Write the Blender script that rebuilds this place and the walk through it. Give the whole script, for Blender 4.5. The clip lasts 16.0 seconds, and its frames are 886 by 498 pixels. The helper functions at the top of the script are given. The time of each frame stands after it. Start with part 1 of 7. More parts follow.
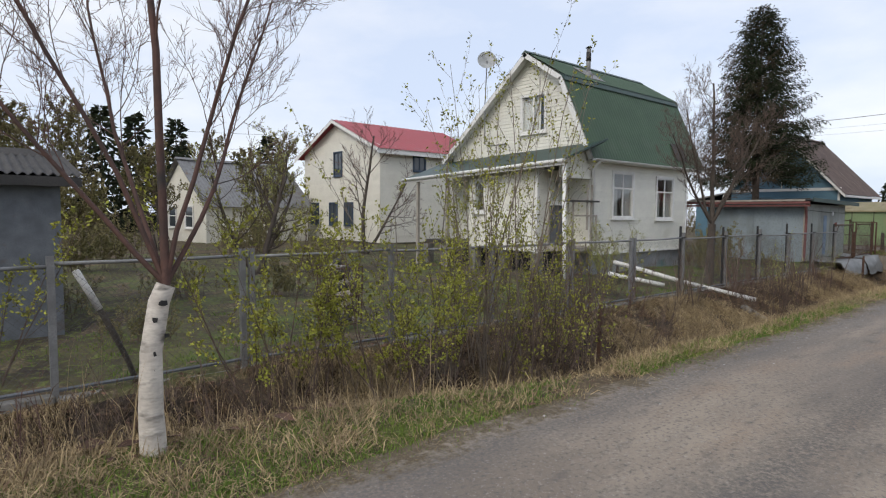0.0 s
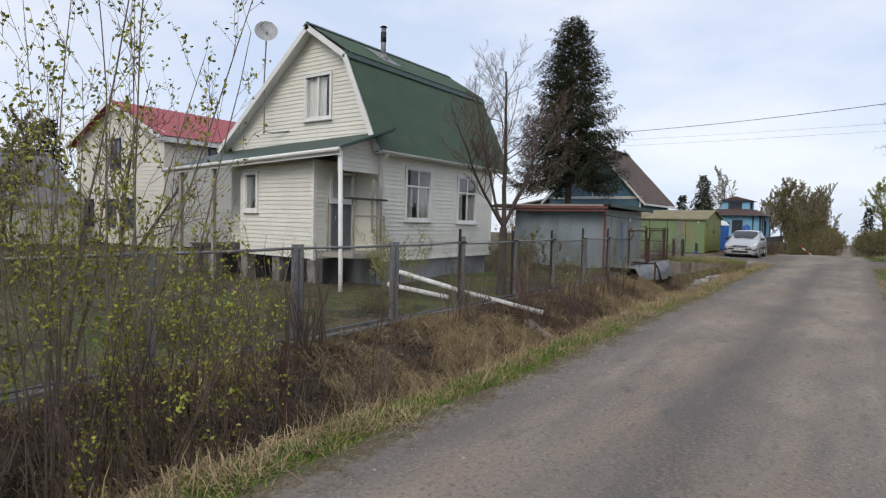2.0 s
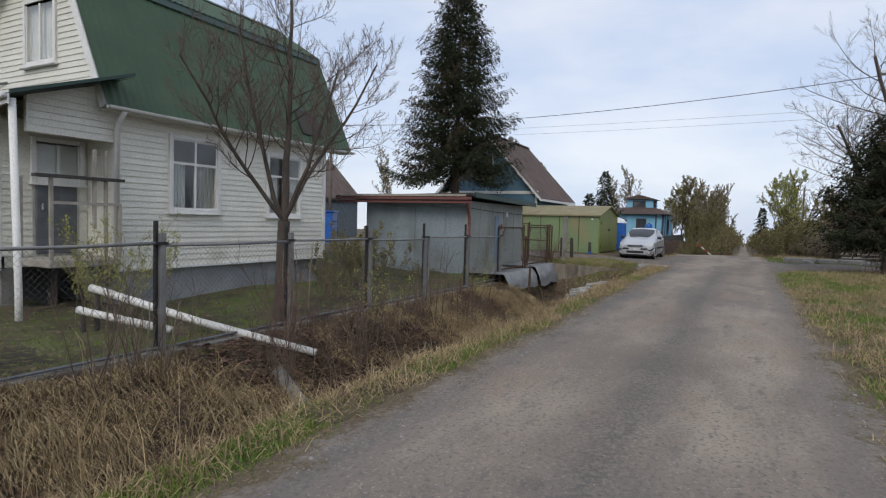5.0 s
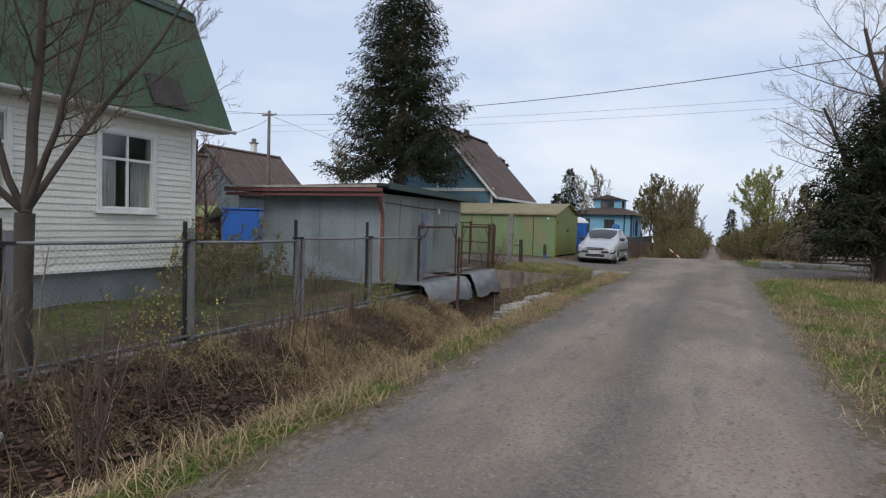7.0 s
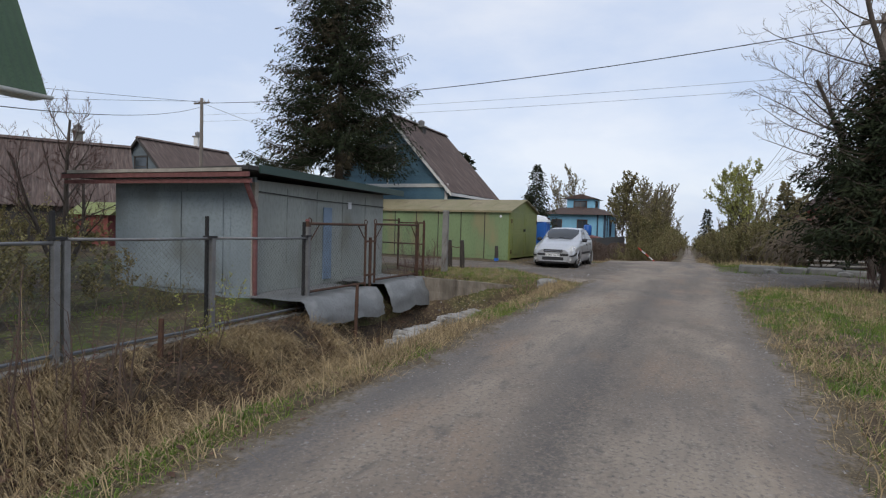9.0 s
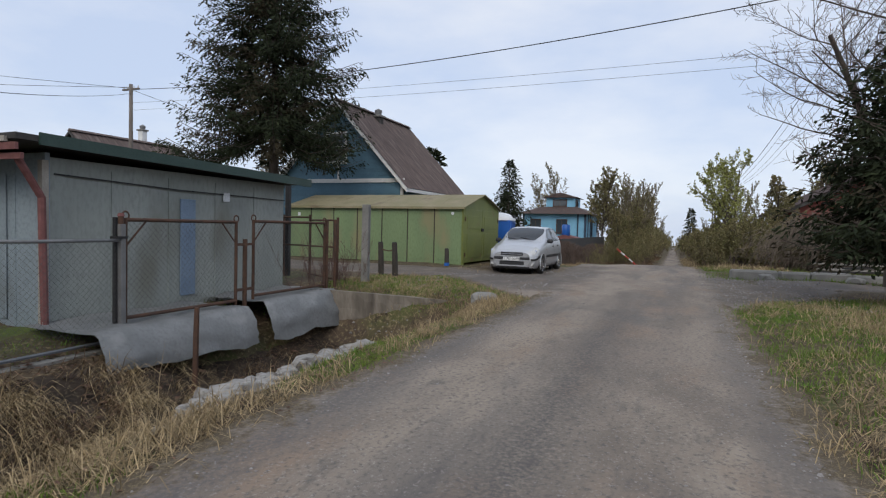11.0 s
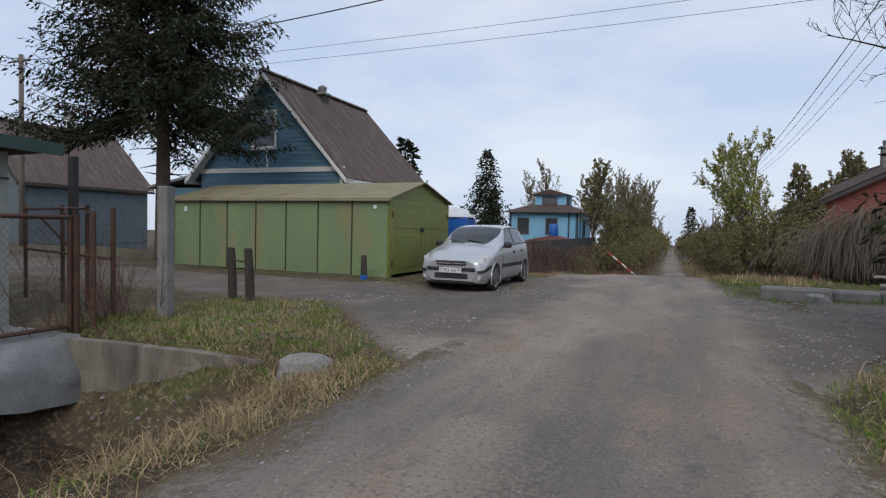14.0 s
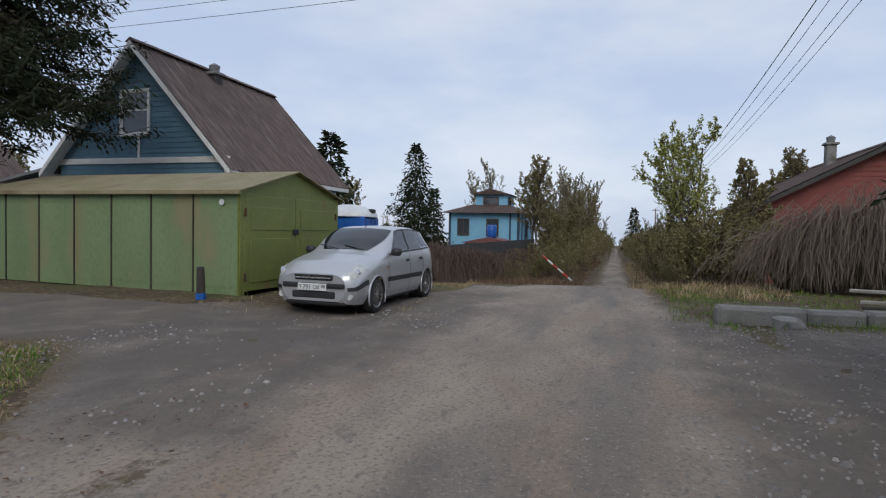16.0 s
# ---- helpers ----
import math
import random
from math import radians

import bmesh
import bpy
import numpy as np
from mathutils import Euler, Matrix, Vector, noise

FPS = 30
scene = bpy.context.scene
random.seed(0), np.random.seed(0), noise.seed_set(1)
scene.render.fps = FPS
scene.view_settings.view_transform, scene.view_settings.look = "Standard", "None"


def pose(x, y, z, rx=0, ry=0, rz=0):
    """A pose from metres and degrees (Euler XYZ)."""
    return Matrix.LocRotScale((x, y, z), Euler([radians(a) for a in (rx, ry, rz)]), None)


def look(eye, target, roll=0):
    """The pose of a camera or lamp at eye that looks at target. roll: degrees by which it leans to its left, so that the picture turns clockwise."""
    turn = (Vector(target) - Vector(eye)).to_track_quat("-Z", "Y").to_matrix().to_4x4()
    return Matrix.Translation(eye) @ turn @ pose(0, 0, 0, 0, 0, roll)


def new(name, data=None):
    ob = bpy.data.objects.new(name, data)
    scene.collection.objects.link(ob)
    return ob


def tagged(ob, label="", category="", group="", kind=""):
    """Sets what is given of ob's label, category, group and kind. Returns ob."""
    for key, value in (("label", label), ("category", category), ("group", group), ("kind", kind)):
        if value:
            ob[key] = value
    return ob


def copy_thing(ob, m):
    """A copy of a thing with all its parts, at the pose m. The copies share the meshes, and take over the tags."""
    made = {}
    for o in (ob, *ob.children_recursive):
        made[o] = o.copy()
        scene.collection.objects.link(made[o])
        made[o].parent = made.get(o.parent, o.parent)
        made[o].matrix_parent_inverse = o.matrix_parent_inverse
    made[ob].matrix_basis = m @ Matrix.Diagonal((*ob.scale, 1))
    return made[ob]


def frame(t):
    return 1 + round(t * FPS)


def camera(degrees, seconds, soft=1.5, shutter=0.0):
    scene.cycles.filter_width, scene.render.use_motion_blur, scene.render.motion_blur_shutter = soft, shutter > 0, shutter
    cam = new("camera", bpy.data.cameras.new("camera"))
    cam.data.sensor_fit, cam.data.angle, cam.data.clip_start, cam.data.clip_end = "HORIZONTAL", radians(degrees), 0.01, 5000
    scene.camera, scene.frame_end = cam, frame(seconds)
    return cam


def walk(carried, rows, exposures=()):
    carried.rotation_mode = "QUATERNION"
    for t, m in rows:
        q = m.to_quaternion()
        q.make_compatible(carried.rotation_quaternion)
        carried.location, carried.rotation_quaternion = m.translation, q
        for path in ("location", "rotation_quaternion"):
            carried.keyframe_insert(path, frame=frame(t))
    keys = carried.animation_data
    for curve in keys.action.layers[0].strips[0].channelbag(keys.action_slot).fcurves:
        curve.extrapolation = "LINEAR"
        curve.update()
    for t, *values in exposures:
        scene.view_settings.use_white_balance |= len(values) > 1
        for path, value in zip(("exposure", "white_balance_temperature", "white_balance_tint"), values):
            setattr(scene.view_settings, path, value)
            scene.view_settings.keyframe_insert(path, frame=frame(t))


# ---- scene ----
cam = camera(75.2, 16.0, 1.2)
PATH = [
    (0, (-0.144, 2.256, 1.469), (1.136, 3.788, 1.344), 0.5),
    (0.5, (0.644, 2.381, 1.449), (2.041, 3.807, 1.329), 0.9),
    (1, (1.498, 2.529, 1.417), (2.981, 3.867, 1.304), 1.1),
    (1.5, (2.32, 2.62, 1.401), (3.899, 3.842, 1.295), 1.3),
    (2, (3.187, 2.701, 1.372), (4.82, 3.852, 1.272), 1.4),
    (2.5, (3.98, 2.713, 1.363), (5.664, 3.787, 1.268), 1.4),
    (3, (4.82, 2.754, 1.343), (6.528, 3.79, 1.248), 1.4),
    (3.5, (5.63, 2.746, 1.354), (7.361, 3.744, 1.259), 1.6),
    (4, (6.481, 2.75, 1.344), (8.225, 3.725, 1.247), 1.6),
    (6.5, (10.916, 2.972, 1.243), (12.72, 3.832, 1.153), 1.7),
    (7, (11.778, 2.938, 1.25), (13.588, 3.784, 1.161), 1.7),
    (7.5, (12.624, 2.887, 1.236), (14.451, 3.696, 1.149), 1.7),
    (8, (13.502, 2.891, 1.227), (15.333, 3.691, 1.141), 1.7),
    (8.5, (14.338, 2.851, 1.236), (16.171, 3.646, 1.152), 1.6),
    (9, (15.201, 2.851, 1.195), (17.039, 3.635, 1.113), 1.6),
    (9.5, (15.999, 2.801, 1.175), (17.845, 3.567, 1.096), 1.6),
    (10, (16.822, 2.796, 1.158), (18.673, 3.55, 1.08), 1.5),
    (12.5, (21.028, 2.78, 1.178), (22.887, 3.514, 1.101), 1.4),
    (13, (21.85, 2.844, 1.183), (23.708, 3.579, 1.105), 1.5),
    (13.5, (22.646, 2.88, 1.201), (24.505, 3.615, 1.123), 1.3),
    (14, (23.567, 2.926, 1.165), (25.425, 3.661, 1.089), 1.3),
    (14.5, (24.38, 2.929, 1.171), (26.241, 3.657, 1.1), 1.2),
    (15, (25.169, 2.908, 1.172), (27.042, 3.605, 1.101), 1.3),
    (15.5, (25.962, 2.833, 1.191), (27.85, 3.488, 1.122), 1.2),
    (16, (26.733, 2.717, 1.199), (28.647, 3.292, 1.131), 1.2),
]
SIZE = 1.09                                     # metres to one unit of the plan
PLAN = Matrix.Scale(SIZE, 4)
walk(cam, [(t, look(Vector(eye) * SIZE, Vector(target) * SIZE, roll)) for t, eye, target, roll in PATH],
     [(0.0, 0.23, 6740, 10), (3.5, 0.08, 6570, 10), (7.0, 0.02, 6500, 10), (12.5, 0.0, 6430, 10), (16.0, -0.16, 6330, 10)])

# ---------------------------------------------------------------- world and sun
SUN_AZ, SUN_EL = radians(192), radians(38)      # direction to the sun, from +X towards +Y
world = bpy.data.worlds.new("overcast_sky")
scene.world = world
world.use_nodes = True
wn, wl = world.node_tree.nodes, world.node_tree.links
wn.clear()
w_out, w_bg = wn.new("ShaderNodeOutputWorld"), wn.new("ShaderNodeBackground")
w_sky = wn.new("ShaderNodeTexSky")
w_sky.sky_type, w_sky.sun_disc = "NISHITA", False
w_sky.sun_elevation, w_sky.sun_rotation = SUN_EL, radians(90) - SUN_AZ
w_gain = wn.new("ShaderNodeMix")
w_gain.data_type, w_gain.blend_type = "RGBA", "MULTIPLY"
w_gain.inputs[0].default_value = 1.0
wl.new(w_sky.outputs[0], w_gain.inputs[6])
w_gain.inputs[7].default_value = (0.13, 0.13, 0.13, 1)
w_co, w_map = wn.new("ShaderNodeTexCoord"), wn.new("ShaderNodeMapping")
w_map.inputs["Scale"].default_value = (1.0, 1.0, 2.6)
w_noise, w_ramp = wn.new("ShaderNodeTexNoise"), wn.new("ShaderNodeValToRGB")
w_noise.inputs["Scale"].default_value, w_noise.inputs["Detail"].default_value = 2.4, 7.0
w_noise.inputs["Roughness"].default_value = 0.55
w_ramp.color_ramp.elements[0].position, w_ramp.color_ramp.elements[1].position = 0.36, 0.66
w_ramp.color_ramp.elements[0].color = (0.60, 0.70, 0.90, 1)
w_ramp.color_ramp.elements[1].color = (0.84, 0.88, 0.97, 1)
w_mix = wn.new("ShaderNodeMix")
w_mix.data_type = "RGBA"
w_mix.inputs[0].default_value = 0.86
wl.new(w_co.outputs["Generated"], w_map.inputs[0])
wl.new(w_map.outputs[0], w_noise.inputs["Vector"])
wl.new(w_noise.outputs["Fac"], w_ramp.inputs[0])
wl.new(w_gain.outputs[2], w_mix.inputs[6])
wl.new(w_ramp.outputs[0], w_mix.inputs[7])
wl.new(w_mix.outputs[2], w_bg.inputs[0])
w_bg.inputs[1].default_value = 1.0
wl.new(w_bg.outputs[0], w_out.inputs[0])

sun = new("sun", bpy.data.lights.new("sun", "SUN"))
sun.data.energy, sun.data.angle, sun.data.color = 1.25, radians(30), (1.0, 0.95, 0.86)
sun.matrix_world = look((40 * math.cos(SUN_AZ) * math.cos(SUN_EL), 40 * math.sin(SUN_AZ) * math.cos(SUN_EL), 40 * math.sin(SUN_EL)), (0, 0, 0))

# ---------------------------------------------------------------- materials
def mat(name, a, b, scale=3.0, rough=0.8, bump=0.2, fine=60.0, metal=0.0, stain=None, stain_scale=0.7, stain_at=0.55,
        stretch=(1, 1, 1), vary=0.0, island=False, spec=0.5, sheen=0.0):
    """A worn surface: two tones mixed by grain, an optional stain, fine relief, and a slight change from piece to piece."""
    m = bpy.data.materials.new(name)
    m.use_nodes = True
    n, l = m.node_tree.nodes, m.node_tree.links
    p = n["Principled BSDF"]
    co, mp = n.new("ShaderNodeTexCoord"), n.new("ShaderNodeMapping")
    mp.inputs["Scale"].default_value = stretch
    l.new(co.outputs["Object"], mp.inputs[0])

    def grain(sc, detail=5.0):
        t = n.new("ShaderNodeTexNoise")
        t.inputs["Scale"].default_value, t.inputs["Detail"].default_value = sc, detail
        l.new(mp.outputs[0], t.inputs["Vector"])
        return t.outputs["Fac"]

    def ramp(src, lo, hi):
        r = n.new("ShaderNodeMapRange")
        r.inputs["From Min"].default_value, r.inputs["From Max"].default_value = lo, hi
        l.new(src, r.inputs["Value"])
        return r.outputs[0]

    def mix(f, ca, cb):
        x = n.new("ShaderNodeMix")
        x.data_type = "RGBA"
        if isinstance(f, float):
            x.inputs[0].default_value = f
        else:
            l.new(f, x.inputs[0])
        for k, c in ((6, ca), (7, cb)):
            if isinstance(c, tuple):
                x.inputs[k].default_value = (*c, 1)
            else:
                l.new(c, x.inputs[k])
        return x.outputs[2]

    col = mix(ramp(grain(scale), 0.35, 0.65), a, b)
    col = mix(ramp(grain(fine, 3.0), 0.45, 0.9), col, tuple(0.6 * c for c in a))
    if stain:
        col = mix(ramp(grain(stain_scale, 6.0), stain_at, stain_at + 0.16), col, stain)
    if vary:
        if island:
            src = n.new("ShaderNodeNewGeometry").outputs["Random Per Island"]
        else:
            src = n.new("ShaderNodeObjectInfo").outputs["Random"]
        h = n.new("ShaderNodeHueSaturation")
        r = n.new("ShaderNodeMapRange")
        r.inputs["To Min"].default_value, r.inputs["To Max"].default_value = 1 - vary, 1 + vary
        l.new(src, r.inputs["Value"])
        l.new(r.outputs[0], h.inputs["Value"])
        l.new(col, h.inputs["Color"])
        col = h.outputs[0]
    l.new(col, p.inputs["Base Color"])
    p.inputs["Roughness"].default_value, p.inputs["Metallic"].default_value = rough, metal
    p.inputs["Specular IOR Level"].default_value = spec
    if bump:
        bp = n.new("ShaderNodeBump")
        bp.inputs["Strength"].default_value, bp.inputs["Distance"].default_value = bump, 0.02
        l.new(grain(fine * 0.7, 6.0), bp.inputs["Height"])
        l.new(bp.outputs[0], p.inputs["Normal"])
    return m


def glass(name, tint=(0.05, 0.06, 0.07), rough=0.04, clear=0.0):
    m = bpy.data.materials.new(name)
    m.use_nodes = True
    p = m.node_tree.nodes["Principled BSDF"]
    p.inputs["Base Color"].default_value = (*tint, 1)
    p.inputs["Roughness"].default_value = rough
    p.inputs["Specular IOR Level"].default_value = 0.7
    p.inputs["Transmission Weight"].default_value = clear
    return m


SIDING = mat("cream_vinyl_siding", (0.78, 0.76, 0.67), (0.71, 0.69, 0.61), 2.0, 0.5, 0.06, 40, vary=0.04, stain=(0.55, 0.53, 0.43), stain_at=0.62)
WHITE = mat("white_paint", (0.80, 0.79, 0.76), (0.72, 0.71, 0.68), 3.0, 0.5, 0.05, 50, stain=(0.55, 0.53, 0.48), stain_at=0.66)
SIDING2 = mat("pale_vinyl_siding", (0.74, 0.71, 0.62), (0.68, 0.65, 0.56), 1.5, 0.5, 0.05, 40, vary=0.03)
GREEN_ROOF = mat("green_corrugated_sheet", (0.030, 0.066, 0.030), (0.040, 0.082, 0.038), 1.2, 0.6, 0.12, 30, stain=(0.055, 0.085, 0.05), stain_at=0.6)
DARK_PATCH = mat("dark_roof_patch", (0.035, 0.03, 0.028), (0.05, 0.045, 0.04), 3.0, 0.8, 0.3, 40)
GREEN_EDGE = mat("dark_green_trim", (0.02, 0.05, 0.04), (0.03, 0.06, 0.05), 3.0, 0.5, 0.1, 40)
RED_ROOF = mat("red_metal_roof", (0.36, 0.05, 0.06), (0.30, 0.045, 0.05), 1.0, 0.5, 0.05, 30)
CONCRETE = mat("weathered_concrete", (0.26, 0.25, 0.23), (0.17, 0.165, 0.15), 2.5, 0.9, 0.5, 35, stain=(0.10, 0.09, 0.075), stain_scale=1.4)
DIRTY_CONCRETE = mat("dirty_cracked_concrete", (0.25, 0.215, 0.175), (0.13, 0.11, 0.088), 5.0, 0.95, 0.6, 30, stain=(0.055, 0.044, 0.035), stain_scale=2.6, stain_at=0.55, stretch=(1, 1, 0.22))
PLINTH = mat("painted_plinth", (0.33, 0.34, 0.35), (0.24, 0.25, 0.26), 1.6, 0.85, 0.3, 30, stain=(0.10, 0.20, 0.20), stain_scale=1.2, stain_at=0.6)
GLASS = glass("window_glass", (0.9, 0.93, 0.94), 0.0, 1.0)
DARK_GLASS = glass("dark_window_glass")
SHADE_BLACK = mat("underfloor_shade_black", (0.02, 0.02, 0.022), (0.03, 0.03, 0.03), 4.0, 0.8, 0.0, 30)
CURTAIN = mat("net_curtain", (0.55, 0.54, 0.50), (0.42, 0.42, 0.39), 9.0, 0.9, 0.1, 30, stretch=(6, 6, 0.5))
GALV = mat("galvanised_steel", (0.25, 0.25, 0.25), (0.175, 0.172, 0.17), 5.0, 0.55, 0.1, 60, metal=0.3, stain=(0.18, 0.12, 0.08), stain_scale=2.0, stain_at=0.62)
MESH_WIRE = mat("dull_mesh_wire", (0.11, 0.11, 0.11), (0.075, 0.072, 0.07), 6.0, 0.7, 0.0, 60, metal=0.2)
BLACK_STEEL = mat("black_painted_steel", (0.012, 0.012, 0.013), (0.022, 0.02, 0.02), 6.0, 0.6, 0.1, 60)
RUST = mat("rusty_steel", (0.10, 0.05, 0.03), (0.06, 0.035, 0.025), 8.0, 0.9, 0.4, 70)
GREY_STEEL = mat("grey_painted_steel", (0.15, 0.16, 0.175), (0.10, 0.11, 0.12), 5.0, 0.7, 0.15, 60, stain=(0.12, 0.08, 0.06), stain_scale=3.0, stain_at=0.62)
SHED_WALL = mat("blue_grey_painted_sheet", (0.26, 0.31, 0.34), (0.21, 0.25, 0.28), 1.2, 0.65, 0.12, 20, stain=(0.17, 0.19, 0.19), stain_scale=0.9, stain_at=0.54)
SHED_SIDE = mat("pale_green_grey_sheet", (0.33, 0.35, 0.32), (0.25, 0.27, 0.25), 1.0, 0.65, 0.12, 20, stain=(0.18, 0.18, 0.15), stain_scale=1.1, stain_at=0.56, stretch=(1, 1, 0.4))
SHED_ROOF = mat("tar_paper", (0.045, 0.043, 0.042), (0.065, 0.06, 0.057), 2.0, 0.9, 0.4, 40)
RED_TRIM = mat("faded_red_board", (0.22, 0.09, 0.085), (0.15, 0.06, 0.055), 4.0, 0.85, 0.3, 50, stretch=(0.4, 3, 3))
PALE_BOARD = mat("weathered_pale_board", (0.42, 0.38, 0.33), (0.30, 0.27, 0.23), 4.0, 0.9, 0.3, 50)
BLUE_DOOR = mat("faded_blue_paint", (0.20, 0.27, 0.36), (0.15, 0.21, 0.29), 3.0, 0.7, 0.2, 40)
GAR_GREEN = mat("faded_green_garage_paint", (0.19, 0.26, 0.125), (0.155, 0.215, 0.105), 1.2, 0.55, 0.1, 25, stain=(0.215, 0.205, 0.105), stain_scale=1.3, stain_at=0.52, vary=0.07, stretch=(1, 1, 0.4))
GAR_DOOR = mat("yellow_green_garage_paint", (0.20, 0.225, 0.055), (0.16, 0.185, 0.05), 1.6, 0.5, 0.1, 25, stain=(0.19, 0.105, 0.05), stain_scale=2.2, stain_at=0.63)
GAR_ROOF = mat("mossy_garage_roof", (0.23, 0.205, 0.105), (0.29, 0.245, 0.15), 1.6, 0.75, 0.2, 30, stain=(0.15, 0.11, 0.06), stain_scale=1.4, stain_at=0.58)
BLUE_SIDING = mat("teal_blue_boards", (0.105, 0.205, 0.275), (0.085, 0.175, 0.24), 1.6, 0.7, 0.15, 40, vary=0.08)
SLATE = mat("old_asbestos_slate", (0.150, 0.108, 0.094), (0.070, 0.052, 0.047), 3.4, 0.9, 0.35, 25, stain=(0.20, 0.16, 0.14), stain_scale=1.3, stain_at=0.56, stretch=(5.0, 0.5, 0.5))
DARK_WOOD = mat("dark_weathered_boards", (0.07, 0.065, 0.06), (0.05, 0.046, 0.043), 3.0, 0.9, 0.3, 40)
GREY_BOARDS = mat("grey_blue_boards", (0.15, 0.18, 0.20), (0.11, 0.135, 0.15), 3.0, 0.85, 0.25, 40)
SKY_BLUE = mat("sky_blue_boards", (0.22, 0.48, 0.66), (0.19, 0.43, 0.60), 2.0, 0.6, 0.1, 40)
NAVY = mat("dark_blue_trim", (0.025, 0.05, 0.085), (0.035, 0.06, 0.1), 3.0, 0.6, 0.1, 40)
BROWN_ROOF = mat("brown_shingle_roof", (0.098, 0.063, 0.052), (0.058, 0.040, 0.035), 3.0, 0.85, 0.2, 30, stain=(0.16, 0.12, 0.10), stain_scale=2.2, stain_at=0.62)
BLUE_PLASTIC = mat("blue_plastic", (0.015, 0.12, 0.46), (0.02, 0.10, 0.38), 2.0, 0.4, 0.02, 30)
WHITE_PLASTIC = mat("white_plastic", (0.72, 0.73, 0.74), (0.62, 0.63, 0.64), 2.0, 0.4, 0.02, 30)
BRICK_RED = mat("red_painted_boards", (0.25, 0.07, 0.055), (0.19, 0.055, 0.045), 2.0, 0.8, 0.2, 40, vary=0.06)
DISH_GREY = mat("weathered_dish_grey", (0.42, 0.43, 0.43), (0.33, 0.34, 0.34), 5.0, 0.5, 0.05, 60)
SILVER = mat("silver_car_paint", (0.58, 0.59, 0.61), (0.55, 0.56, 0.58), 1.0, 0.28, 0.0, 200, metal=0.5, stain=(0.36, 0.35, 0.33), stain_scale=1.8, stain_at=0.66)
CAR_GLASS = glass("car_glass", (0.018, 0.022, 0.026), 0.03)
RUBBER = mat("black_rubber", (0.016, 0.016, 0.017), (0.03, 0.028, 0.026), 8.0, 0.85, 0.2, 60)
BLACK_TRIM = mat("black_car_plastic", (0.022, 0.022, 0.024), (0.03, 0.03, 0.032), 5.0, 0.55, 0.05, 60)
CHROME = mat("chrome", (0.6, 0.6, 0.62), (0.5, 0.5, 0.52), 4.0, 0.2, 0.0, 60, metal=0.9)
LENS = mat("headlamp_lens", (0.62, 0.62, 0.60), (0.45, 0.46, 0.46), 14.0, 0.12, 0.0, 30)
AMBER = mat("amber_lens", (0.50, 0.18, 0.02), (0.45, 0.15, 0.02), 6.0, 0.3, 0.0, 30)
PLATE = mat("number_plate_white", (0.75, 0.75, 0.74), (0.70, 0.70, 0.69), 6.0, 0.5, 0.0, 60)
INK = mat("black_ink", (0.01, 0.01, 0.01), (0.014, 0.014, 0.014), 6.0, 0.6, 0.0, 60)
BARK = mat("grey_brown_bark", (0.095, 0.075, 0.06), (0.055, 0.044, 0.036), 9.0, 0.95, 0.6, 60, stretch=(1, 1, 0.35))
TWIG = mat("brown_twigs", (0.13, 0.09, 0.07), (0.09, 0.064, 0.05), 6.0, 0.9, 0.0, 60)
TWIG_PALE = mat("pale_twigs", (0.22, 0.175, 0.135), (0.15, 0.12, 0.095), 6.0, 0.9, 0.0, 60)
TWIG_RED = mat("reddish_twigs", (0.13, 0.075, 0.06), (0.09, 0.05, 0.045), 6.0, 0.9, 0.0, 60)
BIRCH_BARK = mat("birch_bark", (0.62, 0.57, 0.50), (0.46, 0.41, 0.36), 6.0, 0.8, 0.4, 40, stain=(0.03, 0.026, 0.024), stain_scale=5.5, stain_at=0.545, stretch=(0.7, 0.7, 2.0))
BIRCH_UPPER = mat("birch_upper_bark", (0.105, 0.052, 0.040), (0.06, 0.036, 0.030), 6.0, 0.8, 0.3, 40, stain=(0.03, 0.026, 0.024), stain_scale=5.0, stain_at=0.58)
SPRUCE_GREEN = mat("dark_spruce_needles", (0.019, 0.027, 0.013), (0.033, 0.040, 0.018), 1.5, 0.85, 0.0, 60, vary=0.4, island=True, spec=0.2)
SPRUCE_BROWN = mat("brown_spruce_sprays", (0.060, 0.048, 0.028), (0.042, 0.036, 0.022), 1.5, 0.9, 0.0, 60, vary=0.35, island=True, spec=0.2)
LEAF = mat("young_willow_leaves", (0.25, 0.265, 0.035), (0.31, 0.30, 0.05), 2.0, 0.6, 0.0, 60, vary=0.35, island=True, spec=0.3)
LEAF_PALE = mat("pale_spring_leaves", (0.33, 0.34, 0.09), (0.25, 0.26, 0.08), 2.0, 0.7, 0.0, 60, vary=0.35, island=True, spec=0.3)
LEAF_DARK = mat("olive_foliage", (0.17, 0.16, 0.065), (0.22, 0.18, 0.09), 1.0, 0.8, 0.0, 60, vary=0.4, island=True, spec=0.3)
STRAW = mat("dry_grass", (0.41, 0.315, 0.18), (0.25, 0.185, 0.108), 2.5, 0.9, 0.0, 60, vary=0.5, island=True, spec=0.2)
STRAW_DARK = mat("old_brown_grass", (0.20, 0.135, 0.085), (0.11, 0.075, 0.048), 2.5, 0.95, 0.0, 60, vary=0.5, island=True, spec=0.2)
GRASS = mat("green_grass", (0.10, 0.185, 0.028), (0.17, 0.215, 0.045), 2.0, 0.8, 0.0, 60, vary=0.35, island=True, spec=0.2)
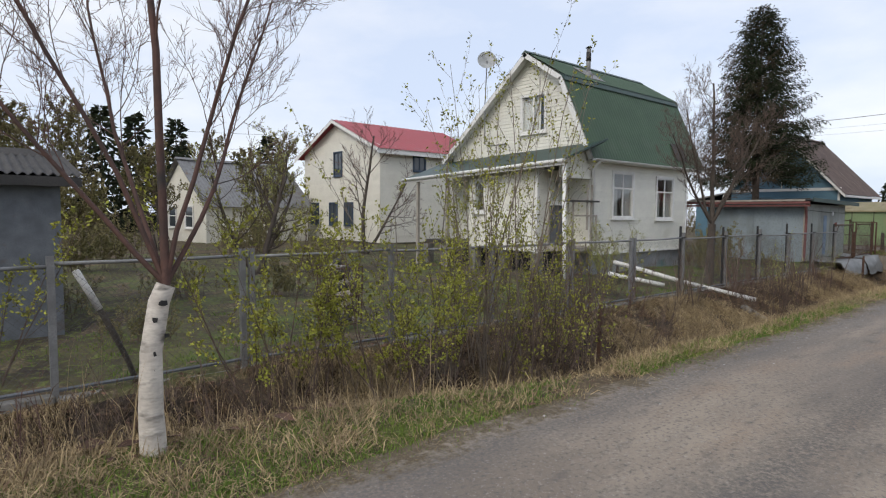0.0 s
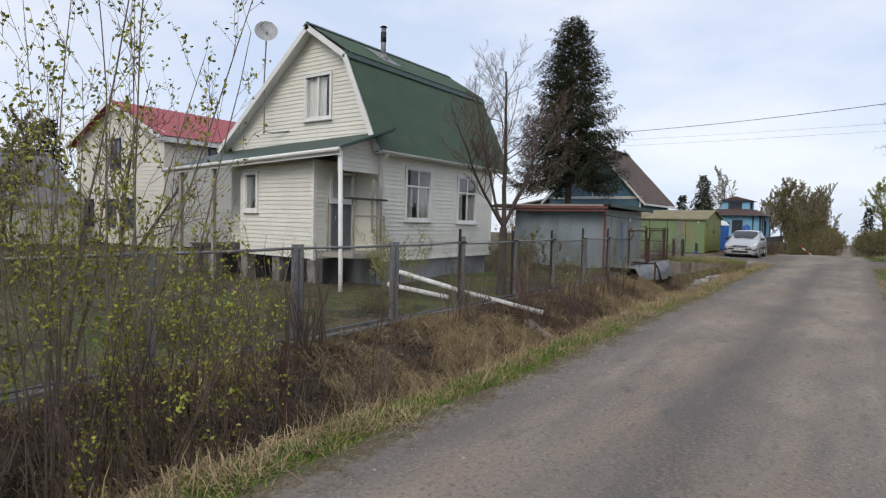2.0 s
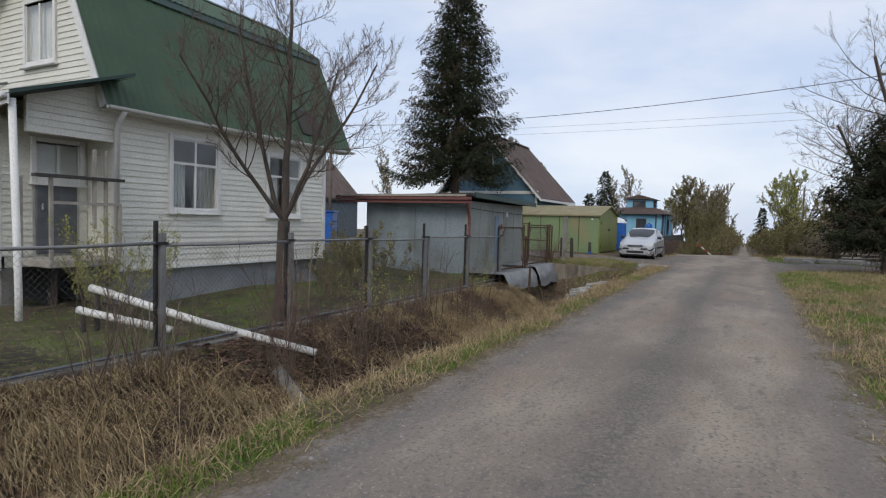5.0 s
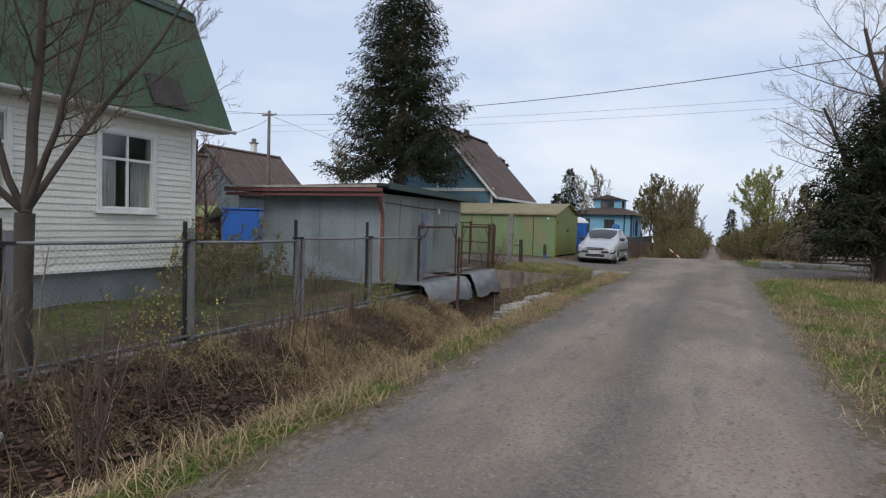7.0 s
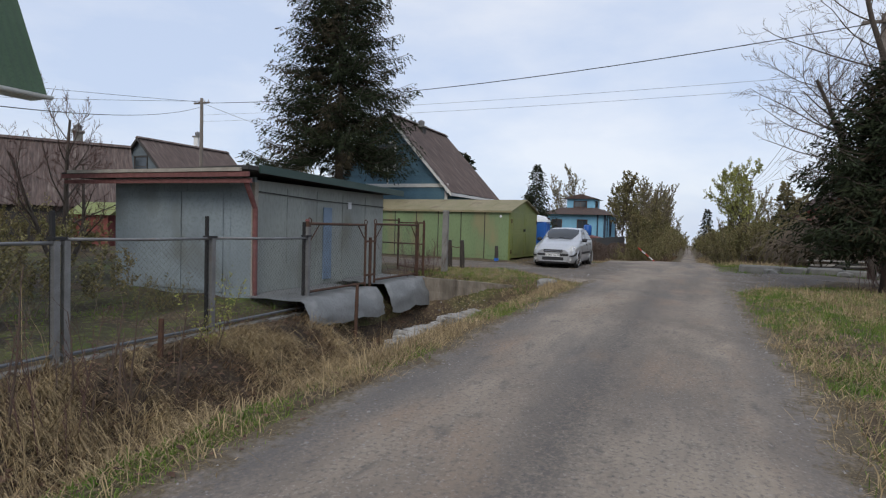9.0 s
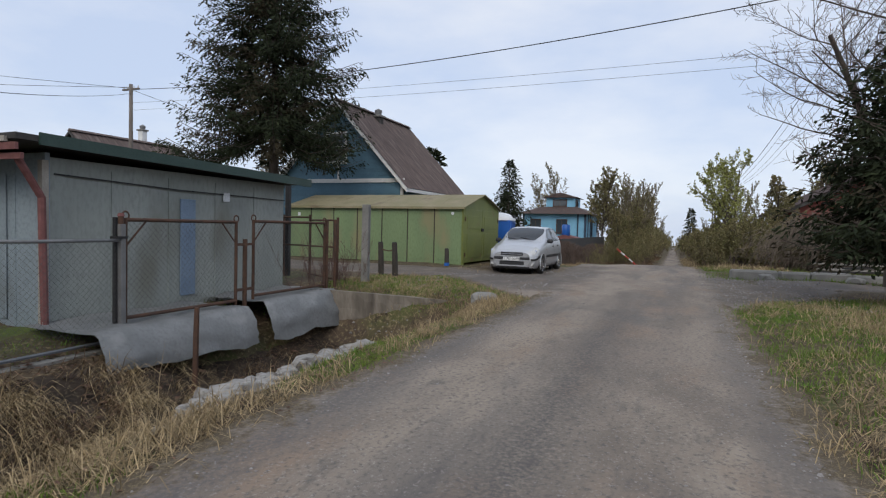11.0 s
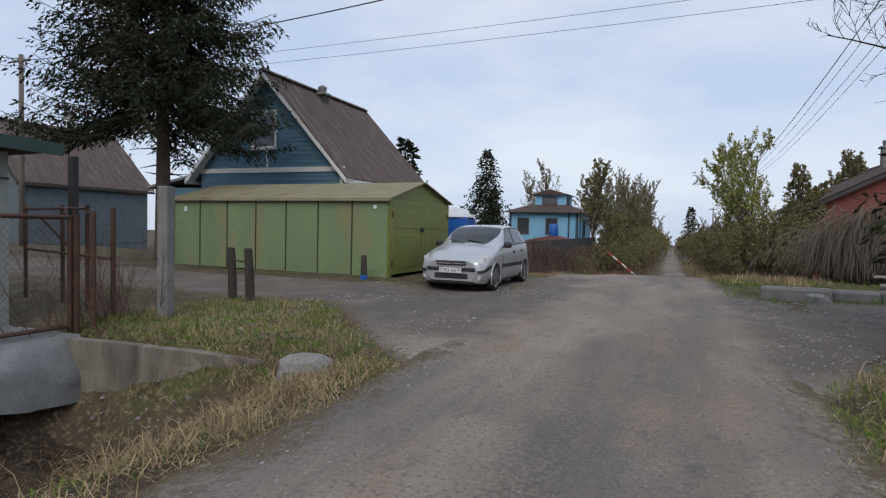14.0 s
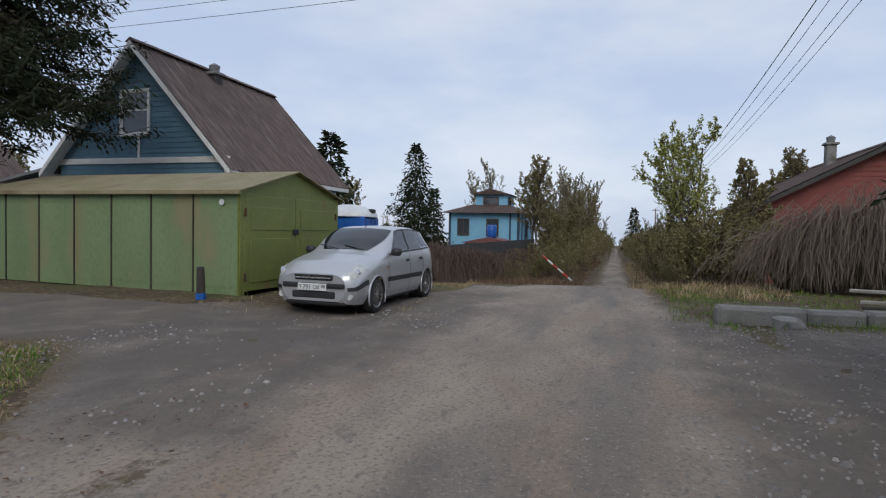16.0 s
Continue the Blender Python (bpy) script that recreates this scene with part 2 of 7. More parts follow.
DEAD_LEAF = mat("dead_leaves", (0.17, 0.098, 0.068), (0.085, 0.055, 0.042), 3.0, 0.9, 0.0, 60, vary=0.5, island=True, spec=0.2)
GRAVEL = mat("grey_gravel_stones", (0.27, 0.25, 0.235), (0.18, 0.168, 0.16), 6.0, 0.9, 0.1, 60, vary=0.4, island=True)
PIPE_WHITE = mat("white_plastic_pipe", (0.74, 0.73, 0.70), (0.62, 0.60, 0.56), 4.0, 0.45, 0.05, 40, stain=(0.35, 0.31, 0.25), stain_scale=2.5, stain_at=0.62)
TARP = mat("grey_tar_sheet", (0.20, 0.205, 0.205), (0.145, 0.15, 0.15), 2.5, 0.55, 0.25, 25, stain=(0.30, 0.30, 0.29), stain_scale=1.6, stain_at=0.58)
RUBBLE = mat("dirty_white_rubble", (0.36, 0.345, 0.32), (0.17, 0.16, 0.145), 9.0, 0.95, 0.6, 30, stain=(0.06, 0.048, 0.038), stain_scale=4.0, stain_at=0.54)
STUMP = mat("dark_old_post_wood", (0.045, 0.038, 0.032), (0.07, 0.058, 0.047), 6.0, 0.95, 0.5, 50, stretch=(1, 1, 0.25))
GREEN_NET = mat("green_fence_net", (0.10, 0.15, 0.05), (0.08, 0.12, 0.045), 2.0, 0.8, 0.05, 40)
BARRIER_RED = mat("barrier_red", (0.55, 0.05, 0.03), (0.45, 0.05, 0.03), 5.0, 0.6, 0.0, 40)
CABLE = mat("black_cable", (0.012, 0.012, 0.013), (0.02, 0.02, 0.02), 5.0, 0.6, 0.0, 60)
POLE_WOOD = mat("grey_pole_wood", (0.20, 0.17, 0.145), (0.13, 0.11, 0.095), 5.0, 0.9, 0.3, 50, stretch=(1, 1, 0.2))


def lane_wear(n, l, geo, col):
    """Loose dark gravel thrown between and beside the wheel tracks, and soil that creeps in over the edges."""
    def num(op, a, b=0.0, clamp=False):
        k = n.new("ShaderNodeMath")
        k.operation, k.use_clamp = op, clamp
        for i, v in enumerate((a, b)):
            if isinstance(v, float):
                k.inputs[i].default_value = v
            else:
                l.new(v, k.inputs[i])
        return k.outputs[0]

    def grain(sc):
        t = n.new("ShaderNodeTexNoise")
        t.inputs["Scale"].default_value, t.inputs["Detail"].default_value, t.inputs["Roughness"].default_value = sc, 6.0, 0.65
        l.new(geo.outputs["Position"], t.inputs["Vector"])
        return t.outputs["Fac"]

    def over(fac, base, c):
        x = n.new("ShaderNodeMix")
        x.data_type = "RGBA"
        l.new(fac, x.inputs[0])
        l.new(base, x.inputs[6])
        x.inputs[7].default_value = (*c, 1)
        return x.outputs[2]

    xyz = n.new("ShaderNodeSeparateXYZ")
    l.new(geo.outputs["Position"], xyz.inputs[0])
    before = num("MULTIPLY", num("SUBTRACT", 33.0, xyz.outputs[0]), 0.25, True)
    patchy = grain(1.1)
    speck = grain(38.0)
    for mid_y, half, c in ((3.46 * SIZE, 0.42, (0.105, 0.096, 0.090)), (4.72 * SIZE, 0.32, (0.125, 0.114, 0.108)), (2.18 * SIZE, 0.28, (0.15, 0.132, 0.118))):
        d = num("DIVIDE", num("ABSOLUTE", num("SUBTRACT", xyz.outputs[1], mid_y)), half)
        near = num("SUBTRACT", num("ADD", 0.62, num("MULTIPLY", patchy, 0.9)), d, True)
        f = num("MULTIPLY", num("MULTIPLY", near, num("MULTIPLY", num("SUBTRACT", speck, 0.30), 3.6, True)), before)
        col = over(num("MULTIPLY", f, 0.85), col, c)
    at = n.new("ShaderNodeAttribute")
    at.attribute_name = "loose"
    f = num("MULTIPLY", num("ADD", at.outputs["Fac"], num("MULTIPLY", num("SUBTRACT", patchy, 0.72), 1.9)), 1.6, True)
    col = over(num("MULTIPLY", f, 0.75), col, (0.105, 0.090, 0.078))
    at = n.new("ShaderNodeAttribute")
    at.attribute_name = "wear"
    edge = num("ADD", at.outputs["Fac"], num("MULTIPLY", num("SUBTRACT", num("ADD", num("MULTIPLY", grain(2.2), 0.5), num("MULTIPLY", grain(17.0), 0.5)), 0.5), 2.4))
    f = num("MULTIPLY", num("SUBTRACT", 0.62, edge), 3.5, True)
    col = over(f, col, (0.105, 0.082, 0.055))
    return over(num("MULTIPLY", f, num("MULTIPLY", num("SUBTRACT", grain(55.0), 0.5), 6.0, True)), col, (0.21, 0.165, 0.095))


def ground_material(name, tones, worn=False):
    """Soil with patches: tones are (colour, scale, threshold) laid over one another; relief at two sizes."""
    m = bpy.data.materials.new(name)
    m.use_nodes = True
    n, l = m.node_tree.nodes, m.node_tree.links
    p = n["Principled BSDF"]
    p.inputs["Roughness"].default_value, p.inputs["Specular IOR Level"].default_value = 0.95, 0.25
    geo = n.new("ShaderNodeNewGeometry")
    col = None
    for c, sc, at, sx in tones:
        if col is None:
            rgb = n.new("ShaderNodeRGB")
            rgb.outputs[0].default_value = (*c, 1)
            col = rgb.outputs[0]
            continue
        mp, t, r, x = n.new("ShaderNodeMapping"), n.new("ShaderNodeTexNoise"), n.new("ShaderNodeMapRange"), n.new("ShaderNodeMix")
        mp.inputs["Scale"].default_value = (sx, 1, 1)
        l.new(geo.outputs["Position"], mp.inputs[0])
        l.new(mp.outputs[0], t.inputs["Vector"])
        t.inputs["Scale"].default_value, t.inputs["Detail"].default_value, t.inputs["Roughness"].default_value = sc, 7.0, 0.62
        r.inputs["From Min"].default_value, r.inputs["From Max"].default_value = at - 0.08, at + 0.10
        l.new(t.outputs["Fac"], r.inputs["Value"])
        x.data_type = "RGBA"
        l.new(r.outputs[0], x.inputs[0])
        l.new(col, x.inputs[6])
        x.inputs[7].default_value = (*c, 1)
        col = x.outputs[2]
    if worn:
        col = lane_wear(n, l, geo, col)
    l.new(col, p.inputs["Base Color"])
    height = None
    for sc, w in ((9.0, 0.6), (55.0, 0.35), (190.0, 0.2)):
        t, k = n.new("ShaderNodeTexNoise"), n.new("ShaderNodeMath")
        t.inputs["Scale"].default_value, t.inputs["Detail"].default_value = sc, 4.0
        l.new(geo.outputs["Position"], t.inputs["Vector"])
        k.operation = "MULTIPLY_ADD"
        k.inputs[1].default_value = w
        l.new(t.outputs["Fac"], k.inputs[0])
        if height is not None:
            l.new(height, k.inputs[2])
        height = k.outputs[0]
    bp = n.new("ShaderNodeBump")
    bp.inputs["Strength"].default_value, bp.inputs["Distance"].default_value = 0.55, 0.03
    l.new(height, bp.inputs["Height"])
    l.new(bp.outputs[0], p.inputs["Normal"])
    return m


SOIL = ground_material("soil_with_dry_grass", [((0.072, 0.051, 0.035), 1, 1, 1), ((0.13, 0.096, 0.058), 1.3, 0.52, 1), ((0.085, 0.10, 0.03), 0.55, 0.56, 1), ((0.05, 0.036, 0.026), 2.6, 0.58, 1), ((0.24, 0.19, 0.11), 14.0, 0.60, 1)])
ROAD = ground_material("gravel_road", [((0.240, 0.198, 0.160), 1, 1, 1), ((0.165, 0.138, 0.114), 0.22, 0.54, 1), ((0.315, 0.262, 0.207), 0.8, 0.5, 0.45), ((0.155, 0.138, 0.124), 0.8, 0.56, 0.2), ((0.265, 0.20, 0.148), 1.3, 0.60, 0.4), ((0.12, 0.106, 0.098), 6.0, 0.66, 0.4), ((0.125, 0.112, 0.104), 28.0, 0.59, 1), ((0.36, 0.325, 0.29), 44.0, 0.64, 1)], True)
HUMUS = ground_material("wet_dark_humus", [((0.040, 0.029, 0.021), 1, 1, 1), ((0.075, 0.054, 0.037), 1.6, 0.52, 1), ((0.022, 0.017, 0.013), 2.4, 0.55, 1), ((0.13, 0.10, 0.06), 19.0, 0.60, 1)])
YARD = ground_material("yard_grass", [((0.085, 0.115, 0.027), 1, 1, 1), ((0.095, 0.082, 0.042), 0.9, 0.45, 1), ((0.045, 0.034, 0.025), 0.6, 0.48, 1), ((0.15, 0.18, 0.04), 7.0, 0.60, 1)])

# ---------------------------------------------------------------- mesh helpers
class Shape:
    """Collects corners and faces; mesh() turns them into mesh data."""

    def __init__(self):
        self.v, self.f = [], []

    def add(self, vs, fs):
        k = len(self.v)
        self.v.extend(tuple(p) for p in vs)
        self.f.extend(tuple(i + k for i in q) for q in fs)
        return self

    def box(self, x0, x1, y0, y1, z0, z1, m=None, b=0.0):
        """A box; b cuts its upright and level edges."""
        if b <= 0:
            vs = [(x, y, z) for x in (x0, x1) for y in (y0, y1) for z in (z0, z1)]
            fs = [(0, 1, 3, 2), (4, 6, 7, 5), (0, 4, 5, 1), (2, 3, 7, 6), (0, 2, 6, 4), (1, 5, 7, 3)]
        else:
            b = min(b, (x1 - x0) / 2.2, (y1 - y0) / 2.2, (z1 - z0) / 2.2)
            ring = lambda i, z: [
                (x0 + i, y0 + b, z), (x0 + b, y0 + i, z), (x1 - b, y0 + i, z), (x1 - i, y0 + b, z),
                (x1 - i, y1 - b, z), (x1 - b, y1 - i, z), (x0 + b, y1 - i, z), (x0 + i, y1 - b, z)]
            vs = ring(b * 0.7, z0) + ring(0, z0 + b) + ring(0, z1 - b) + ring(b * 0.7, z1)
            fs = [tuple(range(7, -1, -1)), tuple(range(24, 32))]
            for k in range(3):
                fs += [(8 * k + i, 8 * k + (i + 1) % 8, 8 * k + 8 + (i + 1) % 8, 8 * k + 8 + i) for i in range(8)]
        if m is not None:
            vs = [m @ Vector(p) for p in vs]
        return self.add(vs, fs)

    def prism(self, poly, d):
        """A closed outline (3D points) pushed along d."""
        d, k = Vector(d), len(poly)
        a = [Vector(p) for p in poly]
        return self.add(a + [p + d for p in a], [tuple(range(k - 1, -1, -1)), tuple(range(k, 2 * k))] + [(i, (i + 1) % k, k + (i + 1) % k, k + i) for i in range(k)])

    def tube(self, pts, radii, sides=6, cap=True):
        """A tapering tube through points."""
        pts = [Vector(p) for p in pts]
        if not hasattr(radii, "__len__"):
            radii = [radii] * len(pts)
        vs, k = [], len(pts)
        side = None
        for i, p in enumerate(pts):
            d = (pts[min(i + 1, k - 1)] - pts[max(i - 1, 0)])
            if d.length < 1e-9:
                d = Vector((0, 0, 1))
            d.normalize()
            if side is None:
                side = d.orthogonal().normalized()
            side = side - d * side.dot(d)
            side = side.normalized() if side.length > 1e-6 else d.orthogonal().normalized()
            up = d.cross(side)
            for s in range(sides):
                a = 2 * math.pi * s / sides
                vs.append(p + (side * math.cos(a) + up * math.sin(a)) * radii[i])
        fs = [(i * sides + s, i * sides + (s + 1) % sides, (i + 1) * sides + (s + 1) % sides, (i + 1) * sides + s) for i in range(k - 1) for s in range(sides)]
        if cap:
            fs += [tuple(range(sides - 1, -1, -1)), tuple(range((k - 1) * sides, k * sides))]
        return self.add(vs, fs)

    def grid(self, rows):
        """A sheet through equal rows of points."""
        w = len(rows[0])
        return self.add([p for r in rows for p in r], [(i * w + j, i * w + j + 1, (i + 1) * w + j + 1, (i + 1) * w + j) for i in range(len(rows) - 1) for j in range(w - 1)])

    def mesh(self, name, mat_, smooth=False):
        me = bpy.data.meshes.new(name)
        me.from_pydata(self.v, [], self.f)
        me.materials.append(mat_)
        if smooth:
            me.shade_smooth()
        me.update()
        return me


def part(name, shape, mat_, parent, label="", smooth=False, m=None):
    ob = new(name, shape.mesh(name, mat_, smooth) if isinstance(shape, Shape) else shape)
    ob.parent = parent
    if m is not None:
        ob.matrix_basis = m
    if label:
        ob["label"] = label
    if name in ("stems", "twigs", "leaves", "needles", "branches", "dry_sprays", "dead_snags"):
        ob["kind"] = "stuff"
    return ob


def thing(name, label, category, at=(0, 0, 0), rz=0.0, group="", kind=""):
    ob = new(name)
    ob.empty_display_size = 0.2
    ob.matrix_basis = PLAN @ pose(*at, 0, 0, rz)
    return tagged(ob, label, category, group, kind)


def solid(name, shape, mat_, label, category, group="", kind="", smooth=False, at=None):
    ob = new(name, shape.mesh(name, mat_, smooth))
    ob.matrix_basis = PLAN if at is None else PLAN @ at
    return tagged(ob, label, category, group, kind)


def lerp(a, b, t):
    return a + (b - a) * t


def step(a, b, x):
    t = min(1.0, max(0.0, (x - a) / (b - a)))
    return t * t * (3 - 2 * t)


def wob(x, y, s=1.0, k=0.0):
    return noise.noise(Vector((x * s + k, y * s - k, 0.37 + k)))


# ---------------------------------------------------------------- lie of the land
ROAD_L, ROAD_R, FENCE_Y = 4.9, 2.05, 8.95


def land(x, y):
    """The height of the ground."""
    z = 0.06 * wob(x, y, 0.35) + 0.025 * wob(x, y, 1.7)
    z -= 0.14 * step(31.0, 34.5, x) * step(8.7, 7.3, y) * step(0.5, 2.5, y)
    if x > 40:
        z -= 0.02 * (x - 40) + 0.45 * step(39.5, 50.0, x)
    if 1.0 < y < 6.0:
        z *= 0.3 if x <= 40 else 1.0
    low = 1.0 - step(27.2, 28.2, x)                                 # left of the lane, before the crossing
    if y > ROAD_L:
        deep = 1.0 + 0.05 * step(20.0, 23.5, x)
        brink = 5.36 + 0.75 * step(4.5, 0.8, x) + 0.12 * wob(x, 2.0, 0.7) + 0.06 * wob(x, 5.0, 2.6)
        ditch = -0.98 * deep * step(brink, brink + 0.72, y) * low
        under = step(22.2, 24.5, x)
        bank = (0.98 * deep - 0.40) * step(lerp(6.85 + 0.4 * step(4.5, 0.8, x), 8.25, under), lerp(8.9, 9.15, under), y) * low
        z += ditch + bank
        z += 0.66 * step(21.2, 22.3, x) * step(25.7, 24.9, x) * math.exp(-((y - 6.32) / 0.34) ** 2)     # dumped rubble
        z += low * (0.06 * wob(x, y, 2.3, 5) * step(5.3, 6.0, y) + 0.10 * step(9, 16, y) * wob(x, y, 0.4, 2))
        z += 0.22 * low * step(20.5, 24.0, x) * step(8.9, 9.8, y)
    if y < ROAD_R:
        z += 0.05 * step(2.05, 1.2, y) * (1 - step(28.0, 30.0, x)) + 0.04 * wob(x, y, 1.1, 3)
    return z


def span(*stops):
    out = []
    for (a, h), (b, _) in zip(stops, stops[1:]):
        n = max(1, round((b - a) / h))
        out += [a + (b - a) * i / n for i in range(n)]
    return out + [stops[-1][0]]


# ---------------------------------------------------------------- ground
gx = span((-900, 150), (-150, 25), (-25, 2.0), (-4, 0.25), (45, 1.5), (120, 15), (300, 120), (900, 1))
gy = span((-900, 150), (-150, 20), (-20, 1.5), (-3, 0.4), (1.6, 0.2), (12, 0.5), (24, 2.5), (60, 15), (200, 100), (900, 1))
rows = [[(x, y, land(x, y)) for x in gx] for y in gy]
g = Shape()
g.grid(rows)
solid("ground", g, SOIL, "brown soil with patches of dry and green grass", "ground", kind="structure", smooth=True)


def wear(ob, values, loose):
    """For each corner, 0 to 1: how far it lies from the edge of the worn surface, and how loose its gravel is."""
    for name, vals in (("wear", values), ("loose", loose)):
        at = ob.data.attributes.new(name, "FLOAT", "POINT")
        at.data.foreach_set("value", vals)
    return ob


def crossing(x):
    return step(27.6, 29.8, x) * step(40.0, 37.0, x)


def sheet(name, x0, x1, dx, edge_a, edge_b, cols, lift, mat_, label, cat, crown=0.0, fade=None):
    """A strip laid on the ground between two wavy edges given as functions of x."""
    s, rws, n, worn, loose = Shape(), [], max(2, round((x1 - x0) / dx)), [], []
    for i in range(n + 1):
        x = lerp(x0, x1, i / n)
        a, b = edge_a(x), edge_b(x)
        r = []
        for j in range(cols + 1):
            u = j / cols
            y = lerp(a, b, u)
            edge = min(u, 1 - u) * cols
            z = land(x, y) + (lift if edge >= 1 else -0.03) + crown * math.sin(math.pi * u)
            r.append((x, y, z))
            if fade:
                worn.append(fade(x, y, a, b))
                loose.append(crossing(x) * max(step(b - 1.3, b, y), step(a + 0.9, a, y)))
        rws.append(r)
    s.grid(rws)
    ob = solid(name, s, mat_, label, cat, kind="structure", smooth=True)
    return wear(ob, worn, loose) if fade else ob


def ragged(y, amp, seed):
    return lambda x: y + amp * wob(x, seed, 0.35) + amp * 0.4 * wob(x, seed, 1.9, 1)


def lane_fade(x, y, a, b):
    """Full inside the lane and across the crossing, nothing at the verges."""
    open_l = step(27.9, 29.6, x) * step(40.5, 38.6, x)
    open_r = step(28.0, 30.0, x) * step(37.6, 36.2, x)
    return min(1.0, max((b - y) / 0.7, open_l), max((y - a) / 0.7, open_r))


lane_r, lane_l = ragged(1.72, 0.10, 3), ragged(5.18, 0.14, 9)
sheet("road", -60, 260, 0.4, lambda x: lane_r(x) + 0.25 * step(39, 44, x), lambda x: lane_l(x) - 1.55 * step(38.6, 43.5, x), 18, 0.016, ROAD, "grey-brown compacted gravel lane with wheel tracks", "road", 0.02, lane_fade)


def branch_track(name, y0, y1, edge_a, edge_b, label, lift=0.010):
    """A track off the lane between two edges given as functions of y."""
    rws, worn, loose, n = [], [], [], 28
    for i in range(71):
        y = lerp(y0, y1, i / 70)
        a, b = edge_a(y), edge_b(y)
        r = []
        for j in range(n + 1):
            x = lerp(a, b, j / n)
            r.append((x, y, land(x, y) + (lift if 0 < j < n else -0.03)))
            worn.append(min(1.0, (x - a) / 0.8, (b - x) / 0.8))
            loose.append(crossing(x) * (step(3.88, 5.18, y) if y1 > y0 else step(2.62, 1.72, y)))
        rws.append(r)
    return wear(solid(name, Shape().grid(rws), ROAD, label, "road", kind="structure", smooth=True), worn, loose)


# the track that turns off towards the garages, and the side lane opposite
branch_track("side_track", 3.5, 26.0, lambda y: 27.5 + 3.2 * step(4.4, 8.2, y) + 0.18 * wob(y, 1, 0.8) + 0.25 * step(9, 16, y), lambda y: 39.9 - 4.9 * step(5.6, 8.0, y) + 0.16 * wob(y, 7, 0.9), "worn gravel track that turns off between shed and garage")
branch_track("side_lane", 2.6, -26.0, lambda y: 27.9 + 4.6 * step(2.3, -1.2, y) + 0.18 * wob(y, 4, 0.9), lambda y: 37.7 - 2.3 * step(2.2, 0.9, y) + 0.4 * step(0.5, -4.0, y) + 0.14 * wob(y, 6, 0.9), "gravel side lane off the crossing")
s, rws = Shape(), []
for i in range(41):
    y = lerp(8.2, 16.0, i / 40)
    a = 33.75 + 0.9 * step(9.2, 8.2, y) + 0.16 * wob(y, 3, 1.4)
    b = 35.05 + 0.056 * (y - 8.7)
    rws.append([(lerp(a, b, j / 12), y, land(lerp(a, b, j / 12), y) + (0.028 if j > 0 and 0 < i < 40 else -0.03)) for j in range(13)])
solid("bare_soil", s.grid(rws), SOIL, "dark bare soil along the foot of the garage", "soil", kind="structure", smooth=True)
sheet("ditch_bed", -14, 27.3, 0.25, lambda x: 5.62 + 0.75 * step(4.5, 0.8, x), lambda x: 8.86, 22, 0.014, HUMUS, "wet dark soil of the ditch and its bank", "soil")
sheet("yard", -12, 27.6, 0.5, lambda x: 9.05, lambda x: 30.0, 30, 0.012, YARD, "garden lawn of short spring grass with bare soil patches", "lawn")

# ---------------------------------------------------------------- buildings
def boards(parent, mat_, at_x, y0, y1, z0, z1, pitch, outline, holes=(), face=-1, name="siding_board"):
    """Lapped level boards on an upright wall. The wall lies in the local plane of (u, z); at_x(u, z, out) gives the place.
    outline(z) gives the wall's two ends at a height; holes are (u0, u1, z0, z1)."""
    z = z0
    while z < z1 - 0.01:
        zt = min(z + pitch, z1)
        lo, hi = outline(z), outline(zt)
        if lo is None or hi is None:
            break
        cuts = [(a, b) for a, b, c, d in holes if c < zt - 0.02 and d > z + 0.02]
        runs, u = [], None
        ends = sorted(cuts)
        a0 = None
        segs = []
        cur = None
        for a, b in ends:
            segs.append((cur, a))
            cur = b
        segs.append((cur, None))
        for a, b in segs:
            la, ha = (lo[0], hi[0]) if a is None else (a, a)
            lb, hb = (lo[1], hi[1]) if b is None else (b, b)
            if lb - la < 0.03 and hb - ha < 0.03:
                continue
            s = Shape()
            s.add([at_x(la, z, 0.024), at_x(lb, z, 0.024), at_x(hb, zt, 0.006), at_x(ha, zt, 0.006), at_x(la, z, 0.0), at_x(lb, z, 0.0)],
                  [(0, 1, 2, 3), (4, 5, 1, 0)])
            part(name, s, mat_, parent)
        z = zt


def window(parent, at, w, h, cols=2, top=0.32, frame_mat=None, curtain=True, sill=True, name="window", facing="y"):
    """A window with casing, sashes, panes and sill. at: lower left corner seen from outside; facing -y or -x."""
    rz = 0 if facing == "y" else -90
    win = new(name)
    win.parent = parent
    win.matrix_basis = pose(*at, 0, 0, rz)
    win.empty_display_size = 0.1
    fm = frame_mat or WHITE
    c = 0.085
    s = Shape()
    for x0, x1, z0, z1 in ((-c, 0, -c, h + c), (w, w + c, -c, h + c), (0, w, h, h + c), (0, w, -c, 0)):
        s.box(x0, x1, -0.05, 0.02, z0, z1, b=0.008)
    part("casing", s, fm, win)
    s = Shape()
    t = 0.05
    split = h * (1 - top) if top else h
    for x in [i * w / cols for i in range(cols + 1)]:
        s.box(max(0, x - t / 2), min(w, x + t / 2), -0.02, 0.02, 0, h)
    for z in (0, split, h):
        s.box(0, w, -0.022, 0.018, max(0, z - t / 2), min(h, z + t / 2))
    part("sash", s, fm, win)
    for i in range(cols):
        for z0, z1 in ((0, split), (split, h)):
            if z1 - z0 > 0.05:
                part("pane", Shape().box(i * w / cols + t / 2, (i + 1) * w / cols - t / 2, 0.002, 0.008, z0 + t / 2, z1 - t / 2), GLASS if curtain else DARK_GLASS, win).visible_shadow = False
    if sill:
        part("sill", Shape().box(-c - 0.03, w + c + 0.03, -0.11, 0.0, -c - 0.03, -c, b=0.008), fm, win)
    return win


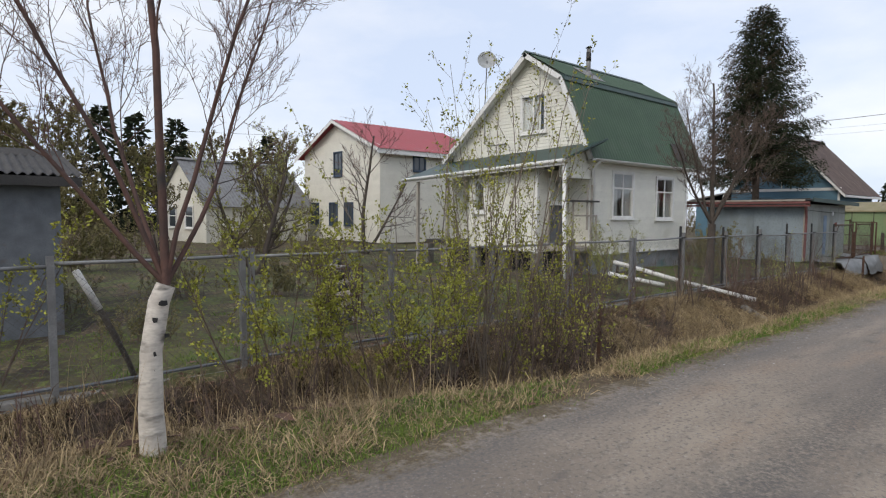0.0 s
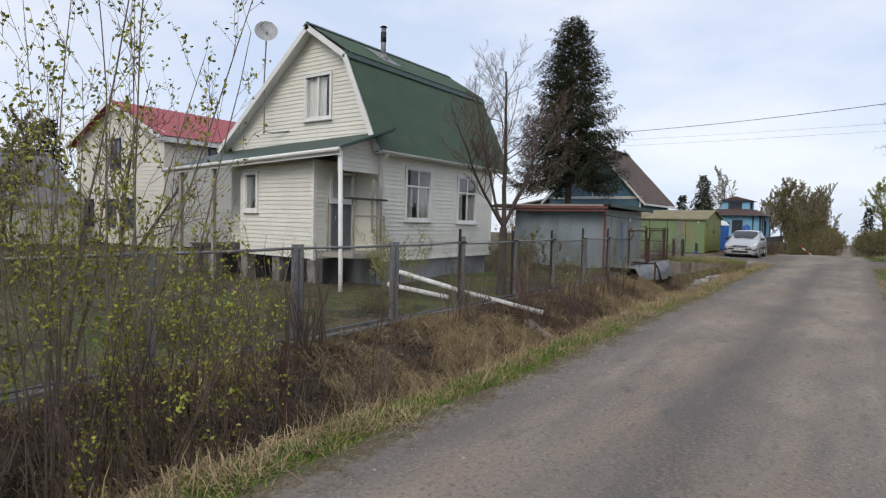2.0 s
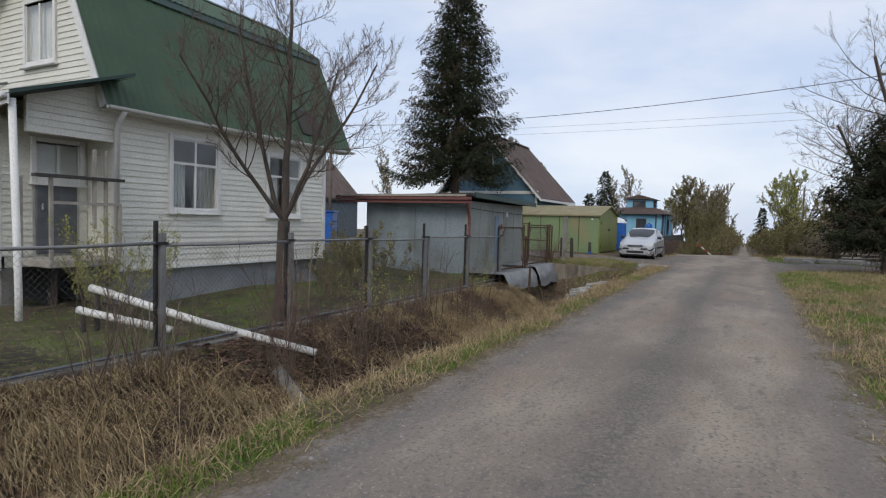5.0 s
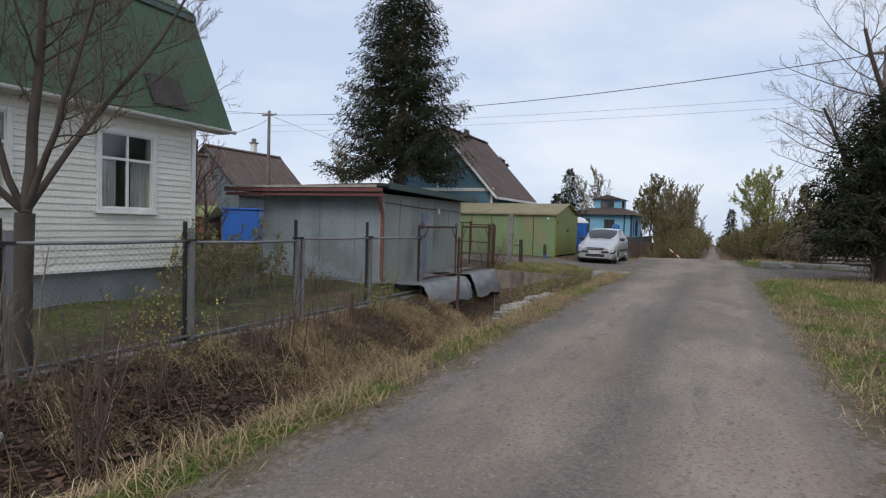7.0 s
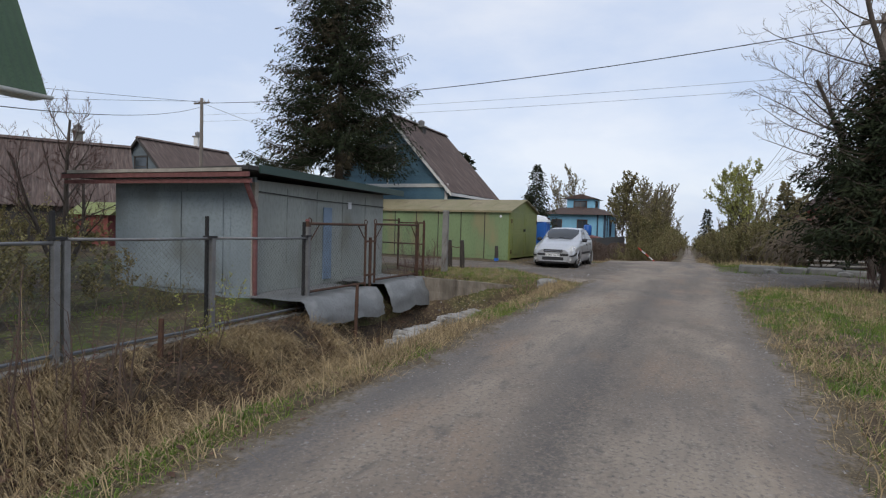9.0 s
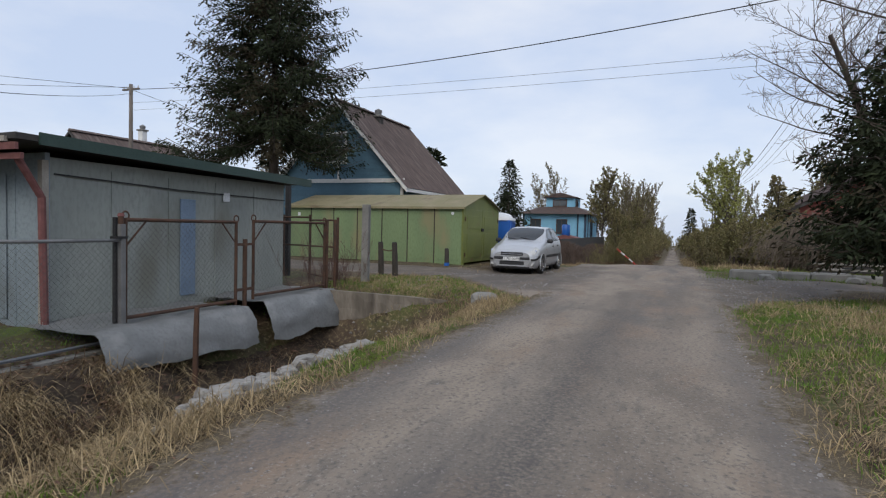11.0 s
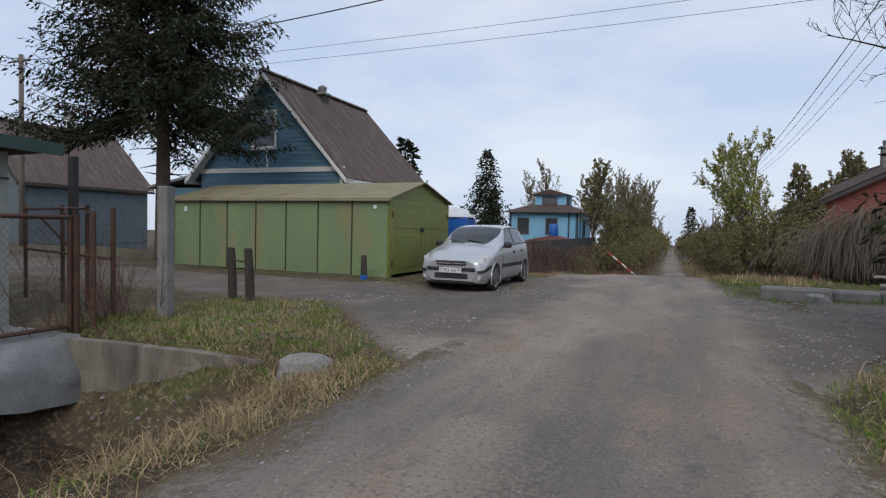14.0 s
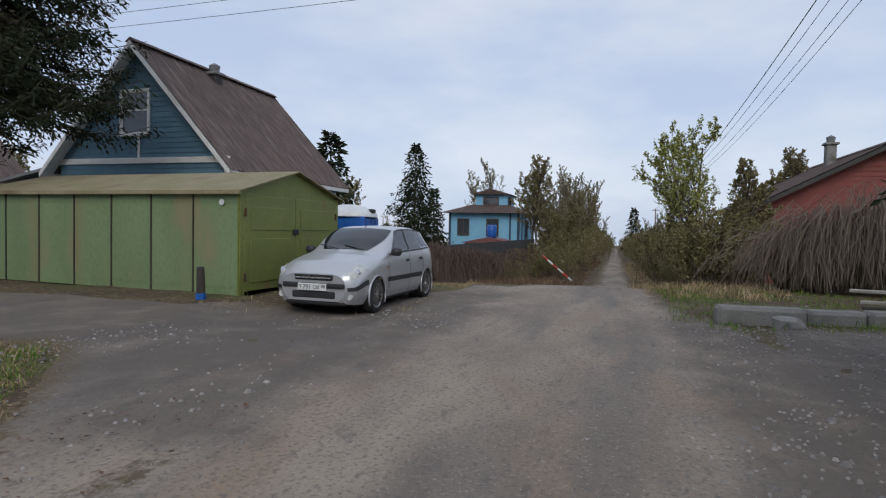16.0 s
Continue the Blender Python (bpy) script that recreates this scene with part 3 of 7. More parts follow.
def corrugated(x0, x1, prof, pitch, depth, thick=0.012, axis="x"):
    """A wavy roof sheet: runs along x, follows the profile of (y, z) points; the waves run down the slope."""
    s, n = Shape(), max(2, round((x1 - x0) / pitch)) * 4
    top, low = [], []
    for i in range(n + 1):
        x = lerp(x0, x1, i / n)
        h = depth * 0.5 * math.cos(2 * math.pi * i / 4)
        top.append([(x, y, z + h) for y, z in prof])
        low.append([(x, y, z + h - thick) for y, z in prof])
    s.grid(top)
    s.grid([list(reversed(r)) for r in low])
    return s


def dacha():
    """The cream house with the green gambrel roof and its lean-to porch."""
    h = thing("house", "cream sided country house with a green gambrel roof", "house", (14.8, 13.05, 0))
    X0, X1, Y0, Y1, ZB, ZE = 0.0, 5.9, 0.0, 6.5, 0.25, 3.12
    apex, bend, left = (2.5, 6.86), (0.92, 5.82), (6.8, 3.50)
    # plinth
    part("plinth", Shape().box(X0 + 0.12, X1 - 0.1, Y0 + 0.12, Y1, -0.7, ZB - 0.02), PLINTH, h, "grey painted concrete plinth with teal traces")
    # front wall
    holes = [(1.18, 2.27, 1.40, 2.80), (3.82, 4.87, 1.36, 2.74)]
    core = Shape()
    xs = [X0, 1.18, 2.27, 3.82, 4.87, X1]
    for i in range(5):
        if i in (1, 3):
            z0, z1 = holes[i // 2][2:]
            core.box(xs[i], xs[i + 1], 0.0, 0.16, ZB, z0)
            core.box(xs[i], xs[i + 1], 0.0, 0.16, z1, ZE)
        else:
            core.box(xs[i], xs[i + 1], 0.0, 0.16, ZB, ZE)
    w = part("front_wall", core, SIDING, h)
    boards(w, SIDING, lambda u, z, o: (u, -o, z), 0, 0, ZB, ZE, 0.115, lambda z: (X0, X1), [(a - 0.05, b + 0.05, c - 0.05, d + 0.05) for a, b, c, d in holes])
    for a, b, c, d in holes:
        window(h, (a, -0.01, c), b - a, d - c, 2, 0.34)
        for a2, b2 in ((a, lerp(a, b, 0.33)), (lerp(a, b, 0.62), b)):
            part("curtain", Shape().grid([[(lerp(a2, b2, k / 16), 0.075 + 0.012 * math.sin(k * 1.9), z) for k in range(17)] for z in (c, lerp(c, d, 0.68))]), CURTAIN, h)
    # gable wall towards the lane's start
    def prof(z):
        right = -0.0 if z < 3.3 else lerp(0.0, bend[0], (z - 3.3) / (bend[1] - 3.3)) if z < bend[1] else lerp(bend[0], apex[0], (z - bend[1]) / (apex[1] - bend[1]))
        lft = Y1 if z < 3.7 else lerp(left[0], apex[0], (z - left[1]) / (apex[1] - left[1]))
        return (right, lft) if lft > right else None
    gw = (1.88, 2.86, 4.25, 5.42)
    g = Shape()
    for z0, z1, y0, y1 in ((ZB, gw[2], None, None), (gw[2], gw[3], None, gw[0]), (gw[2], gw[3], gw[1], None), (gw[3], 6.75, None, None)):
        k = 6
        for j in range(k):
            za, zb = lerp(z0, z1, j / k), lerp(z0, z1, (j + 1) / k)
            a, b = prof(za), prof(zb)
            if a is None or b is None:
                continue
            q = [(0.02, a[0] if y0 is None else y0, za), (0.02, a[1] if y1 is None else y1, za), (0.02, b[1] if y1 is None else y1, zb), (0.02, b[0] if y0 is None else y0, zb)]
            g.prism(q, (0.14, 0, 0))
    gwall = part("gable_wall", g, SIDING, h)
    boards(gwall, SIDING, lambda u, z, o: (0.02 - o, u, z), 0, 0, ZB, 6.75, 0.115, prof, [(gw[0] - 0.05, gw[1] + 0.05, gw[2] - 0.05, gw[3] + 0.05)])
    window(h, (0.0, gw[1], gw[2]), gw[1] - gw[0], gw[3] - gw[2], 2, 0.0, facing="x")
    part("curtain", Shape().grid([[(0.1 + 0.012 * math.sin(k * 1.7), lerp(gw[0] + 0.25, gw[1], k / 16), z) for k in range(17)] for z in (gw[2], gw[3])]), CURTAIN, h)
    # back and far walls
    part("back_wall", Shape().box(X0, X1, Y1 - 0.15, Y1, ZB, 3.7), SIDING, h)
    far = [(X1 - 0.15, 0.0, ZB), (X1 - 0.15, Y1, ZB), (X1 - 0.15, Y1, 3.7), (X1 - 0.15, apex[0], 6.75), (X1 - 0.15, bend[0], bend[1] - 0.1), (X1 - 0.15, 0.0, 3.3)]
    part("far_gable_wall", Shape().prism(far, (0.15, 0, 0)), SIDING, h)
    for x in (X0 - 0.02, X1 - 0.08):
        part("corner_trim", Shape().box(x, x + 0.1, -0.04, 0.05, ZB, ZE), WHITE, h)
    part("base_trim", Shape().box(X0, X1, -0.05, 0.0, ZB - 0.05, ZB), WHITE, h)
    # roof
    low = (-0.32, 3.17)
    for nm, a, b in (("lower_roof", low, bend), ("upper_roof", (bend[0] - 0.06, bend[1] + 0.02), apex), ("back_roof", apex, left)):
        s = corrugated(-0.34, X1 + 0.75, [(lerp(a[0], b[0], t / 4), lerp(a[1], b[1], t / 4)) for t in range(5)], 0.15, 0.035)
        part(nm, s, GREEN_ROOF, h, smooth=True)
    part("ridge_cap", Shape().prism([(-0.36, apex[0] - 0.16, apex[1] - 0.06), (-0.36, apex[0], apex[1] + 0.05), (-0.36, apex[0] + 0.16, apex[1] - 0.06)], (X1 + 1.12, 0, 0)), GREEN_EDGE, h)
    part("bend_cap", Shape().prism([(-0.36, bend[0] - 0.12, bend[1] - 0.16), (-0.36, bend[0] - 0.03, bend[1] + 0.05), (-0.36, bend[0] + 0.14, bend[1] + 0.10)], (X1 + 1.12, 0, 0)), GREEN_EDGE, h)
    # a dark patch on the lower slope
    d = Vector((bend[0] - low[0], bend[1] - low[1])).normalized()
    nrm = Vector((-d.y, d.x))
    pt = lambda x, k, o: (x, low[0] + d.x * k + nrm.x * o, low[1] + d.y * k + nrm.y * o)
    part("roof_patch", Shape().prism([pt(4.75, 0.25, 0.03), pt(5.55, 0.25, 0.03), pt(5.55, 0.95, 0.03), pt(4.75, 0.95, 0.03)], (0, nrm.x * 0.01, nrm.y * 0.01)), DARK_PATCH, h, "dark bitumen patch")
    # barge boards and soffit of the gable overhang
    for a, b in ((low, bend), (bend, apex), (apex, left)):
        A, B = Vector((0, *a)), Vector((0, *b))
        n2 = Vector((0, -(B - A).z, (B - A).y)).normalized()
        if n2.z > 0:
            n2 = -n2
        s = Shape().prism([A + Vector((-0.37, 0, 0)) + n2 * 0.02, B + Vector((-0.37, 0, 0)) + n2 * 0.02, B + Vector((-0.37, 0, 0)) + n2 * 0.17, A + Vector((-0.37, 0, 0)) + n2 * 0.17], (0.035, 0, 0))
        part("barge_board", s, WHITE, h)
        s = Shape().prism([A + n2 * 0.05 + Vector((-0.335, 0, 0)), B + n2 * 0.05 + Vector((-0.335, 0, 0)), B + n2 * 0.075 + Vector((-0.335, 0, 0)), A + n2 * 0.075 + Vector((-0.335, 0, 0))], (0.34, 0, 0))
        part("soffit", s, WHITE, h)
    part("eave_soffit", Shape().box(-0.3, X1 + 0.7, -0.3, 0.0, 3.08, 3.10), WHITE, h)
    # gutter and downpipe
    gut = Shape()
    n = 10
    for r in (0.065, 0.052):
        gut.grid([[(x, -0.36 + r * math.cos(math.pi + math.pi * k / n), 3.15 + r * math.sin(math.pi + math.pi * k / n)) for k in range(n + 1)] for x in (-0.35, X1 + 0.8)])
    part("gutter", gut, WHITE, h, smooth=True)
    part("downpipe", Shape().tube([(-0.02, -0.34, 3.10), (-0.02, -0.16, 2.92), (-0.02, -0.10, 2.85), (-0.02, -0.10, 0.2)], 0.05, 10), WHITE, h, smooth=True)
    # chimney pipe
    ch = part("chimney_pipe", Shape().tube([(1.85, 1.55, 6.1), (1.85, 1.55, 7.15)], 0.075, 12), GALV, h, "dark steel flue with a cap", smooth=True)
    part("flue_collar", Shape().tube([(1.85, 1.55, 6.1), (1.85, 1.55, 6.32), (1.85, 1.55, 6.40)], [0.19, 0.15, 0.09], 12), GALV, ch, smooth=True)
    part("flue_sleeve", Shape().tube([(1.85, 1.55, 6.75), (1.85, 1.55, 7.05)], 0.085, 12), BLACK_STEEL, ch, smooth=True)
    part("flue_cap", Shape().tube([(1.85, 1.55, 7.20), (1.85, 1.55, 7.25)], [0.12, 0.03], 12), BLACK_STEEL, ch, smooth=True)
    part("roof_flashing", Shape().prism([(1.5, 1.15, 6.02), (2.3, 1.15, 6.02), (2.3, 1.95, 6.55), (1.5, 1.95, 6.55)], (0, -0.012, 0.02)), GALV, h)
    # satellite dish on a pole against the gable
    dish = Shape()
    dc, q = Vector((-0.30, 4.37, 6.96)), Vector((-0.62, -0.72, 0.3)).normalized()
    sx = q.orthogonal().normalized()
    sy = q.cross(sx)
    dish.grid([[dc + q * (0.10 * (r / 6) ** 2 - 0.08) + (sx * math.cos(a * math.pi / 12) + sy * math.sin(a * math.pi / 12)) * (0.34 * r / 6) for a in range(25)] for r in range(7)])
    ds = part("satellite_dish", dish, DISH_GREY, h, "pale grey satellite dish on a thin pole", smooth=True)
    part("dish_arm", Shape().tube([dc + q * -0.05 - sy * 0.26, dc + q * 0.32 - sy * 0.1], 0.012, 6), GALV, ds)
    part("dish_head", Shape().tube([dc + q * 0.30 - sy * 0.1, dc + q * 0.38 - sy * 0.1], 0.03, 8), WHITE_PLASTIC, ds)
    part("dish_pole", Shape().tube([(-0.26, 4.40, 6.95), (-0.34, 4.40, 5.4), (-0.34, 4.38, 3.95), (-0.2, 4.2, 3.9), (0.02, 3.6, 3.95)], 0.022, 6), GALV, ds)
    # ---- lean-to porch
    ra, rb = (-1.95, 3.02), (0.02, 3.70)
    y0, y1 = -0.55, 7.1
    s = Shape()
    top = [[(ra[0], y, ra[1] - 0.035 * (y - y0)), (rb[0], y, rb[1] - 0.03 * (y - y0))] for y in span((y0, 0.14), (y1, 1))]
    s.grid(top).grid([[(x, y, z - 0.03) for x, y, z in reversed(r)] for r in top])
    part("porch_roof", s, GREEN_EDGE, h, "shallow dark green sheet porch roof")
    edge = lambda y: ra[1] - 0.035 * (y - y0)
    part("porch_fascia", Shape().prism([(ra[0] - 0.03, y0, edge(y0) - 0.02), (ra[0] - 0.03, y1, edge(y1) - 0.02), (ra[0] - 0.03, y1, edge(y1) - 0.17), (ra[0] - 0.03, y0, edge(y0) - 0.17)], (0.03, 0, 0)), WHITE, h)
    part("porch_gutter", Shape().tube([(ra[0] - 0.08, y0, edge(y0) - 0.05), (ra[0] - 0.08, y1, edge(y1) - 0.05)], 0.055, 8), WHITE, h, smooth=True)
    part("porch_side_trim", Shape().prism([(ra[0], y0 - 0.02, ra[1] - 0.02), (rb[0], y0 - 0.02, rb[1]), (rb[0], y0 - 0.02, rb[1] + 0.06), (ra[0], y0 - 0.02, ra[1] + 0.04)], (0, 0.04, 0)), GREEN_EDGE, h)
    side = Shape().prism([(-1.45, -0.02, 2.55), (0.0, -0.02, 2.55), (0.0, -0.02, 3.62), (-1.45, -0.02, 3.12)], (0, 0.1, 0))
    sp = part("porch_spandrel", side, SIDING, h)
    def spr(z):
        return (-1.47, 0.0) if z < 3.12 else (lerp(-1.47, 0.0, (z - 3.12) / 0.5), 0.0)
    boards(sp, SIDING, lambda u, z, o: (u, -0.02 - o, z), 0, 0, 2.55, 3.6, 0.115, spr)
    # enclosed veranda room
    v = Shape()
    v.box(-1.5, -1.38, 0.85, 3.15, 0.30, 2.85)
    v.box(-1.5, -1.38, 3.15, 3.6, 0.30, 1.55)
    v.box(-1.5, -1.38, 3.15, 3.6, 2.5, 2.85)
    v.box(-1.5, -1.38, 3.6, 3.88, 0.30, 2.85)
    vw = part("veranda_wall", v, SIDING, h)
    boards(vw, SIDING, lambda u, z, o: (-1.5 - o, u, z), 0, 0, 0.30, 2.85, 0.115, lambda z: (0.85, 3.88), [(3.1, 3.65, 1.5, 2.55)])
    window(h, (-1.51, 3.6, 1.55), 0.45, 0.95, 1, 0.0, facing="x")
    v2 = Shape().box(-1.5, 0.0, 0.85, 0.95, 0.30, 2.85)
    vs = part("veranda_side_wall", v2, SIDING, h)
    boards(vs, SIDING, lambda u, z, o: (u, 0.85 - o, z), 0, 0, 0.5, 2.85, 0.115, lambda z: (-1.5, 0.0), [(-0.95, -0.15, 0.5, 2.5)])
    part("veranda_back_wall", Shape().box(-1.5, 0.0, 3.78, 3.88, 0.5, 2.85), SIDING, h)
    part("veranda_floor", Shape().box(-1.36, 0.0, 0.97, 3.76, 0.36, 0.5), DARK_WOOD, h)
    part("veranda_floor", Shape().box(-1.4, 0.0, 3.9, 6.5, 0.36, 0.48), DARK_WOOD, h)
    part("veranda_corner_trim", Shape().box(-1.53, -1.44, 0.82, 0.91, 0.26, 2.85), WHITE, h)
    dr = part("door", Shape().box(-0.9, -0.2, 0.80, 0.84, 0.52, 1.75, b=0.01), GREY_STEEL, h, "grey half-open porch door")
    part("door_handle", Shape().box(-0.84, -0.80, 0.75, 0.80, 1.3, 1.42, b=0.006), CHROME, dr)
    window(h, (-0.9, 0.84, 1.85), 0.75, 0.65, 2, 0.0)
    # porch post, landing and railings
    part("porch_post", Shape().tube([(-1.87, -0.45, 2.95), (-1.80, -0.45, 0.0), (-1.80, -0.45, -0.6)], 0.055, 8), WHITE, h, "white round porch post", smooth=True)
    part("porch_post", Shape().box(-1.9, -1.8, 6.3, 6.4, -0.6, 2.72), PALE_BOARD, h, "bare wooden porch post")
    part("porch_post", Shape().box(-1.9, -1.8, 4.6, 4.7, -0.6, 2.78), PALE_BOARD, h, "bare wooden porch post")
    part("landing", Shape().box(-1.3, -0.1, -0.35, 0.7, 0.36, 0.48, b=0.01), PALE_BOARD, h)
    for x, y, a, b in ((-1.25, -0.3, 0.48, 1.85), (-0.55, -0.3, 1.0, 2.35), (-0.35, -0.3, 0.48, 2.35), (-0.1, -0.3, 0.48, 1.45), (-1.25, 0.6, 0.48, 1.85)):
        part("rail_post", Shape().box(x - 0.025, x + 0.025, y - 0.025, y + 0.025, a, b), PALE_BOARD, h)
    part("rail", Shape().box(-1.5, -0.05, -0.38, -0.22, 1.83, 1.88), DARK_WOOD, h, "dark shelf board of the railing")
    part("rail", Shape().box(-1.25, -0.1, -0.32, -0.28, 1.40, 1.45), PALE_BOARD, h)
    for y in (1.0, 2.4, 3.8, 5.4, 6.4):
        part("pier", Shape().box(-1.45, -1.15, y - 0.15, y + 0.15, -0.7, 0.30, b=0.02), CONCRETE, h)
    # added near-black sheet: the shade below the veranda floor, put into colour
    part("underfloor", Shape().box(-0.6, -0.5, 0.9, 6.3, -0.6, 0.34), SHADE_BLACK, h)
    return h


dacha()


def white_house():
    """The cream two-storey house with the red roof, beyond the garden."""
    h = thing("house", "cream sided two-storey house with a red metal roof", "house", (18.3, 30.0, -0.3))
    ew, zt, dp = 4.7, 5.6, 8.0
    g = Shape().prism([(0, 0, 0.0), (0, 2 * 4.7, 0.0), (0, 2 * 4.7, zt), (0, 4.7, 7.45), (0, 0, zt)], (0.2, 0, 0))
    w = part("gable_wall", g, SIDING2, h)
    boards(w, SIDING2, lambda u, z, o: (-o, u, z), 0, 0, 0.4, 7.4, 0.2, lambda z: (0, 9.4) if z < zt else ((z - zt) / 1.85 * 4.7, 9.4 - (z - zt) / 1.85 * 4.7))
    w = part("side_wall", Shape().box(0.2, dp, 0, 0.2, 0, zt), SIDING2, h)
    boards(w, SIDING2, lambda u, z, o: (u, -o, z), 0, 0, 0.4, zt, 0.2, lambda z: (0, dp))
    part("back_wall", Shape().box(dp - 0.2, dp, 0.2, 9.4, 0, zt), SIDING2, h)
    for a, b in (((-0.55, zt - 0.22), (4.7, 7.55)), ((9.95, zt - 0.22), (4.7, 7.55))):
        part("roof", corrugated(-0.5, dp + 0.5, [a, b], 0.35, 0.04), RED_ROOF, h)
        part("barge_board", Shape().prism([(-0.52, a[0], a[1] - 0.22), (-0.52, b[0], b[1] - 0.22), (-0.52, b[0], b[1] - 0.02), (-0.52, a[0], a[1] - 0.02)], (0.04, 0, 0)), WHITE, h)
    part("eave_board", Shape().box(-0.5, dp + 0.5, -0.5, -0.45, zt - 0.5, zt - 0.22), WHITE, h)
    for y, z, ww, hh in ((4.3, 4.1, 0.9, 1.4), (4.9, 1.0, 0.9, 1.3), (3.0, 1.0, 0.9, 1.3), (7.4, 1.0, 0.9, 1.3)):
        window(h, (-0.03, y + ww, z), ww, hh, 2, 0.0, frame_mat=NAVY, curtain=False, facing="x")
    for x, z in ((2.4, 4.3), (5.0, 4.3)):
        window(h, (x, -0.03, z), 0.8, 0.8, 2, 0.0, frame_mat=NAVY, curtain=False)
    return h


white_house()


def plain_house(label, at, rz, ln, wd, zt, apex, wall, roof, wins=(), chim=None, over=0.35, boards_pitch=0.0, trim=None, roof_wave=0.2, chim_mat=CONCRETE):
    """A gabled house; its ridge runs along local x, the gable faces local -x."""
    h = thing("house", label, "house", at, rz)
    g = Shape().prism([(0, 0, -0.6), (0, wd, -0.6), (0, wd, zt), (0, wd / 2, apex), (0, 0, zt)], (0.2, 0, 0))
    w = part("gable_wall", g, wall, h)
    w2 = part("side_wall", Shape().box(0.2, ln, 0, 0.2, -0.6, zt), wall, h)
    if boards_pitch:
        boards(w, wall, lambda u, z, o: (-o, u, z), 0, 0, 0.2, apex - 0.05, boards_pitch, lambda z: (0, wd) if z < zt else ((z - zt) / (apex - zt) * wd / 2, wd - (z - zt) / (apex - zt) * wd / 2), [(a - 0.06, a + c + 0.06, b - 0.06, b + d + 0.06) for a, b, c, d in wins])
        boards(w2, wall, lambda u, z, o: (u, -o, z), 0, 0, 0.2, zt, boards_pitch, lambda z: (0, ln))
    part("back_side_wall", Shape().box(0.2, ln, wd - 0.2, wd, -0.6, zt), wall, h)
    part("far_gable_wall", Shape().prism([(ln - 0.2, 0.2, -0.6), (ln - 0.2, wd - 0.2, -0.6), (ln - 0.2, wd - 0.2, zt), (ln - 0.2, wd / 2, apex), (ln - 0.2, 0.2, zt)], (0.2, 0, 0)), wall, h)
    k = (apex - zt) / (wd / 2)
    for sgn, y0 in ((-1, 0.0), (1, wd)):
        a, b = (y0 + sgn * over, zt - k * over + 0.08), (wd / 2, apex + 0.08)
        part("roof", corrugated(-over, ln + over, [(lerp(a[0], b[0], t / 5), lerp(a[1], b[1], t / 5)) for t in range(6)], roof_wave, 0.05), roof, h, smooth=True)
        if trim:
            part("barge_board", Shape().prism([(-over - 0.03, a[0], a[1] - 0.2), (-over - 0.03, b[0], b[1] - 0.2), (-over - 0.03, b[0], b[1] - 0.02), (-over - 0.03, a[0], a[1] - 0.02)], (0.04, 0, 0)), trim, h)
            part("soffit", Shape().prism([(-over, a[0], a[1] - 0.1), (-over, b[0], b[1] - 0.1), (-over, b[0], b[1] - 0.07), (-over, a[0], a[1] - 0.07)], (over, 0, 0)), trim, h)
            part("eave_board", Shape().box(-over, ln + over, min(a[0], a[0] - sgn * 0.04), max(a[0], a[0] - sgn * 0.04), a[1] - 0.17, a[1] - 0.03), trim, h)
    part("ridge_cap", Shape().prism([(-over, wd / 2 - 0.2, apex + 0.03), (-over, wd / 2, apex + 0.17), (-over, wd / 2 + 0.2, apex + 0.03)], (ln + 2 * over, 0, 0)), roof, h)
    for a, b, c, d in wins:
        window(h, (-0.02, a + c, b), c, d, 1, 0.45, frame_mat=trim or WHITE, curtain=False, facing="x")
    if chim:
        x, y, z = chim
        c = part("chimney", Shape().box(x - 0.2, x + 0.2, y - 0.2, y + 0.2, z - 1.2, z, b=0.02), chim_mat, h)
        part("chimney_cap", Shape().box(x - 0.28, x + 0.28, y - 0.28, y + 0.28, z, z + 0.1, b=0.02), CONCRETE, c)
        part("chimney_cap", Shape().tube([(x, y, z + 0.1), (x, y, z + 0.35), (x, y, z + 0.45)], [0.16, 0.2, 0.02], 8), GALV, c)
    return h


blue = plain_house("teal-blue boarded house with a steep old slate roof", (41.46, 13.95, 0), 0, 6.9, 6.5, 3.2, 6.75, BLUE_SIDING, SLATE,
                   [(2.93, 4.05, 1.0, 1.28)], (3.1, 2.95, 6.62), 0.42, 0.16, WHITE, chim_mat=DARK_WOOD)
part("belt_board", Shape().box(-0.06, 0.0, -0.1, 6.7, 3.08, 3.26), WHITE, blue, "white painted belt board")
part("corner_board", Shape().box(-0.04, 0.06, -0.04, 0.08, -0.3, 3.1), WHITE, blue)
part("drop_board", Shape().box(-0.04, 0.0, 3.25, 3.32, 3.26, 4.0), WHITE, blue)
ext = Shape().box(0.4, 6.6, 6.5, 9.2, -0.4, 2.55)
part("annex", ext, BLUE_SIDING, blue)
part("annex_roof", Shape().prism([(0.1, 6.45, 3.1), (0.1, 9.6, 2.5), (0.1, 9.6, 2.6), (0.1, 6.45, 3.2)], (6.7, 0, 0)), GALV, blue)

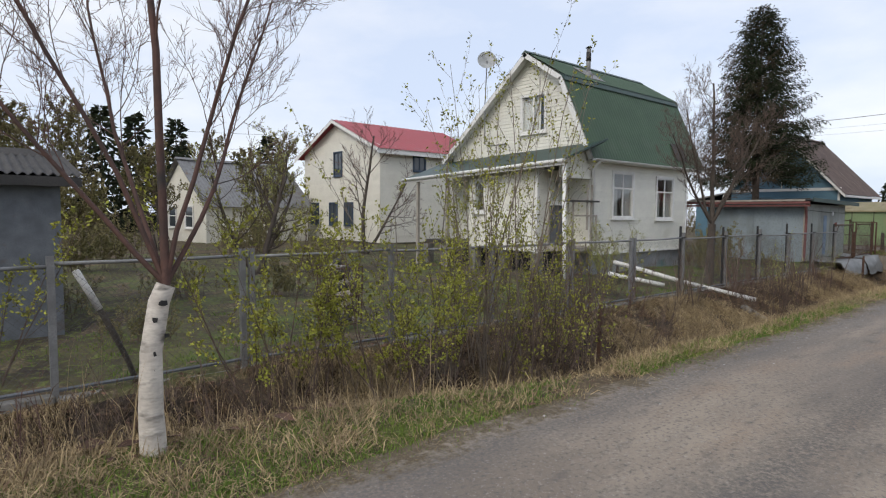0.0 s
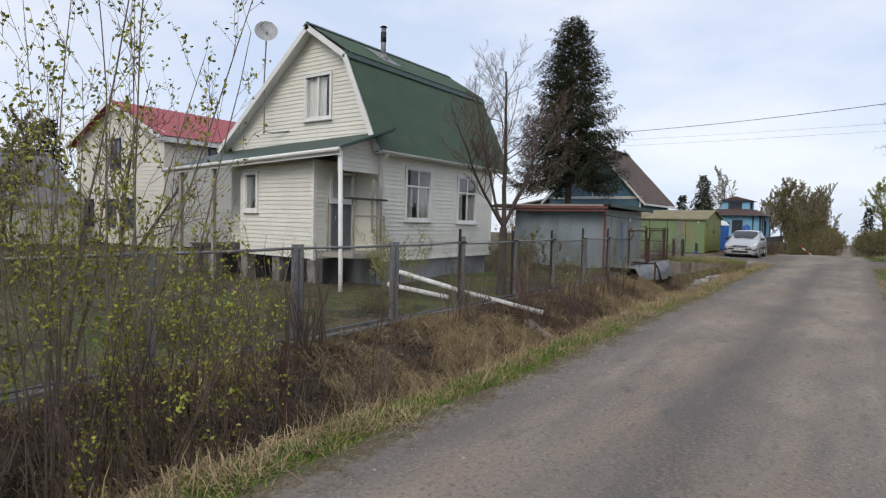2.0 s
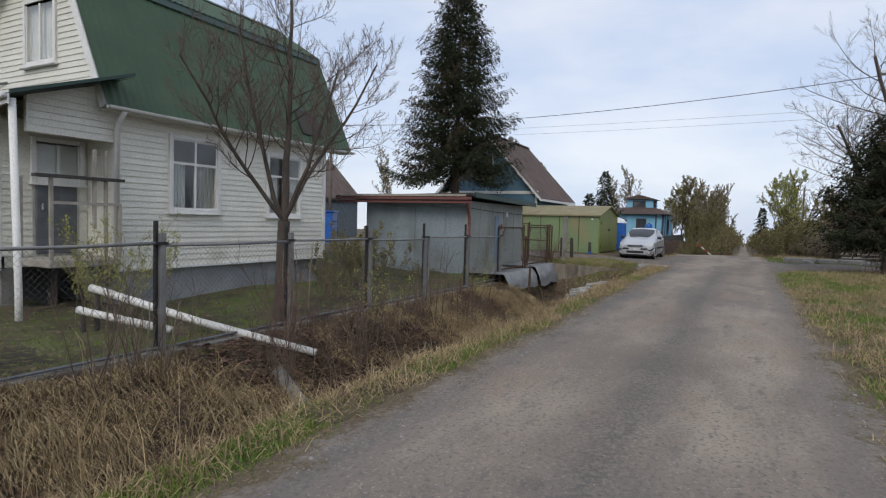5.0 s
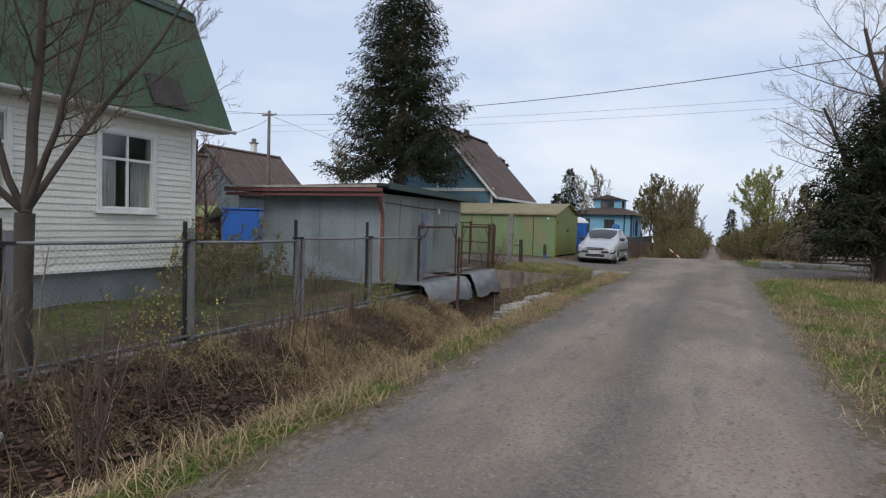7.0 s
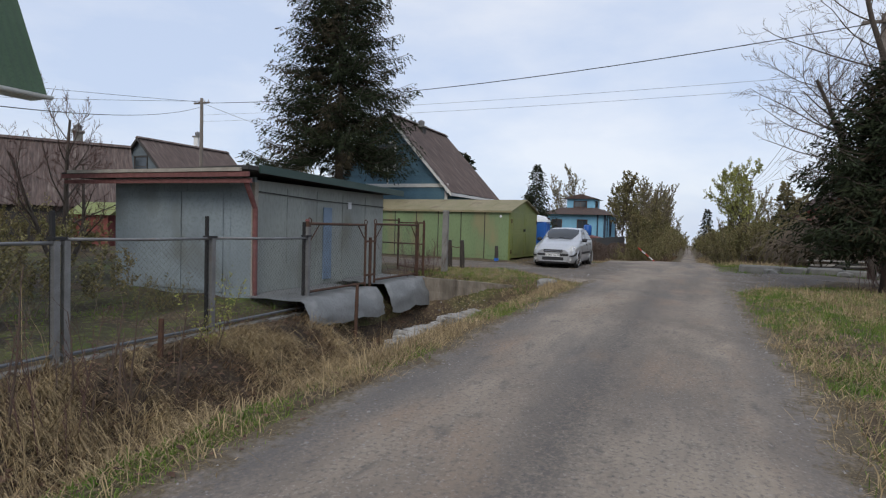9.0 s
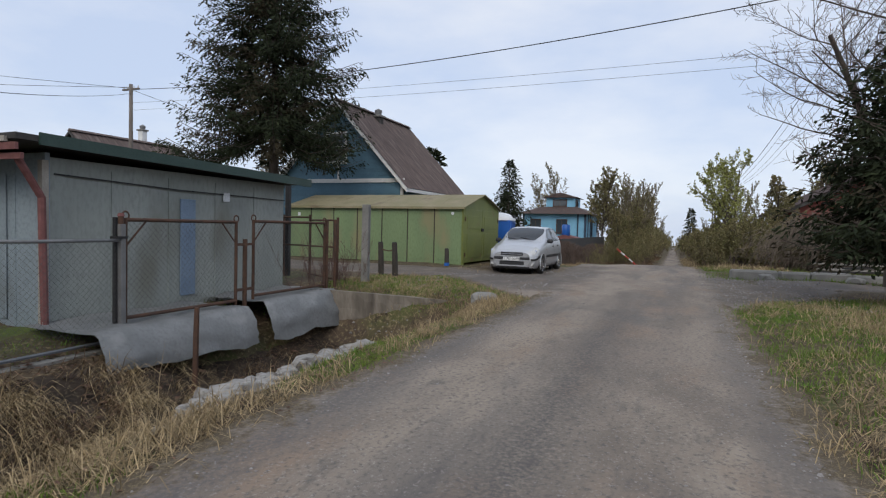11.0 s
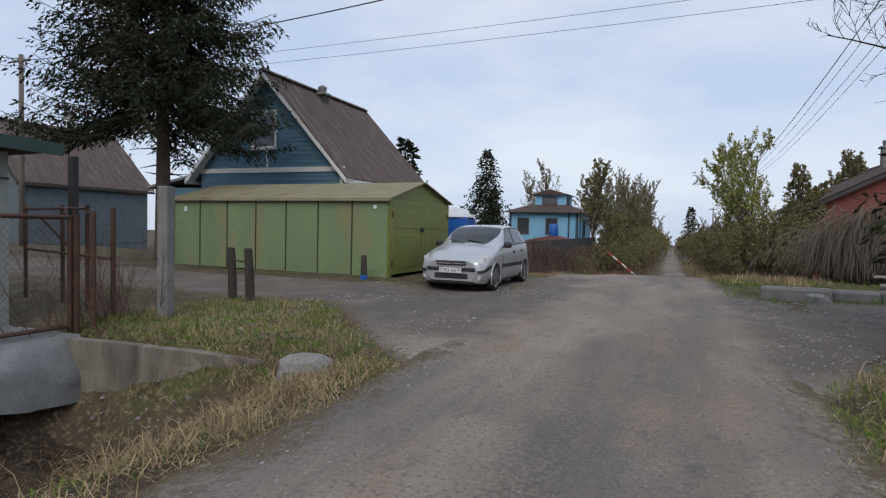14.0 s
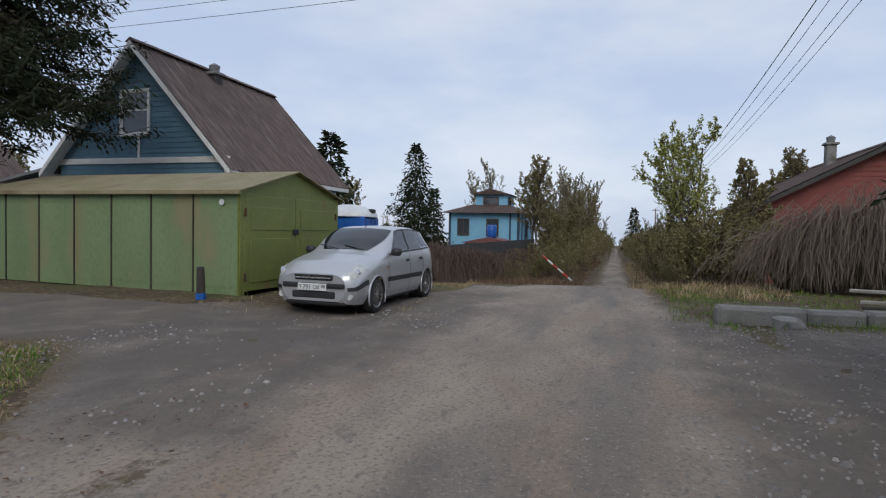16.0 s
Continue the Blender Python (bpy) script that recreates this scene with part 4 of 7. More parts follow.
plain_house("dark boarded house with an old slate roof and white chimney", (42.8, 33.6, -0.4), 0, 7.6, 6.4, 3.6, 6.8, GREY_BOARDS, SLATE, [(2.6, 4.2, 1.1, 1.4)], (5.2, 3.6, 7.7), 0.3, 0.22, DARK_WOOD, chim_mat=WHITE)
plain_house("dark house with a mossy slate roof", (29.5, 30.6, -0.6), -33, 6.0, 6.0, 2.4, 5.3, DARK_WOOD, SLATE, [], (4, 3.2, 5.9), 0.3)
plain_house("pale plastered cottage with a grey roof", (10.5, 36.0, -0.5), 10, 7.0, 6.0, 2.4, 5.0, SIDING2, GALV, [(1.5, 1.0, 0.9, 1.2), (3.6, 1.0, 0.9, 1.2)], None, 0.3, 0.0, None)
plain_house("red painted boarded house with a brown roof", (53.0, -11.4, -0.6), 0, 9.0, 8.4, 3.2, 5.4, BRICK_RED, BROWN_ROOF, [(2.2, 1.2, 1.0, 1.2)], (4.0, 4.9, 6.0), 0.5, 0.2, DARK_WOOD)
plain_house("low dark shed with a pale gable behind the fence", (-5.2, 12.6, -0.4), 0, 6.2, 4.0, 2.35, 2.75, GREY_STEEL, SHED_ROOF, [], None, 0.25, 0.0, SHED_ROOF, 0.12)


def shed():
    """The blue-grey sheet shed with the flat tar roof."""
    h = thing("shed", "blue-grey sheet-metal shed with a flat tar-paper roof", "shed", (23.2, 9.88, -0.25))
    part("front_wall", Shape().box(0, 0.06, 0, 3.5, 0.0, 2.2), SHED_WALL, h)
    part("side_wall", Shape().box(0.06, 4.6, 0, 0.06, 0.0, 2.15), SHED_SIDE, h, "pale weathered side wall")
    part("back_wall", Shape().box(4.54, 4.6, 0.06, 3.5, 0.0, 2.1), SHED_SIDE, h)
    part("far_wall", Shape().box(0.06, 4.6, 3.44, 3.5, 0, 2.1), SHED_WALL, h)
    for y in (0.55, 1.6, 2.65):
        part("sheet_seam", Shape().box(-0.008, 0.0, y - 0.012, y + 0.012, 0.05, 2.1), SHED_WALL, h)
    for y0, y1 in ((0.7, 1.7), (1.72, 2.72)):
        part("door", Shape().box(-0.025, -0.008, y0, y1, 0.12, 1.95, b=0.006), SHED_WALL, h)
    for x in (0.9, 1.85, 2.8, 3.75):
        part("sheet_seam", Shape().box(x - 0.015, x + 0.015, -0.012, 0.0, 0.0, 2.05), SHED_SIDE, h)
    part("side_door", Shape().box(2.05, 2.35, -0.03, -0.004, 0.25, 1.75, b=0.008), BLUE_DOOR, h, "narrow faded blue panel")
    part("hatch", Shape().box(2.95, 3.1, -0.04, -0.01, 1.75, 1.9, b=0.01), WHITE_PLASTIC, h, "small white lamp box")
    s = Shape().prism([(-0.55, -0.35, 2.28), (4.95, -0.35, 2.18), (4.95, 4.3, 2.10), (-0.55, 4.3, 2.20)], (0, 0, 0.07))
    part("roof", s, SHED_ROOF, h)
    part("roof_edge", Shape().prism([(-0.3, -0.38, 2.24), (4.98, -0.38, 2.14), (4.98, -0.38, 2.28), (-0.3, -0.38, 2.38)], (0, 0.03, 0)), GREEN_EDGE, h, "dark green roof edging")
    part("fascia", Shape().box(-0.56, -0.52, -0.35, 4.3, 2.16, 2.24), RED_TRIM, h, "faded red fascia board")
    part("fascia", Shape().box(-0.58, -0.54, -0.2, 4.1, 2.25, 2.31), PALE_BOARD, h, "pale weathered fascia board")
    part("fascia", Shape().box(-0.50, -0.46, -0.35, 4.3, 2.06, 2.13), RED_TRIM, h)
    part("brace", Shape().tube([(-0.45, -0.2, 2.1), (-0.12, -0.12, 1.65), (-0.06, -0.08, 0.1)], 0.045, 8), RED_TRIM, h, "faded red pipe brace")
    part("brace", Shape().box(-0.10, -0.02, -0.1, -0.02, 0.0, 2.1), PALE_BOARD, h)
    part("cable", Shape().tube([(0.1, -0.02, 1.95), (2.0, -0.03, 1.88), (4.6, -0.02, 1.85)], 0.012, 4), CABLE, h)
    return h


shed()


def garage():
    """The green metal garage."""
    h = thing("garage", "faded green sheet-metal garage with a mossy low gabled roof", "garage", (34.9, 8.72, 0.02), -3.2)
    W, L, H, P = 3.15, 6.6, 1.76, 2.18
    n = 7
    for i in range(n):
        y0, y1 = L * i / n, L * (i + 1) / n
        p = part("wall_panel", Shape().box(0.0, 0.03, y0 + 0.006, y1 - 0.006, 0, H), GAR_GREEN, h)
        m_, zz = 0.09, 0.1
        part("pressed_rib", Shape().prism([(-0.004, y0 + m_, zz), (-0.004, y1 - m_, zz), (-0.004, y1 - m_ - 0.05, zz + 0.06), (-0.004, y0 + m_ + 0.05, zz + 0.06)], (0.006, 0, 0)), GAR_GREEN, p)
        part("pressed_rib", Shape().box(-0.006, 0.0, y0 + m_, y1 - m_, H - 0.22, H - 0.19), GAR_GREEN, p)
    for i in range(n + 1):
        part("seam", Shape().box(-0.020, 0.0, L * i / n - 0.012, L * i / n + 0.012, 0, H), GAR_DOOR if i in (0, n) else STUMP, h)
    part("far_wall", Shape().box(W - 0.03, W, 0.03, L, 0, H), GAR_GREEN, h)
    part("back_wall", Shape().prism([(0, L, 0), (W, L, 0), (W, L, H), (W / 2, L, P), (0, L, H)], (0, -0.03, 0)), GAR_GREEN, h)
    for x0, x1, nm in ((0.12, W / 2 - 0.006, "door"), (W / 2 + 0.006, W - 0.12, "door")):
        d = part(nm, Shape().box(x0, x1, -0.035, -0.005, 0.06, H - 0.06, b=0.006), GAR_DOOR, h, "yellow-green steel garage door leaf with rust marks")
        part("door_panel", Shape().box(x0 + 0.15, x1 - 0.15, -0.046, -0.034, 1.1, 1.5, b=0.01), GAR_DOOR, d)
        part("door_panel", Shape().box(x0 + 0.15, x1 - 0.15, -0.046, -0.034, 0.2, 0.95, b=0.01), GAR_DOOR, d)
        for z in (0.3, 1.4):
            part("hinge", Shape().tube([(x0 if x0 < 1 else x1, -0.045, z - 0.07), (x0 if x0 < 1 else x1, -0.045, z + 0.07)], 0.018, 8), RUST, d)
    part("lock", Shape().box(W / 2 - 0.1, W / 2 + 0.06, -0.075, -0.035, 1.02, 1.12, b=0.01), BLACK_STEEL, h, "dark padlock hasp")
    part("front_frame", Shape().box(0, 0.12, -0.03, 0.03, 0, H).box(W - 0.12, W, -0.03, 0.03, 0, H).box(0.12, W - 0.12, -0.02, 0.03, H - 0.06, H), GAR_DOOR, h)
    part("front_gable", Shape().prism([(0, 0, H), (W, 0, H), (W / 2, 0, P)], (0, 0.03, 0)), GAR_DOOR, h)
    for a, b in (((-0.1, H - 0.02), (W / 2, P + 0.02)), ((W + 0.1, H - 0.02), (W / 2, P + 0.02))):
        for i in range(n):
            y0, y1 = -0.12 + (L + 0.24) * i / n, -0.12 + (L + 0.24) * (i + 1) / n
            part("roof_sheet", Shape().prism([(a[0], y0, a[1]), (b[0], y0, b[1]), (b[0], y0, b[1] + 0.025), (a[0], y0, a[1] + 0.02)], (0, y1 - y0 - 0.012, 0)), GAR_ROOF, h)
    part("drip_edge", Shape().box(-0.12, -0.09, -0.12, L + 0.12, H - 0.07, H), GAR_ROOF, h)
    part("round_sign", Shape().tube([(-0.03, 0.32, 1.56), (-0.04, 0.32, 1.56)], 0.05, 14), WHITE_PLASTIC, h, "small round white sign")
    part("number_sign", Shape().box(-0.032, -0.024, L - 0.5, L - 0.4, 1.42, 1.54), WHITE_PLASTIC, h, "small white number plate")
    return h


garage()


def tower_house():
    h = thing("house", "sky-blue boarded house with a brown roof and lantern", "house", (77.5, 11.0, -0.65))
    W, L, H = 6.4, 9.0, 3.45
    w = part("front_wall", Shape().box(0, 0.2, 0, W, -0.5, H), SKY_BLUE, h)
    part("side_wall", Shape().box(0.2, L, 0, 0.2, -0.5, H), SKY_BLUE, h)
    part("far_wall", Shape().box(L - 0.2, L, 0.2, W, -0.5, H), SKY_BLUE, h)
    part("back_wall", Shape().box(0.2, L - 0.2, W - 0.2, W, -0.5, H), SKY_BLUE, h)
    for x, y in ((-0.05, -0.05), (-0.05, W - 0.15), (L - 0.15, -0.05), (1.6, -0.05), (3.4, -0.05)):
        part("corner_board", Shape().box(x, x + 0.2, y, y + 0.2, -0.5, H), NAVY, h)
    part("corner_board", Shape().box(-0.05, 0.05, 0.7, 0.85, -0.5, H), NAVY, h)
    r = Shape()
    a, b, o = 2.4, 4.3, 0.7
    lo = [(-o, -o, H - 0.05), (L + o, -o, H - 0.05), (L + o, W + o, H - 0.05), (-o, W + o, H - 0.05)]
    hi = [(1.6, 1.2, H + 0.75), (6.4, 1.2, H + 0.75), (6.4, 4.8, H + 0.75), (1.6, 4.8, H + 0.75)]
    r.add(lo + hi, [(0, 1, 5, 4), (1, 2, 6, 5), (2, 3, 7, 6), (3, 0, 4, 7), (4, 5, 6, 7), (3, 2, 1, 0)])
    part("roof", r, BROWN_ROOF, h)
    part("lantern_wall", Shape().box(1.8, 5.4, 1.4, 4.4, H + 0.6, H + 1.75), SKY_BLUE, h)
    part("lantern_roof", Shape().prism([(1.4, 1.0, H + 1.72), (1.4, 4.8, H + 1.72), (1.4, 2.9, H + 2.25)], (4.4, 0, 0)), BROWN_ROOF, h)
    for y in (1.9, 4.6):
        window(h, (-0.03, y + 0.95, 1.5), 0.95, 1.3, 2, 0.0, frame_mat=BROWN_ROOF, curtain=False, facing="x")
    window(h, (1.77, 3.6, H + 0.85), 1.3, 0.6, 2, 0.0, frame_mat=BROWN_ROOF, curtain=False, facing="x")
    window(h, (2.2, 1.37, H + 0.85), 1.2, 0.6, 2, 0.0, frame_mat=BROWN_ROOF, curtain=False)
    window(h, (3.9, -0.03, 1.2), 0.9, 1.6, 1, 0.0, frame_mat=NAVY, curtain=False)
    part("stove_pipe", Shape().tube([(1.0, 0.2, H + 0.2), (0.4, -0.75, H - 0.1), (0.4, -0.75, H + 1.2)], 0.11, 8), GALV, h)
    return h


tower_house()

# ---------------------------------------------------------------- the parked car
def car():
    """A small silver five-door hatchback; its nose points to local -x, origin on the ground below its middle."""
    c = thing("car", "silver five-door hatchback parked beside the green garage", "car", (0, 0, 0))
    c.matrix_basis = Matrix.Translation(Vector((36.13, 6.98, -0.125)) * SIZE) @ pose(0, 0, 0, 0, 0, -1.5)
    low = [(0.72, 0.18), (0.795, 0.36), (0.825, 0.64)]
    st = [(-1.90, [(0.44, 0.24), (0.54, 0.33), (0.58, 0.45), (0.54, 0.60), (0.42, 0.665), (0.30, 0.685), (0.15, 0.69), (0, 0.69)]),
          (-1.82, [(0.60, 0.20), (0.69, 0.32), (0.725, 0.46), (0.67, 0.65), (0.52, 0.74), (0.36, 0.765), (0.18, 0.775), (0, 0.78)]),
          (-1.62, [(0.69, 0.18), (0.77, 0.34), (0.79, 0.54), (0.735, 0.75), (0.57, 0.845), (0.38, 0.87), (0.19, 0.88), (0, 0.885)]),
          (-1.20, low[:2] + [(0.815, 0.60), (0.775, 0.85), (0.60, 0.935), (0.40, 0.965), (0.20, 0.975), (0, 0.98)]),
          (-0.88, low + [(0.785, 0.90), (0.64, 0.985), (0.44, 1.02), (0.22, 1.035), (0, 1.04)]),
          (-0.45, low + [(0.79, 0.935), (0.705, 1.13), (0.615, 1.225), (0.32, 1.265), (0, 1.275)]),
          (-0.05, low + [(0.79, 0.95), (0.69, 1.20), (0.59, 1.395), (0.30, 1.435), (0, 1.445)]),
          (0.45, low + [(0.79, 0.965), (0.69, 1.215), (0.58, 1.44), (0.30, 1.48), (0, 1.49)]),
          (1.00, low + [(0.79, 0.98), (0.685, 1.215), (0.575, 1.425), (0.29, 1.465), (0, 1.475)]),
          (1.45, [(0.71, 0.20), (0.785, 0.38), (0.815, 0.66), (0.77, 1.0), (0.66, 1.20), (0.55, 1.365), (0.28, 1.40), (0, 1.41)]),
          (1.72, [(0.67, 0.24), (0.74, 0.40), (0.765, 0.66), (0.72, 0.98), (0.61, 1.13), (0.51, 1.24), (0.26, 1.27), (0, 1.28)]),
          (1.86, [(0.60, 0.28), (0.66, 0.42), (0.69, 0.64), (0.64, 0.90), (0.52, 1.0), (0.42, 1.05), (0.2, 1.07), (0, 1.075)]),
          (1.90, [(0.52, 0.32), (0.56, 0.44), (0.58, 0.62), (0.54, 0.80), (0.44, 0.87), (0.34, 0.9), (0.17, 0.91), (0, 0.91)])]
    X = [s_[0] for s_ in st]

    def crom(a, b, d, e, t):
        return 0.5 * (2 * b + (d - a) * t + (2 * a - 5 * b + 4 * d - e) * t * t + (3 * b - a - 3 * d + e) * t ** 3)

    def ring(i, v):
        r = st[max(0, min(len(st) - 1, i))][1]
        j = min(6, int(v))
        f = lambda q: (lambda w: (w[0], w[1]) if q <= 7 else (-r[14 - q][0], r[14 - q][1]))(r[max(0, min(7, q))])
        a, b, d, e = f(j - 1), f(j), f(j + 1), f(j + 2)
        return crom(a[0], b[0], d[0], e[0], v - j), crom(a[1], b[1], d[1], e[1], v - j)

    def skin(x, v, side=-1, off=0.0):
        i = max(0, min(len(X) - 2, sum(1 for q in X if q <= x) - 1))
        t = (x - X[i]) / (X[i + 1] - X[i])
        t = t if t < 1 else 1.0
        q = [ring(i + k, v) for k in (-1, 0, 1, 2)]
        y, z = crom(q[0][0], q[1][0], q[2][0], q[3][0], t), crom(q[0][1], q[1][1], q[2][1], q[3][1], t)
        p = Vector((x, y * -side * -1 if side > 0 else -y, z)) if side > 0 else Vector((x, -y, z))
        if off:
            h = 0.01
            a = skin(min(1.9, x + h), v, side) - skin(max(-1.9, x - h), v, side)
            b = skin(x, min(7, v + 0.02), side) - skin(x, max(0, v - 0.02), side)
            nrm = a.cross(b).normalized()
            if nrm.dot(p - Vector((x * 0.8, 0, 0.55))) < 0:
                nrm = -nrm
            p = p + nrm * off
        return p

    WH = (-1.16, 1.295)
    xs = span((-1.90, 0.035), (1.90, 1))
    vs = span((0, 0.14), (7, 1))
    body = Shape()
    for side in (-1, 1):
        g = [[skin(x, v, side) for v in vs] for x in xs]
        k = len(body.v)
        w = len(vs)
        body.v.extend(tuple(p) for r in g for p in r)
        for i in range(len(xs) - 1):
            for j in range(w - 1):
                m = (g[i][j] + g[i + 1][j + 1]) / 2
                if vs[j] < 3.2 and any(math.hypot(m.x - wx, m.z - 0.30) < 0.335 for wx in WH):
                    continue
                q = (k + i * w + j, k + i * w + j + 1, k + (i + 1) * w + j + 1, k + (i + 1) * w + j)
                body.f.append(q if side < 0 else tuple(reversed(q)))
    for x in (-1.90, 1.90):
        loop = [skin(x, v, -1) for v in vs] + [skin(x, v, 1) for v in reversed(vs)]
        k = len(body.v)
        body.v.extend(tuple(p) for p in loop)
        body.f.append(tuple(range(k, k + len(loop))) if x > 0 else tuple(range(k + len(loop) - 1, k - 1, -1)))
    part("body", body, SILVER, c, smooth=True)

    def patch(name, mat_, x0, x1, v0, v1, side, off=0.006, n=(10, 8), parent=None, slant=(0.0, 0.0)):
        """A panel that follows the body's skin; slant moves its ends along x at the upper edge."""
        s = Shape()
        for o in (off, off * 0.2):
            s.grid([[skin(lerp(x0 + slant[0] * j / n[1], x1 + slant[1] * j / n[1], i / n[0]), lerp(v0, v1, j / n[1]), side, o) for j in range(n[1] + 1)] for i in range(n[0] + 1)])
        return part(name, s, mat_, parent or c, smooth=True)

    for side in (-1, 1):
        patch("side_window", CAR_GLASS, -0.52, 0.27, 3.30, 4.80, side, slant=(0.42, 0.0))
        patch("side_window", CAR_GLASS, 0.36, 0.98, 3.30, 4.80, side)
        patch("side_window", CAR_GLASS, 1.04, 1.44, 3.35, 4.72, side, slant=(0, -0.10))
        patch("window_trim", BLACK_TRIM, -0.62, 1.50, 3.14, 3.26, side, 0.008, (16, 1))
        patch("window_trim", BLACK_TRIM, -0.08, 1.34, 4.82, 4.92, side, 0.012, (16, 1))
        patch("door_pillar", BLACK_TRIM, 0.28, 0.35, 3.28, 4.82, side, 0.005, (2, 8))
        patch("rub_strip", BLACK_TRIM, -0.78, 0.92, 1.52, 1.80, side, 0.014, (16, 2))
        patch("sill_trim", BLACK_TRIM, -0.80, 0.95, 0.0, 0.30, side, 0.01, (16, 2))
        patch("bumper_strip", BLACK_TRIM, -1.88, -1.52, 1.78, 2.16, side, 0.016, (8, 2))
        for x in (0.315, 1.02, -0.70):
            patch("door_gap", BLACK_TRIM, x - 0.004, x + 0.004, 0.35, 3.0, side, 0.003, (1, 10))
        for x in (0.17, 0.88):
            patch("door_handle", BLACK_TRIM, x - 0.08, x + 0.06, 2.55, 2.70, side, 0.022, (4, 2))
        patch("headlamp", LENS, -1.845, -1.46, 2.72, 3.62, side, 0.008, slant=(0.0, -0.10))
        p = skin(-1.70, 3.1, side, -0.015)
        part("lamp_reflector", Shape().tube([p, p + Vector((-0.03, 0, 0.012))], [0.055, 0.05], 14), CHROME, c)
        p = skin(-0.56, 3.1, side, 0.0)
        mir = Shape().box(p.x - 0.05, p.x + 0.10, min(p.y, p.y + side * 0.19), max(p.y, p.y + side * 0.19), p.z + 0.0, p.z + 0.135, b=0.045)
        part("wing_mirror", mir, BLACK_TRIM, c, smooth=True)
        p = skin(-1.85, 1.0, side, 0.0)
        part("fog_lamp", Shape().tube([p + Vector((0.03, 0, 0)), p + Vector((-0.008, 0, 0))], [0.055, 0.050], 14), LENS, c)
        patch("tail_lamp", BARRIER_RED, 1.66, 1.84, 2.7, 3.7, side, 0.008)
        patch("side_repeater", AMBER, -0.82, -0.77, 2.35, 2.45, side, 0.012, (2, 2))
        for wx in WH:
            ring_ = [(wx + 0.335 * math.cos(k * math.pi / 14), side * 0.806, 0.30 + 0.335 * math.sin(k * math.pi / 14)) for k in range(-2, 17)]
            part("wheel_arch", Shape().tube(ring_, 0.016, 6), SILVER, c, smooth=True)
            part("arch_liner", Shape().tube([(wx, side * 0.50, 0.30), (wx, side * 0.56, 0.30)], 0.345, 24), BLACK_TRIM, c)
            w = new("wheel")
            w.parent = c
            w.matrix_basis = pose(wx, side * 0.715, 0.297)
            w.empty_display_size = 0.1
            prof = [(-0.085, 0.20), (-0.09, 0.27), (-0.065, 0.297), (0.065, 0.297), (0.09, 0.27), (0.086, 0.205)]
            part("tyre", Shape().grid([[(r * math.cos(k * math.pi / 18), u * side, r * math.sin(k * math.pi / 18)) for u, r in prof] for k in range(37)]), RUBBER, w, smooth=True)
            part("wheel_disc", Shape().tube([(0, -0.05 * side, 0), (0, 0.02 * side, 0)], 0.20, 28), BLACK_TRIM, w)
            rim = Shape().grid([[(q * math.cos(k * math.pi / 18), u * side, q * math.sin(k * math.pi / 18)) for u, q in ((0.02, 0.187), (0.082, 0.19), (0.088, 0.207), (0.06, 0.212))] for k in range(37)])
            for k in range(15):
                rim.box(0.045, 0.192, 0.045 if side > 0 else -0.078, 0.078 if side > 0 else -0.045, -0.008, 0.008, pose(0, 0, 0, 0, k * 24, 0))
            rim.tube([(0, 0.03 * side, 0), (0, 0.084 * side, 0)], 0.045, 14)
            part("rim", rim, CHROME, w, "many-spoked alloy rim")
    # windscreen and rear window across both halves
    for nm, x0, x1, v0, off in (("windscreen", -0.84, -0.09, 5.08, 0.008), ("rear_window", 1.50, 1.80, 5.1, 0.008)):
        s = Shape()
        rows_ = []
        for i in range(13):
            x = lerp(x0, x1, i / 12)
            left = [skin(x, lerp(v0, 7, j / 8), -1, off) for j in range(9)]
            right = [skin(x, lerp(v0, 7, j / 8), 1, off) for j in range(8)]
            rows_.append(left + list(reversed(right)))
        part(nm, s.grid(rows_), CAR_GLASS, c, smooth=True)
    for y in (-0.40, 0.10):
        part("wiper", Shape().tube([(-0.88, y, 1.055), (-0.74, y + 0.45, 1.125)], 0.010, 5), BLACK_TRIM, c)
    # nose
    part("grille", Shape().box(-1.925, -1.86, -0.36, 0.36, 0.575, 0.675, b=0.03), BLACK_TRIM, c)
    gr = Shape().box(-1.94, -1.90, -0.35, 0.35, 0.66, 0.685, b=0.008).box(-1.94, -1.90, -0.33, 0.33, 0.605, 0.625, b=0.006)
    part("grille_bar", gr, CHROME, c)
    badge = Shape().grid([[(-1.945, (0.055 + 0.008 * math.cos(j)) * math.cos(k * math.pi / 10), 0.64 + (0.032 + 0.008 * math.cos(j)) * math.sin(k * math.pi / 10)) for j in (0, 1.57, 3.14)] for k in range(21)])
    part("maker_badge", badge, CHROME, c)
    part("bumper_band", Shape().box(-1.935, -1.88, -0.57, 0.57, 0.455, 0.535, b=0.02), BLACK_TRIM, c)
    part("lower_intake", Shape().box(-1.915, -1.86, -0.40, 0.40, 0.285, 0.40, b=0.02), BLACK_TRIM, c)
    part("chin", Shape().box(-1.88, -1.5, -0.55, 0.55, 0.17, 0.245, b=0.03), BLACK_TRIM, c)
    pl = part("number_plate", Shape().box(-1.955, -1.935, -0.26, 0.26, 0.415, 0.527, b=0.004), PLATE, c, "white number plate with black characters")
